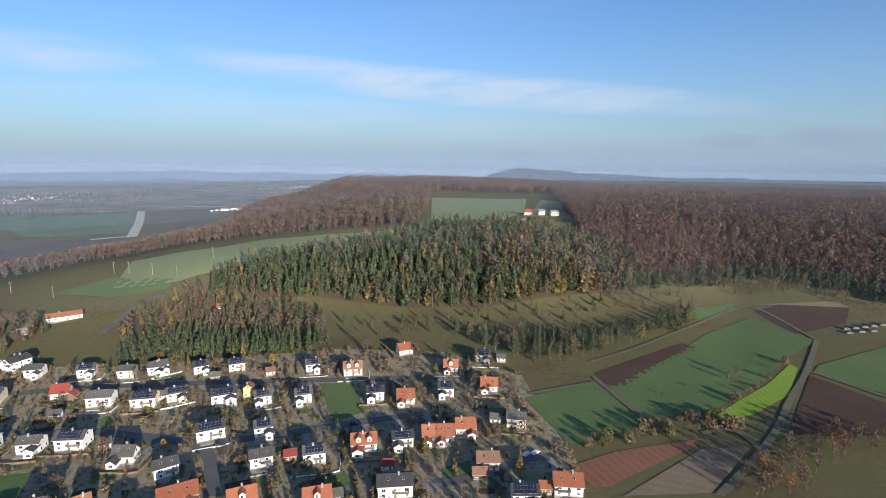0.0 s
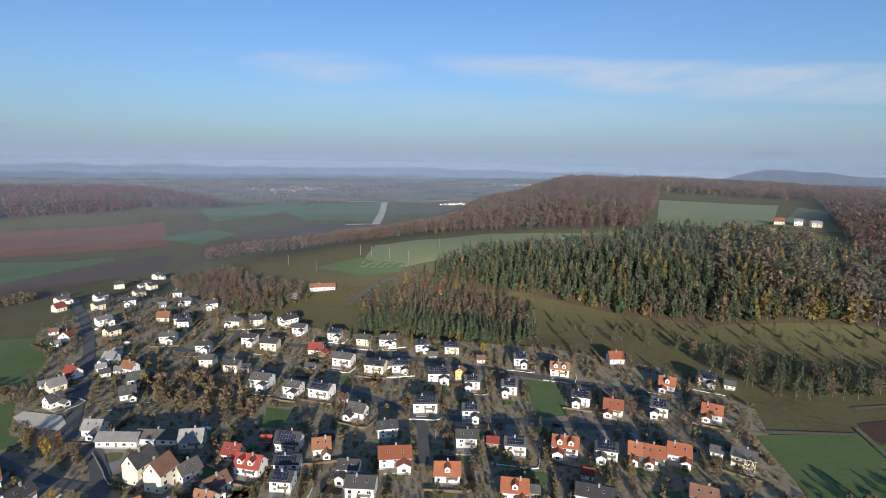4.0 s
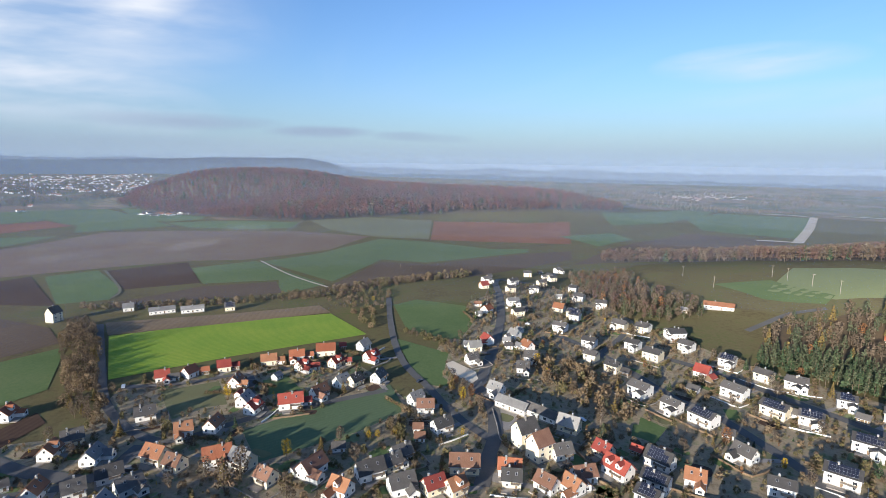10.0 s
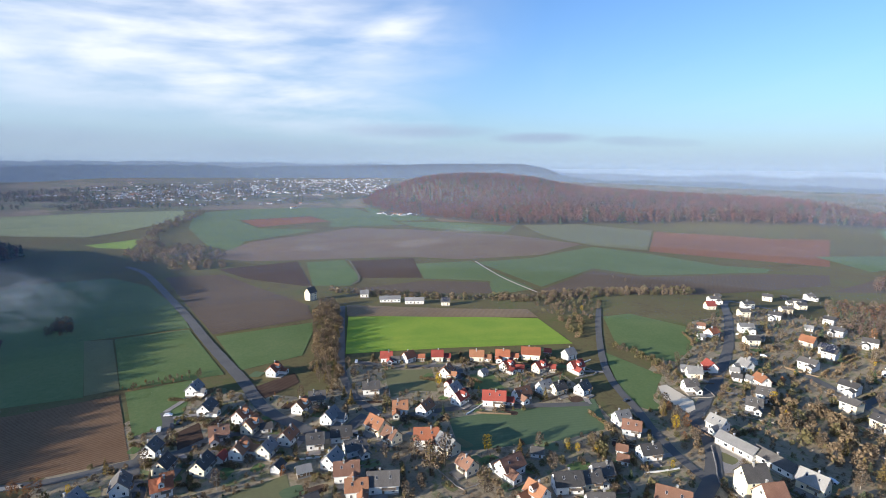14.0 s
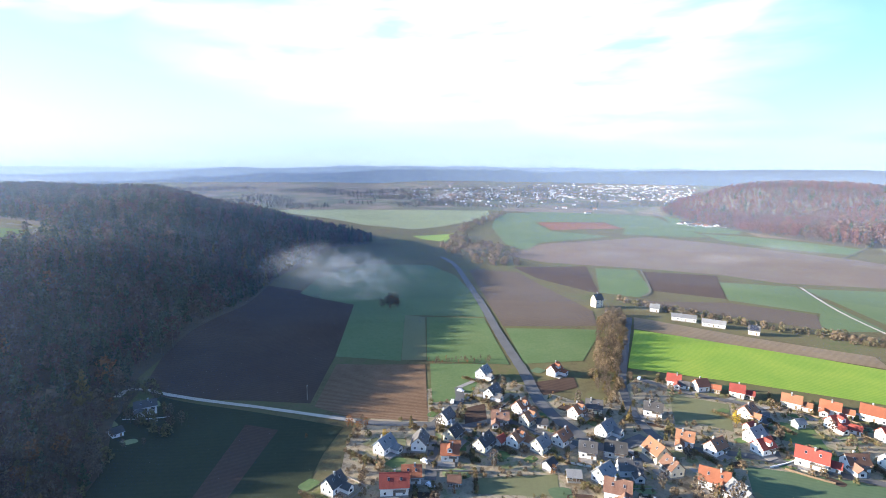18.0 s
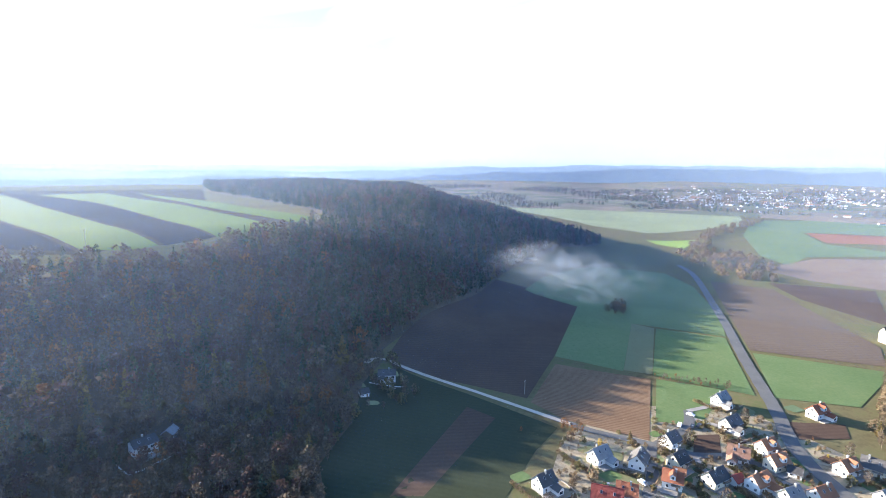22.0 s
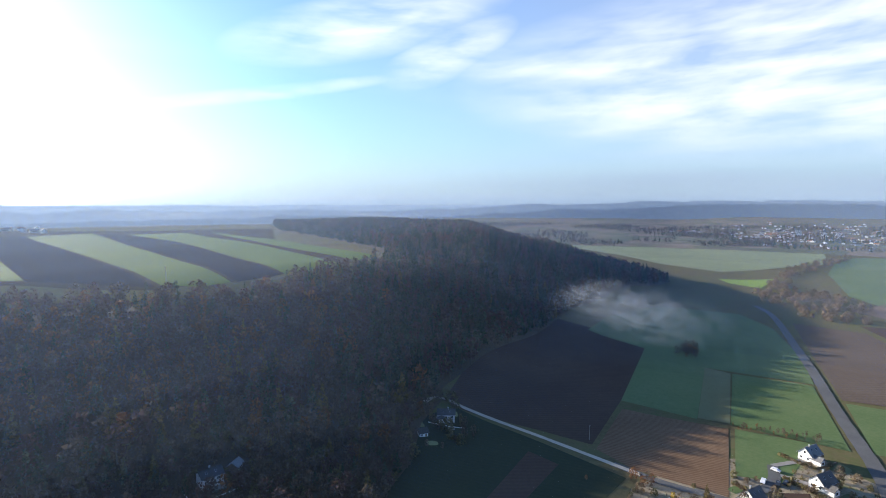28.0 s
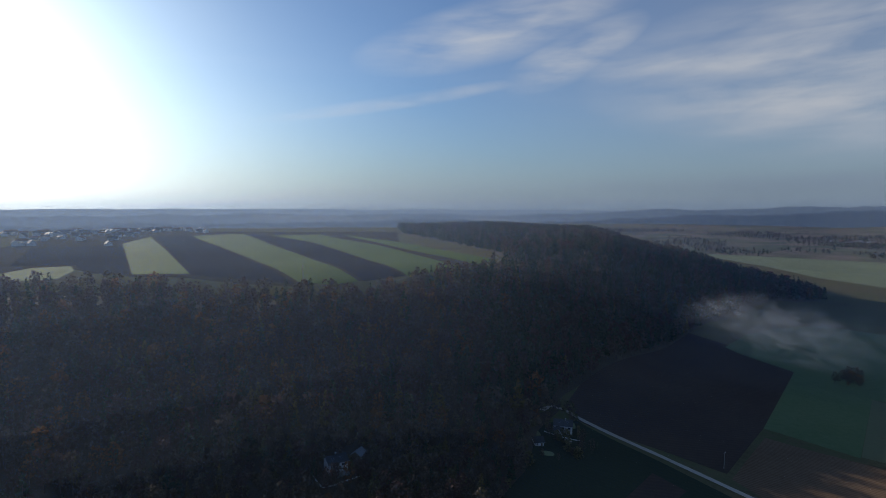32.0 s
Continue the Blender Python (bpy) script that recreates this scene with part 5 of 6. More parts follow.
    """Many trees joined: places (x, y), a kind for each, a height for each."""
    names = sorted(set(kinds))
    mats = [M[k] for k in names] + [M[trunk]]
    verts, faces, index, at = [], [], [], 0
    protos = {}
    for k in names:
        for q in range(5):
            p, s = crown_points(LEAFY[k], clumps, seed)
            lv, lf = leaf_cloud(p, s * math.sqrt(66 / clumps), seed, clumps <= 110)
            tv, tf = trunk_arrays(LEAFY[k], limbs, seed)
            if clumps <= 110:
                tf = np.concatenate([tf[:, :3], tf[:, [0, 2, 3]]])
            protos[k, q] = (np.concatenate([lv, tv]), np.concatenate([lf, tf + len(lv)]), len(lf), len(tf))
    z = land(places[:, 0], places[:, 1])
    spin, wide, which = seed.random(len(places)) * math.tau, seed.uniform(0.8, 1.2, len(places)), seed.integers(0, 5, len(places))
    for (x, y), k, h, g, a, w, q in zip(places, kinds, heights, z, spin, wide, which):
        pv, pf, nl, nt = protos[k, int(q)]
        c, s = math.cos(a) * h * w, math.sin(a) * h * w
        v = np.empty_like(pv)
        v[:, 0], v[:, 1], v[:, 2] = x + pv[:, 0] * c - pv[:, 1] * s, y + pv[:, 0] * s + pv[:, 1] * c, g + pv[:, 2] * h
        verts.append(v)
        faces.append(pf + at)
        index.append(np.concatenate([np.full(nl, names.index(k)), np.full(nt, len(names))]))
        at += len(pv)
    me = mesh_of(name, np.concatenate(verts), np.concatenate(faces), mats, np.concatenate(index))
    return tagged(new(name, me), label, "trees", kind="stuff")


def scatter(poly, gap, rng=seed):
    """Places about gap metres apart inside an outline."""
    p = np.asarray(poly, float)
    lo, hi = p.min(0), p.max(0)
    gx, gy = np.meshgrid(np.arange(lo[0], hi[0], gap), np.arange(lo[1], hi[1], gap))
    pts = np.stack([gx.ravel(), gy.ravel()], 1) + rng.uniform(-0.46, 0.46, (gx.size, 2)) * gap
    return pts[inside(pts[:, 0], pts[:, 1], p)]


def polar(*pairs):
    """Outline from headings (degrees to the left of +y) and distances."""
    return [(-math.sin(radians(a)) * r * PLAN, math.cos(radians(a)) * r * PLAN) for a, r in pairs]


def mixed(n, **share):
    names = list(share)
    p = np.array(list(share.values()), float)
    return seed.choice(names, n, p=p / p.sum())


def clear_of_houses(pts, extra=0.0):
    d = np.hypot(pts[:, None, 0] - PLACED[None, :, 0], pts[:, None, 1] - PLACED[None, :, 1]) - PLACED[None, :, 2]
    return pts[d.min(1) > extra]


def wood(name, label, outline, gap, low, high, clumps, limbs, patchy=0.0, floor=False, **share):
    pts = clear_of_houses(scatter(outline, gap), 2.0)
    if floor:
        tagged(draped("forest_floor", outline, M["floor"], 0.30, 14.0), "brown leaf litter under the trees", "forest floor", kind="structure")
    if patchy:
        pts = pts[[noise.noise((x * patchy, y * patchy, 5.0)) > 0.03 for x, y in pts]]
    return forest(name, label, pts, mixed(len(pts), **share), seed.uniform(low, high, len(pts)), clumps, limbs)


# northern slope: pines with yellow larches
wood("pine_wood", "dark green pines with a few yellowing larches on a slope", polar((14, 318), (5, 300), (-4, 300), (-5, 432), (1, 430), (3, 405), (8, 385), (14, 372), (20, 362), (25, 345), (20, 322)), 5.5, 12, 21, 90, 1, pine=6, spruce=2, larch=0.7, bare=0.6, floor=True)
wood("larch_wood", "green pines mixed with tall yellow-brown larches on a slope", polar((-4, 300), (-13, 325), (-20, 352), (-21, 400), (-14, 425), (-5, 433)), 5.7, 12, 22, 90, 1, pine=5, spruce=1, larch=2.2, bare=1.8, floor=True)
wood("young_pine_wood", "band of young green pines above the gardens", polar((33, 262), (26, 252), (18, 246), (12.5, 248), (12.5, 262), (18, 268), (27, 285), (33, 282)), 5.2, 8, 14, 100, 1, pine=5, spruce=4, larch=0.3)
wood("mixed_wood", "mixed autumn trees on the slope", polar((33, 284), (27, 287), (18, 270), (13, 268), (13, 300), (20, 318), (26, 345), (32, 320)), 8, 8, 14, 110, 2, pine=4, larch=0.8, bare=2.5, rust=0.25, floor=True)
# eastern beech wood
wood("beech_wood", "russet bare beech wood on the slope", polar((-20, 372), (-26, 405), (-31, 432), (-37, 440), (-46, 420), (-55, 430), (-55, 640), (-40, 660), (-28, 650), (-16, 640), (-13, 560), (-15, 430)), 7.4, 12, 18, 90, 0, beech=6, bare=2, spruce=0.6, floor=True)
wood("wood_edge", "dark pines at the foot of the beech wood", polar((-20, 352), (-27, 385), (-31, 418), (-34, 425), (-46, 402), (-46, 420), (-37, 442), (-31, 436), (-20, 374)), 6.5, 9, 16, 110, 3, pine=4, spruce=2, bare=1)
wood("far_beech_wood", "russet beech wood on the plateau", polar((-13, 560), (-16, 640), (-28, 650), (-40, 660), (-60, 640), (-60, 1500), (-40, 1500), (-20, 1450), (-11, 1150), (-9, 900), (-12, 760)), 15, 11, 17, 46, 0, beech=6, bare=2.5, spruce=1.4, larch=0.5, floor=True)
wood("plateau_wood", "row of tall bare trees behind the hilltop field", polar((4, 760), (-4, 770), (-10, 770), (-13, 790), (-10, 1100), (0, 1100), (6, 900)), 13, 15, 20, 60, 0, bare=3, beech=3, larch=0.5)
# north-western hill
wood("hill_wood", "brown bare beech wood over a rounded hill", polar((1.5, 640), (2, 520), (3, 455), (8, 448), (14, 448), (20, 452), (26, 480), (33, 505), (42, 540), (48, 545), (48, 585), (40, 600), (32, 620), (26, 660), (20, 760), (14, 900), (6, 960), (1, 900)), 8.8, 12, 18, 72, 0, beech=3, bare=4, spruce=0.35, floor=True)
# wooded ridge in the plain
wood("ridge_wood", "dark russet wood on a long low ridge", polar((46, 1170), (50, 1090), (57, 1005), (64, 1000), (70, 955), (76, 912), (81, 895), (85, 940), (89, 1030), (93, 1150), (95, 1260), (97, 1400), (95, 1600), (86, 1700), (76, 1560), (64, 1420), (54, 1330), (47, 1290)), 14.5, 17, 26, 46, 0, copper=6, beech=2, bare=1, spruce=1.2, floor=True)
# southern hill
wood("russet_wood", "russet beeches on the upper hillside", polar((160, 250), (170, 232), (182, 225), (198, 240), (198, 300), (186, 300), (176, 285), (166, 300), (161, 320)), 12.0, 14, 20, 110, 3, beech=3, rust=2.4)
wood("shaded_wood", "dark mixed wood of pines and bare beeches on the shaded hillside", polar((127, 690), (131, 560), (136.5, 435), (141, 350), (146, 288), (150, 248), (154, 214), (159, 198), (164, 260), (160, 385), (157, 408), (152, 420), (146, 415), (138, 470), (132, 600)), 9.0, 15, 22, 84, 0, bare=2.2, beech=1.6, rust=0.1, pine=4, spruce=2.6, larch=0.4, floor=True)
wood("autumn_wood", "russet and brown beeches with scattered pines on the hillside", polar((159, 198), (160, 196), (168, 190), (177, 190), (186, 188), (196, 186), (208, 180), (222, 180), (222, 320), (212, 375), (204, 382), (196, 360), (188, 334), (182, 312), (176, 302), (168, 330), (162, 372), (160, 385), (164, 260)), 9.0, 13, 22, 104, 0, bare=3, beech=3, rust=0.9, pine=2.4, spruce=0.3, larch=0.8, floor=True)
wood("crest_wood", "dark spruce and pine wood along the crest", polar((127, 700), (132, 600), (138, 470), (146, 416), (152, 422), (156, 445), (158.5, 520), (163, 640), (168, 800), (168.5, 1000), (158, 980), (148, 900), (138, 760), (130, 740)), 11, 15, 21, 70, 0, spruce=4, pine=3, bare=1.5, beech=1.2, floor=True)
wood("foot_wood", "dark bare trees and scrub at the foot of the shaded hill", polar((150.5, 232), (153, 205), (154, 176), (158, 152), (157, 128), (172, 112), (190, 112), (215, 112), (222, 178), (208, 180), (196, 186), (177, 190), (160, 197)), 6.6, 7, 13, 110, 4, floor=True, bare=6, beech=3, rust=0.5, larch=0.5, pine=1.2, spruce=0.4)
wood("foot_scrub", "low brown scrub between the trees of the shaded slope", polar((150, 240), (153.5, 205), (154, 176), (158, 150), (157, 126), (172, 110), (190, 110), (215, 110), (222, 182), (190, 200), (165, 215)), 5.2, 2, 5, 54, 0, brush=4, shrub=1.2, bare=2)
for name, label, outline, gap, low, high, clumps, limbs, share in THICKETS:
    wood(name, label, outline, gap, low, high, clumps, limbs, **share)


def near_line(pts, points, width):
    line = np.array([tuple(p) for p in smooth_line(points)])
    return np.hypot(pts[:, None, 0] - line[None, :, 0], pts[:, None, 1] - line[None, :, 1]).min(1) < width


def open_ground(pts, margin):
    """Leaves out what stands in a house, on a road or in a field."""
    pts = clear_of_houses(pts, margin)
    keep = np.ones(len(pts), bool)
    for width, points, *_ in ROADS + TRACKS:
        keep &= ~near_line(pts, points, width / 2 + 1.5)
    for name, mat, poly in FIELDS:
        keep &= ~inside(pts[:, 0], pts[:, 1], poly)
    return pts[keep]


VILLAGE = (
    polar((-16, 150), (-12, 180), (-9, 215), (0, 238), (12, 246), (34, 262), (44, 300), (50, 380), (56, 400), (62, 340), (66, 240), (70, 150), (60, 118), (30, 110), (0, 112)),
    polar((66, 170), (72, 210), (76, 238), (98, 240), (102, 200), (114, 225), (124, 200), (130, 170), (132, 130), (110, 110), (90, 112), (70, 120)),
)
pts = np.concatenate([open_ground(scatter(v, 4.7), -1.4) for v in VILLAGE])
forest("garden_shrubs", "mixed garden shrubs and hedges between the houses", pts, mixed(len(pts), shrub=3.5, brush=5, bare=1.5, spruce=0.35, golden=0.15, rust=0.25), seed.gamma(4.0, 0.46, len(pts)).clip(0.8, 4.6), 54, 0)


def tree_thing(kind, words, clumps, limbs, trunk="bark"):
    """One tree, twelve metres high, with trunk and crown."""
    thing = new("tree")
    thing.empty_display_size = 0.3
    p, s = crown_points(LEAFY[kind], clumps, seed)
    lv, lf = leaf_cloud(p * 12, s * 12 * math.sqrt(80 / clumps), seed)
    tv, tf = trunk_arrays(LEAFY[kind], limbs, seed)
    part("trunk", mesh_of("trunk", tv * 12, tf, [M[trunk]], smooth=True), thing)
    part("crown", mesh_of("crown", lv, lf, [M[kind]]), thing)
    return tagged(thing, words, "tree", "garden trees")


TREES = [
    (tree_thing("bare", "bare brown garden tree with fine twigs", 300, 16), 5), (tree_thing("bare", "bare grey-brown tree with spreading limbs", 300, 18, "pale_bark"), 4),
    (tree_thing("larch", "half-leafed olive yellow garden tree", 300, 12), 1.5), (tree_thing("spruce", "dark green garden spruce", 300, 8), 2.2),
    (tree_thing("pine", "green pine among the houses", 300, 8), 1.6), (tree_thing("rust", "rusty orange autumn tree", 300, 12), 1.0), (tree_thing("golden", "golden yellow autumn tree", 300, 12), 0.7),
]
share = np.array([w for _, w in TREES])
spots = np.concatenate([open_ground(scatter(v, 18.5), 0.5) for v in VILLAGE])
fresh = set(range(len(TREES)))
for (x, y), k in zip(spots, seed.choice(len(TREES), len(spots), p=share / share.sum())):
    place = pose(x, y, float(land(x, y)), 0, 0, seed.uniform(0, 360)) @ Matrix.Scale(seed.uniform(0.38, 0.85), 4)
    if k in fresh:
        fresh.discard(k)
        first = place
        TREES[k][0]["waiting"] = 1
        TREES[k] = (TREES[k][0], first)
    else:
        copy_thing(TREES[k][0], place)
for ob, place in TREES:
    if "waiting" in ob:
        del ob["waiting"]
        ob.matrix_basis = place


# ---- village details ----
def garden_patch(outline):
    tagged(draped("garden_ground", outline, M["garden"], 0.02, 6.0), "brown and green garden ground between the houses", "gardens", kind="structure")


for v in VILLAGE:
    garden_patch(v)


def plot(name, words, category, x, y, heading, w, d, mat):
    """A small rounded patch of ground laid on the land."""
    c, s = math.cos(radians(heading)), math.sin(radians(heading))
    rim = []
    for k in range(14):
        a = k * math.tau / 14
        p, q = w / 2 * abs(math.cos(a)) ** 0.5 * math.copysign(1, math.cos(a)), d / 2 * abs(math.sin(a)) ** 0.5 * math.copysign(1, math.sin(a))
        p, q = p * (1 + 0.08 * math.sin(3 * a + x)), q * (1 + 0.08 * math.cos(2 * a + y))
        rim.append((x + p * c - q * s, y + p * s + q * c))
    v = [(p, q, float(land(p, q)) + 0.2) for p, q in [(x, y)] + rim]
    f = [(0, 1 + k, 1 + (k + 1) % 14) for k in range(14)]
    tagged(new(name, mesh_of(name, v, f, [mat])), words, category, kind="structure")


def wall_run(points, high, mat, words, name):
    """A low wall along a line."""
    line = smooth_line(points, 5.0)
    s = Shape()
    for k, p in enumerate(line):
        d = (line[min(k + 1, len(line) - 1)] - line[max(k - 1, 0)]).normalized()
        side, z = Vector((-d.y, d.x)), float(land(p.x, p.y))
        for off, h in ((-0.14, -0.8), (-0.14, high), (-0.2, high), (-0.2, high + 0.1), (0.2, high + 0.1), (0.2, high), (0.14, high), (0.14, -0.8)):
            s.v.append(Vector((p.x + side.x * off, p.y + side.y * off, z + h)))
    n = len(line)
    s.f = [tuple(range(8))[::-1], tuple(range(8 * n - 8, 8 * n))] + [(8 * k + q, 8 * k + (q + 1) % 8, 8 * k + 8 + (q + 1) % 8, 8 * k + 8 + q) for k in range(n - 1) for q in range(8)]
    s.i = [0] * len(s.f)
    tagged(new(name, s.mesh(name, mat)), words, name.replace("_", " "), "garden walls")


wall_run(MANOR_WALL, 0.9, M["plinth"], "low grey wall curving round the manor yard", "garden_wall")
house_rows = [(x, y, h, s) for _, rows in HOUSES for x, y, h, s in rows]
lot = random.Random(8)
for x, y, h, s in house_rows:
    r = math.hypot(x, y)
    if s[1] in "nb" and r < 430 and lot.random() < 0.75:
        a = radians(h)
        c, d = math.cos(a), math.sin(a)
        flip = -1 if (-d * x + c * y) > 0 else 1
        spot = lambda p, q: (x + p * c - q * d, y + p * d + q * c)
        w, e = lot.uniform(8, 11), lot.uniform(8, 11)
        run = [spot(-w, flip * e), spot(0, flip * (e + 0.5)), spot(w, flip * e)] + ([spot(w + 0.5, -flip * 3)] if lot.random() < 0.5 else [])
        if all(np.hypot(PLACED[:, 0] - p, PLACED[:, 1] - q).min() > 5.5 for p, q in run):
            kind = lot.random()
            if kind < 0.6:
                wall_run(run, lot.uniform(0.35, 0.8), M["white_wall"] if kind < 0.3 else M["paving"], "low pale garden wall along a terrace" if kind < 0.3 else "low grey stone garden wall", "garden_wall")
            else:
                wall_run(run, lot.uniform(0.9, 1.3), M["wood"], "weathered timber garden fence", "garden_fence")


kinds = (("lawn", "trimmed green garden lawn", "lawn", "green"), ("lawn", "dull olive garden lawn", "lawn", "olive"), ("vegetable_bed", "bare brown vegetable bed", "garden bed", "soil"), ("lawn", "pale green garden lawn", "lawn", "lightgreen"), ("patio", "pale paved garden patio", "patio", "paving"), ("lawn", "dark green garden lawn", "lawn", "darkgreen"))
hedge_spots = []
for x, y, h, s in house_rows:
    if math.hypot(x, y) > 460:
        continue
    a = radians(h)
    c, d = math.cos(a), math.sin(a)
    for side in (-1, 1):
        if lot.random() < 0.72:
            k = lot.choice((0, 0, 1, 1, 2, 3, 4, 5))
            name, words, category, mat = kinds[k]
            p, q = lot.uniform(-5, 5), side * lot.uniform(9, 13)
            w = lot.uniform(6, 12) if k != 4 else 4
            plot(name, words, category, x + p * c - q * d, y + p * d + q * c, h + lot.uniform(-6, 6), w, w * lot.uniform(0.5, 0.9), M[mat])
        if lot.random() < 0.55:
            e, f = side * lot.uniform(8, 10.5), lot.uniform(6, 14)
            for k in range(int(f * 2)):
                q = -f / 2 + k * 0.9
                hedge_spots.append((x + e * c - q * d, y + e * d + q * c))
hedge_spots = np.array(hedge_spots)
hedge_spots = hedge_spots[~np.any([near_line(hedge_spots, points, width / 2 + 0.6) for width, points in ROADS], axis=0)]
hedge_spots = clear_of_houses(hedge_spots, -2.4)
forest("garden_hedges", "clipped and bare hedges between the gardens", hedge_spots, mixed(len(hedge_spots), shrub=4, brush=4), seed.uniform(1.3, 2.2, len(hedge_spots)), 26, 0)


def driveway(x, y, h, s):
    a = radians(h)
    c, d = math.cos(a), math.sin(a)
    best, way = 1e9, None
    for width, points in ROADS:
        for p in smooth_line(points, 8.0):
            q = (p.x - x) ** 2 + (p.y - y) ** 2
            if q < best:
                best, way = q, p
    if 36 < best < 30**2:
        start = Vector((x, y)) + (way - Vector((x, y))).normalized() * 4.0
        tagged(ribbon("driveway", [tuple(start), tuple((start + way) / 2), tuple(way)], 3.2, M["paving"], 0.2), "pale paved driveway to a house", "driveway", kind="structure")


for row in house_rows:
    if row[3][1] in "nb" and math.hypot(row[0], row[1]) < 400 and lot.random() < 0.7:
        driveway(*row)


def car(x, y, heading, paint, words):
    thing = new("car")
    thing.matrix_basis = pose(x, y, float(land(x, y)) + 0.34, 0, 0, heading)
    side = [(-2.1, 0.35), (2.1, 0.35), (2.15, 0.75), (1.25, 0.92), (0.55, 1.42), (-1.5, 1.45), (-2.1, 0.95)]
    body = Shape()
    k = len(side)
    body.v = [Vector((p, w * (0.85 if q > 1 else 0.95), q)) for w in (-1, 1) for p, q in side]
    body.f = [tuple(range(k)), tuple(range(2 * k - 1, k - 1, -1))] + [(j, k + j, k + (j + 1) % k, (j + 1) % k) for j in range(k)]
    body.i = [0] * len(body.f)
    part("body", body.mesh("body", paint), thing)
    glass = Shape().box(-1.45, 0.5, -0.88, 0.88, 1.0, 1.34, 0)
    part("windows", glass.mesh("windows", M["glass"]), thing)
    wheel = cached("wheel", lambda: Shape().tube(0, 0, -0.1, 0.1, 0.33, 0.33, 10).mesh("wheel", M["rubber"]))
    for p in (-1.3, 1.3):
        for q in (-0.86, 0.86):
            part("wheel", wheel, thing, pose(p, q, 0.33, 90, 0, 0))
    tagged(thing, words, "car", "parked cars")


for x, y, h, white in CARS:
    car(x, y, h, M["car_white"] if white else M["car_dark"], "white parked car on the street" if white else "dark parked car on the street")


def pole(x, y, high):
    thing = new("utility_pole")
    thing.matrix_basis = pose(x, y, float(land(x, y)) - 0.3, 0, 0, 30)
    part("mast", cached(("mast", high), lambda: Shape().tube(0, 0, 0, high, 0.22, 0.13, 8).mesh("mast", M["pale_bark"])), thing)
    part("crossarm", cached("arm", lambda: Shape().box(-1.3, 1.3, -0.09, 0.09, -0.1, 0.1).mesh("crossarm", M["wood"])), thing, pose(0, 0, high - 0.7))
    knob = cached("insulator", lambda: Shape().tube(0, 0, 0, 0.3, 0.09, 0.05, 6).mesh("insulator", M["white_paint"]))
    for q in (-1.15, 0, 1.15):
        part("insulator", knob, thing, pose(q, 0, high - 0.6))
    tagged(thing, "tall weathered utility pole on the hilltop", "utility pole", "line of poles")


for x, y, high in POLES:
    pole(x, y, high)


def lone(k, x, y, size):
    copy_thing(TREES[k][0], pose(x, y, float(land(x, y)) - 0.1, 0, 0, (x * 7 + y) % 360) @ Matrix.Scale(size / 12, 4))


for k, x, y, size in LONE_TREES:
    lone(k, x, y, size)


def log_pile(x, y, heading, n):
    """A stack of sawn logs."""
    thing = new("log_pile")
    thing.matrix_basis = pose(x, y, float(land(x, y)) + 0.2, 0, 0, heading)
    log = cached("log", lambda: mesh_of("log", [(k * 4.0 - 2, 0.3 * math.cos(a * math.tau / 7), 0.3 * math.sin(a * math.tau / 7)) for k in (0, 1) for a in range(7)], [(a, (a + 1) % 7, 7 + (a + 1) % 7, 7 + a) for a in range(7)] + [tuple(range(7))[::-1], tuple(range(7, 14))], [M["pale_bark"]]))
    for row in range(3):
        for k in range(n - row):
            part("log", log, thing, pose(lot.uniform(-0.2, 0.2), (k - (n - row - 1) / 2) * 0.6, 0.3 + row * 0.52))
    tagged(thing, "stack of pale sawn logs beside the field", "log pile", "log piles")


for x, y in LOGS:
    log_pile(x, y, 70, 7)


# ---- distance: glowing hills with haze in their colour, far town and villages ----
def backdrop(name, label, radius, tones, knots, rough, depth=160):
    """A far range of hills that glows, haze put into its colour: crest heights in degrees against the eye, by heading.
    """
    az = np.arange(knots[0][0], knots[-1][0] + 0.01, 0.25)
    crest = np.interp(az, [k[0] for k in knots], [k[1] for k in knots])
    bumps = np.array([noise.noise((a * 0.21, radius * 0.01, 0.3)) * 0.9 + noise.noise((a * 1.1, radius * 0.01, 2.0)) * 0.35 + noise.noise((a * 5.0, 1.0, radius)) * 0.12 for a in az]) * rough
    top = EYE.z + radius * np.tan(np.radians(crest + bumps))
    v = []
    for a, t in zip(np.radians(az), top):
        for r, z in ((radius - depth, -60.0), (radius - depth * 0.4, -60 + (t + 60) * 0.62), (radius, t)):
            v.append((-math.sin(a) * r, math.cos(a) * r, z))
    n = len(az) - 1
    f = np.array([(3 * k + q, 3 * k + 3 + q, 3 * k + 4 + q, 3 * k + 1 + q) for k in range(n) for q in (0, 1)])
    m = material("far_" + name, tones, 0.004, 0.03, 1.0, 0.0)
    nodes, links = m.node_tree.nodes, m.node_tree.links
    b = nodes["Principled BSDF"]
    # The haze tones go into the emission, so the hills glow by themselves.
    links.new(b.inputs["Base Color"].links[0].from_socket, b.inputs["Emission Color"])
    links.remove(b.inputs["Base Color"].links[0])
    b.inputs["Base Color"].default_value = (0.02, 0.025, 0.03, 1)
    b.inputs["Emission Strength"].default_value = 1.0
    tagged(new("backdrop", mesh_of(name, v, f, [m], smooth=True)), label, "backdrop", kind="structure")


backdrop("blue_hill", "long wooded hill behind the beech woods, glowing in dark haze blue", 3300, ((0.045, 0.051, 0.079), (0.064, 0.069, 0.101), (0.054, 0.06, 0.09)),
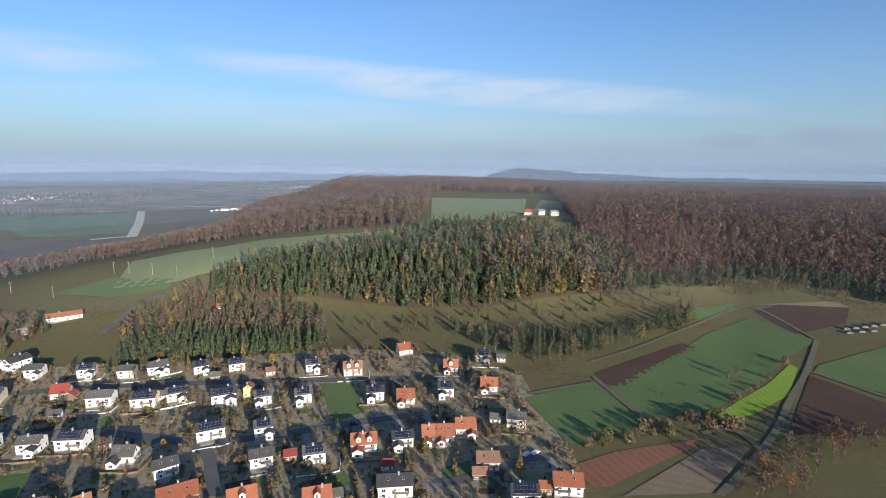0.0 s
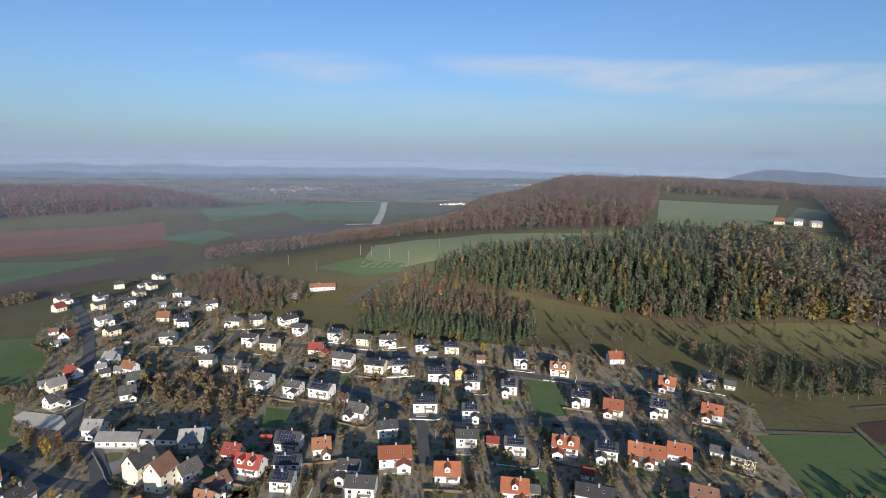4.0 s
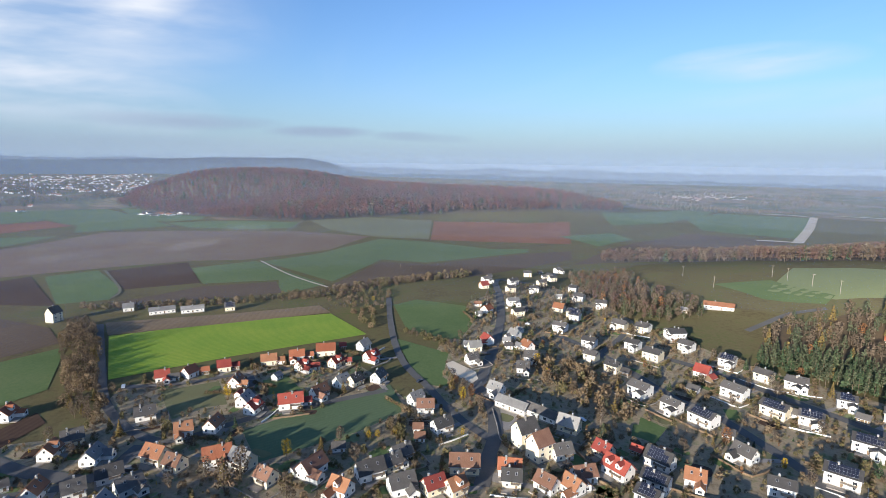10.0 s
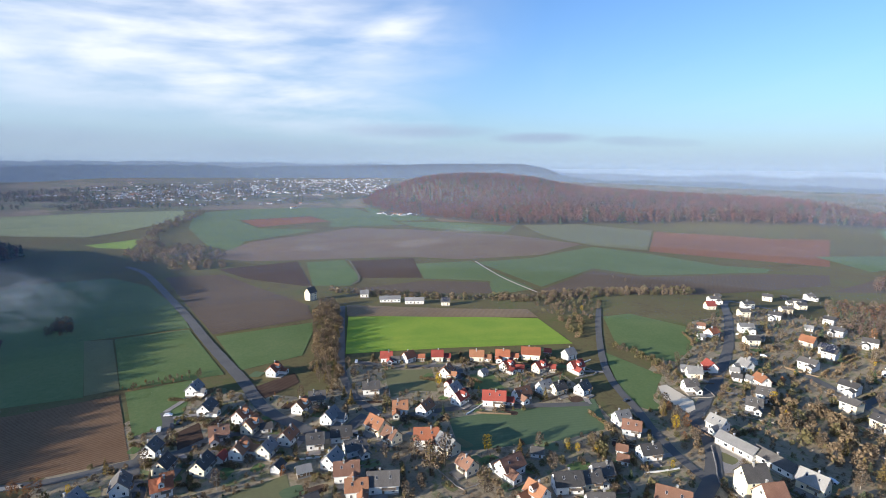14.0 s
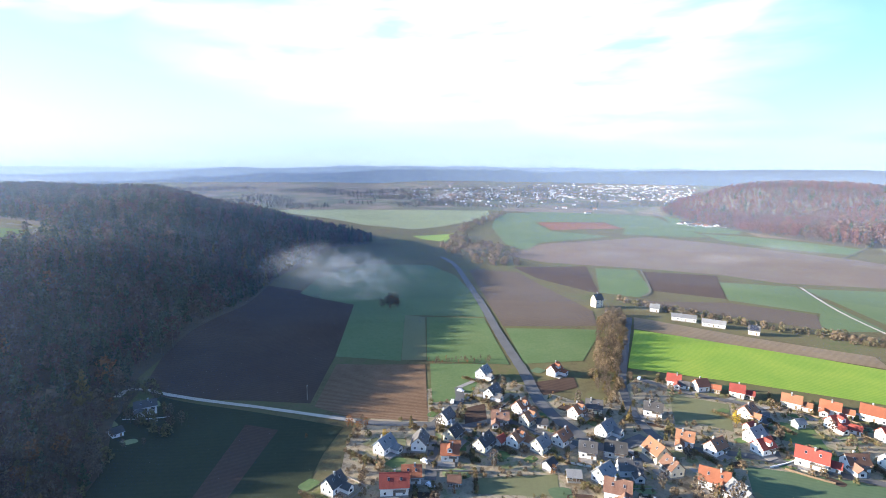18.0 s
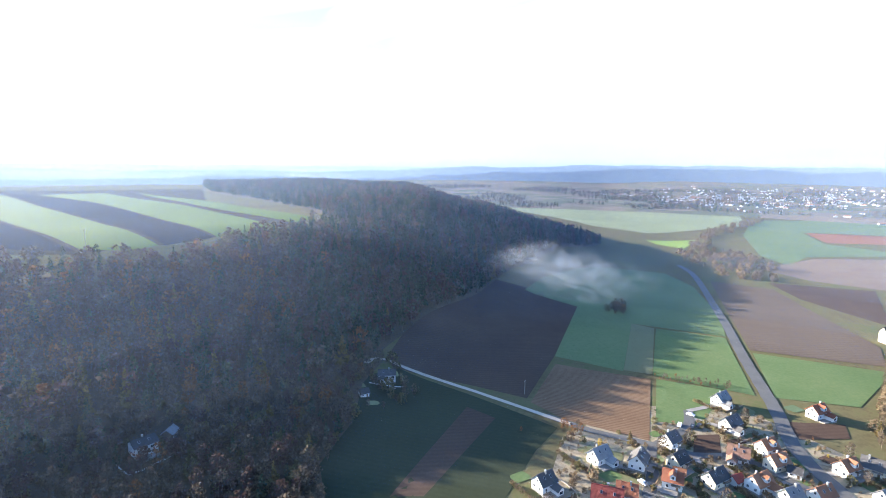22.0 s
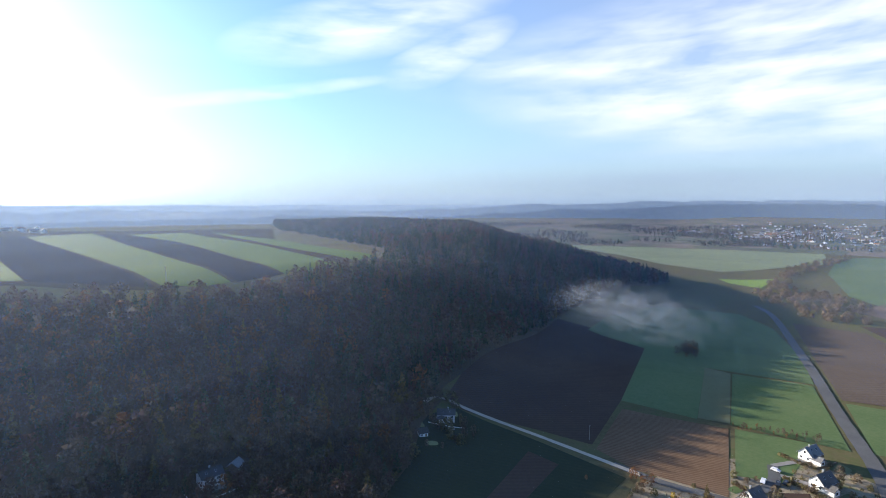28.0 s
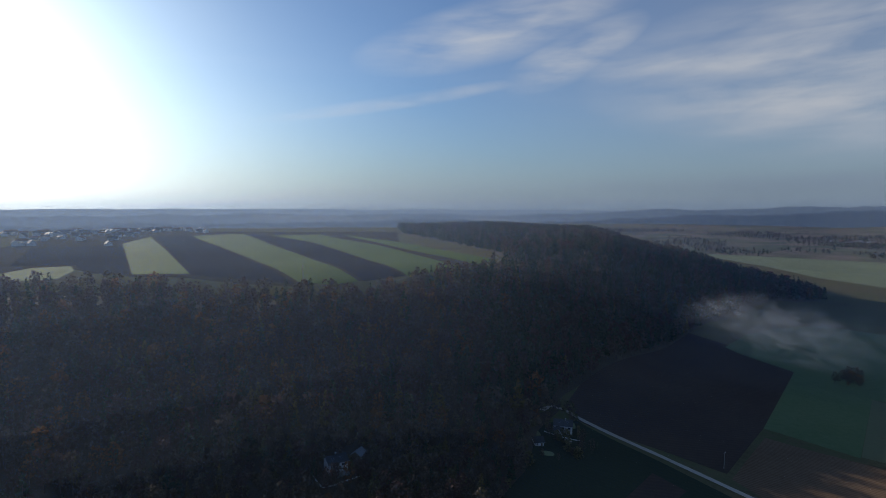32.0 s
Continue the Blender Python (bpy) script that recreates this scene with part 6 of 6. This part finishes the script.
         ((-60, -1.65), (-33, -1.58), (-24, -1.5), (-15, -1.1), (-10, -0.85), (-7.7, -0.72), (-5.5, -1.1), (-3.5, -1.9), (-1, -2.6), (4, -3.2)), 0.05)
backdrop("table_hill", "flat-topped hill behind the plain, glowing in dark haze blue", 4300, ((0.036, 0.047, 0.077), (0.052, 0.064, 0.098), (0.043, 0.056, 0.087)),
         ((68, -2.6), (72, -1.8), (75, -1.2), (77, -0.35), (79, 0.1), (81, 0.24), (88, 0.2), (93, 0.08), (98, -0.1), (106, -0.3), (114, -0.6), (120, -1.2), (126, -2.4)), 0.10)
backdrop("near_range", "low wooded hills in the distance, glowing in painted haze blue", 4130, ((0.046, 0.065, 0.1), (0.062, 0.083, 0.119), (0.054, 0.073, 0.109)),
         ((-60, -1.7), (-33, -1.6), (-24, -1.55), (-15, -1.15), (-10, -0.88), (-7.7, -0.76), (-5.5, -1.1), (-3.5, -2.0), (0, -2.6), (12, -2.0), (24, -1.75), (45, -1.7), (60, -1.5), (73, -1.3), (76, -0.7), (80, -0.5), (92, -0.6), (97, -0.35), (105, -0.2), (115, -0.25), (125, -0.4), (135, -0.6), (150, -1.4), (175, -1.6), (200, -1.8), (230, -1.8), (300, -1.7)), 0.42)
backdrop("middle_range", "range with a flat-topped hill, glowing in painted haze blue", 4500, ((0.088, 0.118, 0.173), (0.107, 0.138, 0.19), (0.098, 0.128, 0.182)),
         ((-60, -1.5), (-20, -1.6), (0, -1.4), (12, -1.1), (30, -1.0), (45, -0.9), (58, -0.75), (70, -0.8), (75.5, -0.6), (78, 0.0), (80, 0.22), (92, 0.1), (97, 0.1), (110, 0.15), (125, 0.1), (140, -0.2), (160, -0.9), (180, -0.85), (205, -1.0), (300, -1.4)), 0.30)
backdrop("far_range", "pale glowing range painted as haze over the far horizon", 4850, ((0.15, 0.199, 0.277), (0.176, 0.225, 0.3), (0.161, 0.21, 0.289)),
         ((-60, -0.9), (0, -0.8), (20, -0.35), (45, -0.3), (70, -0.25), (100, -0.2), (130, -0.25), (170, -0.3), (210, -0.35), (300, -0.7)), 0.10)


def far_plain(name, label, near, far, heads, tones):
    """Hazy fields far out in the plain, a patchwork lying on the land."""
    az, r = np.radians(np.arange(heads[0], heads[1] + 0.01, 0.6)), np.geomspace(near, far, 26)
    a, d = np.meshgrid(az, r, indexing="ij")
    x, y = -np.sin(a) * d, np.cos(a) * d
    i, j = np.meshgrid(np.arange(len(az) - 1), np.arange(25), indexing="ij")
    f = np.stack([i * 26 + j, (i + 1) * 26 + j, (i + 1) * 26 + j + 1, i * 26 + j + 1], -1).reshape(-1, 4)
    m = bpy.data.materials.new("far_" + name)
    m.use_nodes = True
    n, l = m.node_tree.nodes, m.node_tree.links
    b = n["Principled BSDF"]
    coord, place, cells, tone, blotch = n.new("ShaderNodeTexCoord"), n.new("ShaderNodeMapping"), n.new("ShaderNodeTexVoronoi"), n.new("ShaderNodeValToRGB"), n.new("ShaderNodeTexNoise")
    place.inputs["Scale"].default_value = (0.0032, 0.0075, 1)
    place.inputs["Rotation"].default_value = (0, 0, radians(25))
    cells.distance = "MANHATTAN"
    cells.inputs["Scale"].default_value = 1.0
    l.new(coord.outputs["Object"], place.inputs[0])
    l.new(place.outputs[0], cells.inputs["Vector"])
    for k, c in enumerate(tones):
        e = tone.color_ramp.elements[k] if k < 2 else tone.color_ramp.elements.new(k / len(tones))
        e.color = (*c, 1)
    blotch.inputs["Scale"].default_value, blotch.inputs["Detail"].default_value = 0.006, 6
    l.new(coord.outputs["Object"], blotch.inputs["Vector"])
    sum_ = n.new("ShaderNodeMath")
    sum_.operation, sum_.inputs[1].default_value = "MULTIPLY_ADD", 0.5
    grey = n.new("ShaderNodeSeparateColor")
    l.new(cells.outputs["Color"], grey.inputs[0])
    l.new(grey.outputs[0], sum_.inputs[0])
    half = n.new("ShaderNodeMath")
    half.operation, half.inputs[1].default_value = "MULTIPLY", 0.5
    l.new(blotch.outputs[0], half.inputs[0])
    l.new(half.outputs[0], sum_.inputs[2])
    l.new(sum_.outputs[0], tone.inputs[0])
    l.new(tone.outputs[0], b.inputs["Base Color"])
    b.inputs["Roughness"].default_value, b.inputs["Specular IOR Level"].default_value = 1.0, 0.0
    me = mesh_of(name, np.stack([x, y, land(x, y) + 1.2], -1).reshape(-1, 3), f, [m], smooth=True)
    tagged(new("backdrop", me), label, "backdrop", kind="structure")


PATCHES = ((0.17, 0.125, 0.10), (0.14, 0.18, 0.10), (0.24, 0.195, 0.15), (0.12, 0.13, 0.09), (0.20, 0.20, 0.13))
far_plain("plain_near", "hazy far fields of the plain", 1900, 2380, (15, 152), PATCHES)
far_plain("plain_middle", "blue hazy far fields", 2380, 3050, (12, 160), PATCHES)
far_plain("plain_far", "pale blue hazy land near the horizon", 3050, 4200, (5, 215), PATCHES)


def far_houses(name, label, places, width, tall=1.0):
    """Small houses joined: white walls, a pitched roof, a dark window band on each long side."""
    v, f, idx = [], [], []
    for x, y in places:
        z = float(land(x, y)) - 1.0
        l, d, h, r = width * seed.uniform(0.8, 1.5), width * 0.75, seed.uniform(4.5, 7.5) * tall, seed.uniform(2.0, 4.0)
        a = seed.uniform(-0.4, 0.4) + math.atan2(y, x) + math.pi / 2 * seed.integers(0, 2)
        c, s = math.cos(a), math.sin(a)
        k = len(v)
        q = [(-l / 2, -d / 2, 0), (l / 2, -d / 2, 0), (l / 2, d / 2, 0), (-l / 2, d / 2, 0), (-l / 2, -d / 2, h), (l / 2, -d / 2, h), (l / 2, d / 2, h), (-l / 2, d / 2, h), (-l / 2, 0, h + r), (l / 2, 0, h + r)]
        e = 0.6
        q += [(-l / 2 - e, -d / 2 - e, h - 0.3), (l / 2 + e, -d / 2 - e, h - 0.3), (l / 2 + e, 0, h + r + 0.25), (-l / 2 - e, 0, h + r + 0.25), (l / 2 + e, d / 2 + e, h - 0.3), (-l / 2 - e, d / 2 + e, h - 0.3)]
        for side in (-1, 1):
            q += [(-l * 0.36, side * (d / 2 + 0.06), h * 0.55), (l * 0.36, side * (d / 2 + 0.06), h * 0.55), (l * 0.36, side * (d / 2 + 0.06), h * 0.55 + 1.3), (-l * 0.36, side * (d / 2 + 0.06), h * 0.55 + 1.3)]
        v += [(x + p[0] * c - p[1] * s, y + p[0] * s + p[1] * c, z + p[2]) for p in q]
        tile = int(seed.choice([1, 2, 3], p=[0.45, 0.25, 0.30]))
        for face, mat in (((0, 1, 5, 4), 0), ((1, 2, 6, 5), 0), ((2, 3, 7, 6), 0), ((3, 0, 4, 7), 0), ((1 + 4, 6, 9), 0), ((7, 4, 8), 0), ((10, 11, 12, 13), tile), ((14, 15, 13, 12), tile), ((16, 17, 18, 19), 4), ((23, 22, 21, 20), 4)):
            f.append(tuple(k + p for p in face))
            idx.append(mat)
    me = mesh_of(name, v, f, [M["white_wall"], M["roof_G"], M["roof_B"], M["roof_O"], M["glass"]], idx)
    return tagged(new(name, me), label, "houses", kind="stuff")


def cluster(n, *spots):
    """Places in loose heaps: heading, distance, spreads."""
    out = []
    for k in range(n):
        a, r, da, dr = spots[k % len(spots)]
        out.append(((a + seed.normal() * da), (r + seed.normal() * dr) * PLAN))
    return [(-math.sin(radians(a)) * r, math.cos(radians(a)) * r) for a, r in out]


far_houses("distant_town", "far town of white houses in the haze", cluster(640, (96, 2150, 2.2, 200), (101, 2150, 3, 240), (106, 2050, 3, 220), (111, 1950, 3, 220), (116, 1950, 3, 180), (98.5, 2640, 2.4, 50), (104, 2450, 4, 90), (119, 1850, 2, 150)), 13, 1.0)
far_houses("distant_village", "far white village in the plain", cluster(60, (38, 1900, 1.6, 60), (41, 1800, 1.2, 60)), 8, 0.6)
far_houses("roadside_village", "far hamlet beside the works", cluster(40, (16.5, 2200, 1.6, 60), (22.5, 1250, 0.7, 25)), 9, 0.7)
far_houses("valley_village", "far houses along the valley", cluster(90, (70, 2150, 5, 50), (62, 2200, 3, 50)), 9, 0.7)
far_houses("terraced_hamlet", "row of white houses below the far hill", cluster(26, (125.5, 1950, 1.0, 30)), 11, 0.8)
far_houses("hilltop_village", "village roofs on the southern plateau", cluster(110, (199, 980, 3.5, 90), (205, 900, 3, 110), (193, 1050, 2.5, 70)), 12)
far_houses("plain_farm", "low white farm sheds in the plain", cluster(9, (92.5, 1130, 0.8, 12), (95, 1160, 0.5, 10)), 22, 0.7)


def tower_block(a, r, floors):
    """A white block of flats with rows of windows."""
    x, y = -math.sin(radians(a)) * r * PLAN, math.cos(radians(a)) * r * PLAN
    thing = new("apartment_block")
    thing.matrix_basis = pose(x, y, float(land(x, y)) - 1, 0, 0, a)
    h = floors * 2.9
    part("wall", Shape().box(-11, 11, -7, 7, 0, h, 0).box(-11.2, 11.2, -7.2, 7.2, h, h + 0.6, 1).mesh("wall", M["white_wall"], M["plinth"]), thing)
    band = cached("band", lambda: Shape().box(-1.4, 1.4, -0.08, 0.06, -0.8, 0.8, 0).box(-1.5, 1.5, -0.04, 0.06, -0.9, 0.9, 1).mesh("window", M["glass"], M["white_paint"]))
    for level in range(floors):
        for c in (-8, -4, 0, 4, 8):
            part("window", band, thing, pose(c, -7, 1.6 + level * 2.9))
    tagged(thing, "white high-rise block of flats in the far town", "apartment block", "far high-rises")


for a, r, floors in ((116.5, 1880, 9), (114.6, 1850, 8), (113.6, 1840, 8), (107.8, 2050, 11), (109.5, 2000, 7), (103, 2150, 8)):
    tower_block(a, r, floors)
wood("town_trees", "dark trees around the far town", polar((93, 1600), (100, 1480), (112, 1420), (121, 1380), (127, 1600), (124, 2200), (110, 2450), (98, 2400), (93, 2000)), 22, 10, 18, 26, 0, patchy=0.005, bare=4, spruce=2)
wood("far_plain_trees", "dark hedges and copses far in the plain", polar((24, 1500), (34, 1250), (48, 1350), (60, 1700), (75, 2000), (60, 2350), (30, 2300)), 30, 8, 15, 26, 0, patchy=0.0035, bare=4, spruce=1)
wood("far_hill_trees", "dark wooded hill beyond the valley", polar((118, 1500), (124, 1350), (133, 1250), (140, 1400), (150, 1500), (162, 1700), (162, 2300), (140, 2300), (124, 2200)), 26, 10, 18, 26, 0, patchy=0.003, bare=4, spruce=3)


# ---- thin mist drifting out of the wood, and tinted shells added for the haze ----
def veil_material(name, tone, noise_scale, stretch, lo, hi):
    """A thin tinted veil for mist or added haze: mostly clear, scattering the light that falls on either side."""
    m = bpy.data.materials.new(name)
    m.use_nodes = True
    n, l = m.node_tree.nodes, m.node_tree.links
    n.clear()
    out, mix, clear, body = n.new("ShaderNodeOutputMaterial"), n.new("ShaderNodeMixShader"), n.new("ShaderNodeBsdfTransparent"), n.new("ShaderNodeBsdfTranslucent")
    both, soft = n.new("ShaderNodeMixShader"), n.new("ShaderNodeBsdfDiffuse")
    for s in (body, soft):
        s.inputs["Color"].default_value = (*tone, 1)
    coord, place, tex, span, times, thick = n.new("ShaderNodeTexCoord"), n.new("ShaderNodeMapping"), n.new("ShaderNodeTexNoise"), n.new("ShaderNodeMapRange"), n.new("ShaderNodeMath"), n.new("ShaderNodeAttribute")
    thick.attribute_name = "veil_share"
    place.inputs["Scale"].default_value = stretch
    shift, spread = n.new("ShaderNodeObjectInfo"), n.new("ShaderNodeVectorMath")
    spread.operation = "ADD"
    l.new(coord.outputs["Object"], spread.inputs[0])
    l.new(shift.outputs["Random"], spread.inputs[1])
    l.new(spread.outputs[0], place.inputs[0])
    l.new(place.outputs[0], tex.inputs["Vector"])
    tex.inputs["Scale"].default_value, tex.inputs["Detail"].default_value, tex.inputs["Roughness"].default_value, tex.inputs["Distortion"].default_value = noise_scale, 7, 0.6, 0.7
    l.new(tex.outputs[0], span.inputs[0])
    span.inputs[1].default_value, span.inputs[2].default_value = lo, hi
    times.operation = "MULTIPLY"
    l.new(span.outputs[0], times.inputs[0])
    l.new(thick.outputs["Fac"], times.inputs[1])
    l.new(body.outputs[0], both.inputs[1])
    l.new(soft.outputs[0], both.inputs[2])
    l.new(times.outputs[0], mix.inputs[0])
    l.new(clear.outputs[0], mix.inputs[1])
    l.new(both.outputs[0], mix.inputs[2])
    l.new(mix.outputs[0], out.inputs[0])
    return m


def with_density(me, values):
    me.attributes.new("veil_share", "FLOAT", "POINT").data.foreach_set("value", np.asarray(values, np.float32).ravel())
    return me


MIST = veil_material("thin_mist", (0.80, 0.84, 0.90), 1.5, (1.5, 1.0, 1.0), 0.36, 0.74)
# The blue of hazy air is put into these two shell colours.
SUNWARD_HAZE = veil_material("pale_haze", (0.36, 0.48, 0.70), 0.0015, (1, 1, 1), 0.0, 0.45)
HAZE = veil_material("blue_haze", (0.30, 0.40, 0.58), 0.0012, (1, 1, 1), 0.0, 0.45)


def mist_veil():
    """A bent sheet from -1 to 1 that thins out to its rim."""
    k = 21
    p, q = np.meshgrid(np.linspace(-1, 1, k), np.linspace(-1, 1, k), indexing="ij")
    v = np.stack([p, 0.3 * np.sin(2.2 * p + q) + 0.25 * q, q], -1).reshape(-1, 3)
    f = np.array([(i * k + j, i * k + j + 1, (i + 1) * k + j + 1, (i + 1) * k + j) for i in range(k - 1) for j in range(k - 1)])
    return with_density(mesh_of("mist_veil", v, f, [MIST], smooth=True), 0.34 * (1 - np.clip(np.hypot(p, q), 0, 1) ** 2) ** 1.5)


def mist(label, rows):
    """A drift of thin curved veils; rows: heading, distance, height above ground, half-length, half-height."""
    for a, r, up, wide, high in rows:
        x, y = -math.sin(radians(a)) * r * PLAN, math.cos(radians(a)) * r * PLAN
        ob = new("mist_veil", cached("veil", mist_veil))
        ob.matrix_basis = Matrix.LocRotScale((x, y, float(land(x, y)) + up), Euler((radians(-14), radians(seed.uniform(-6, 6)), radians(a + 6))), (wide, high, high))
        tagged(ob, label, "mist", kind="stuff")


mist("thin white mist drifting from the shaded wood", ((135, 286, 60, 34, 13), (131.5, 292, 62, 48, 17), (128.5, 288, 56, 50, 17), (125.5, 284, 52, 42, 14), (129, 276, 44, 52, 13), (132, 300, 50, 60, 18)))
mist("white fog lying in a far valley", ((178.5, 1590, 62, 215, 14), (180, 1650, 60, 235, 14), (176, 1710, 62, 215, 14), (169.5, 1620, 60, 70, 10), (170, 1680, 60, 80, 10), (158, 1600, 54, 190, 10), (157, 1670, 54, 200, 10)))
mist("pale ground mist over the plain", ((101, 620, 8, 60, 10), (91, 650, 7, 60, 9), (113, 610, 9, 80, 10), (86, 800, 8, 70, 10)))


def haze_bank(radius, heads, thick, top, sunward):
    """A wide tinted shell added as haze, leaning away over the land, thinning upwards and towards its ends."""
    az, up = np.radians(np.arange(heads[0], heads[1] + 0.01, 1.5)), np.linspace(0, 1, 9)
    a, u = np.meshgrid(az, up, indexing="ij")
    z = -40 + (top + 40) * u
    d = radius + (z + 40) * 0.8
    v = np.stack([-np.sin(a) * d, np.cos(a) * d, z], -1).reshape(-1, 3)
    n, k = len(az), len(up)
    f = np.array([(i * k + j, i * k + j + 1, (i + 1) * k + j + 1, (i + 1) * k + j) for i in range(n - 1) for j in range(k - 1)])
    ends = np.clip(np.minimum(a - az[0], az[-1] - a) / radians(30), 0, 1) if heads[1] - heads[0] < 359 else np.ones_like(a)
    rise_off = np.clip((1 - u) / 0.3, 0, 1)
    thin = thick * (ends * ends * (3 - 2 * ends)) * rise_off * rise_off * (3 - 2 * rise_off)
    ob = new("haze_bank", with_density(mesh_of("haze_bank", v, f, [SUNWARD_HAZE if sunward else HAZE], smooth=True), thin))
    tagged(ob, "thin blue-tinted shell added as haze over the valley", "haze", kind="stuff")


# Added shells; those towards the sun veil and brighten the dark southern hill.
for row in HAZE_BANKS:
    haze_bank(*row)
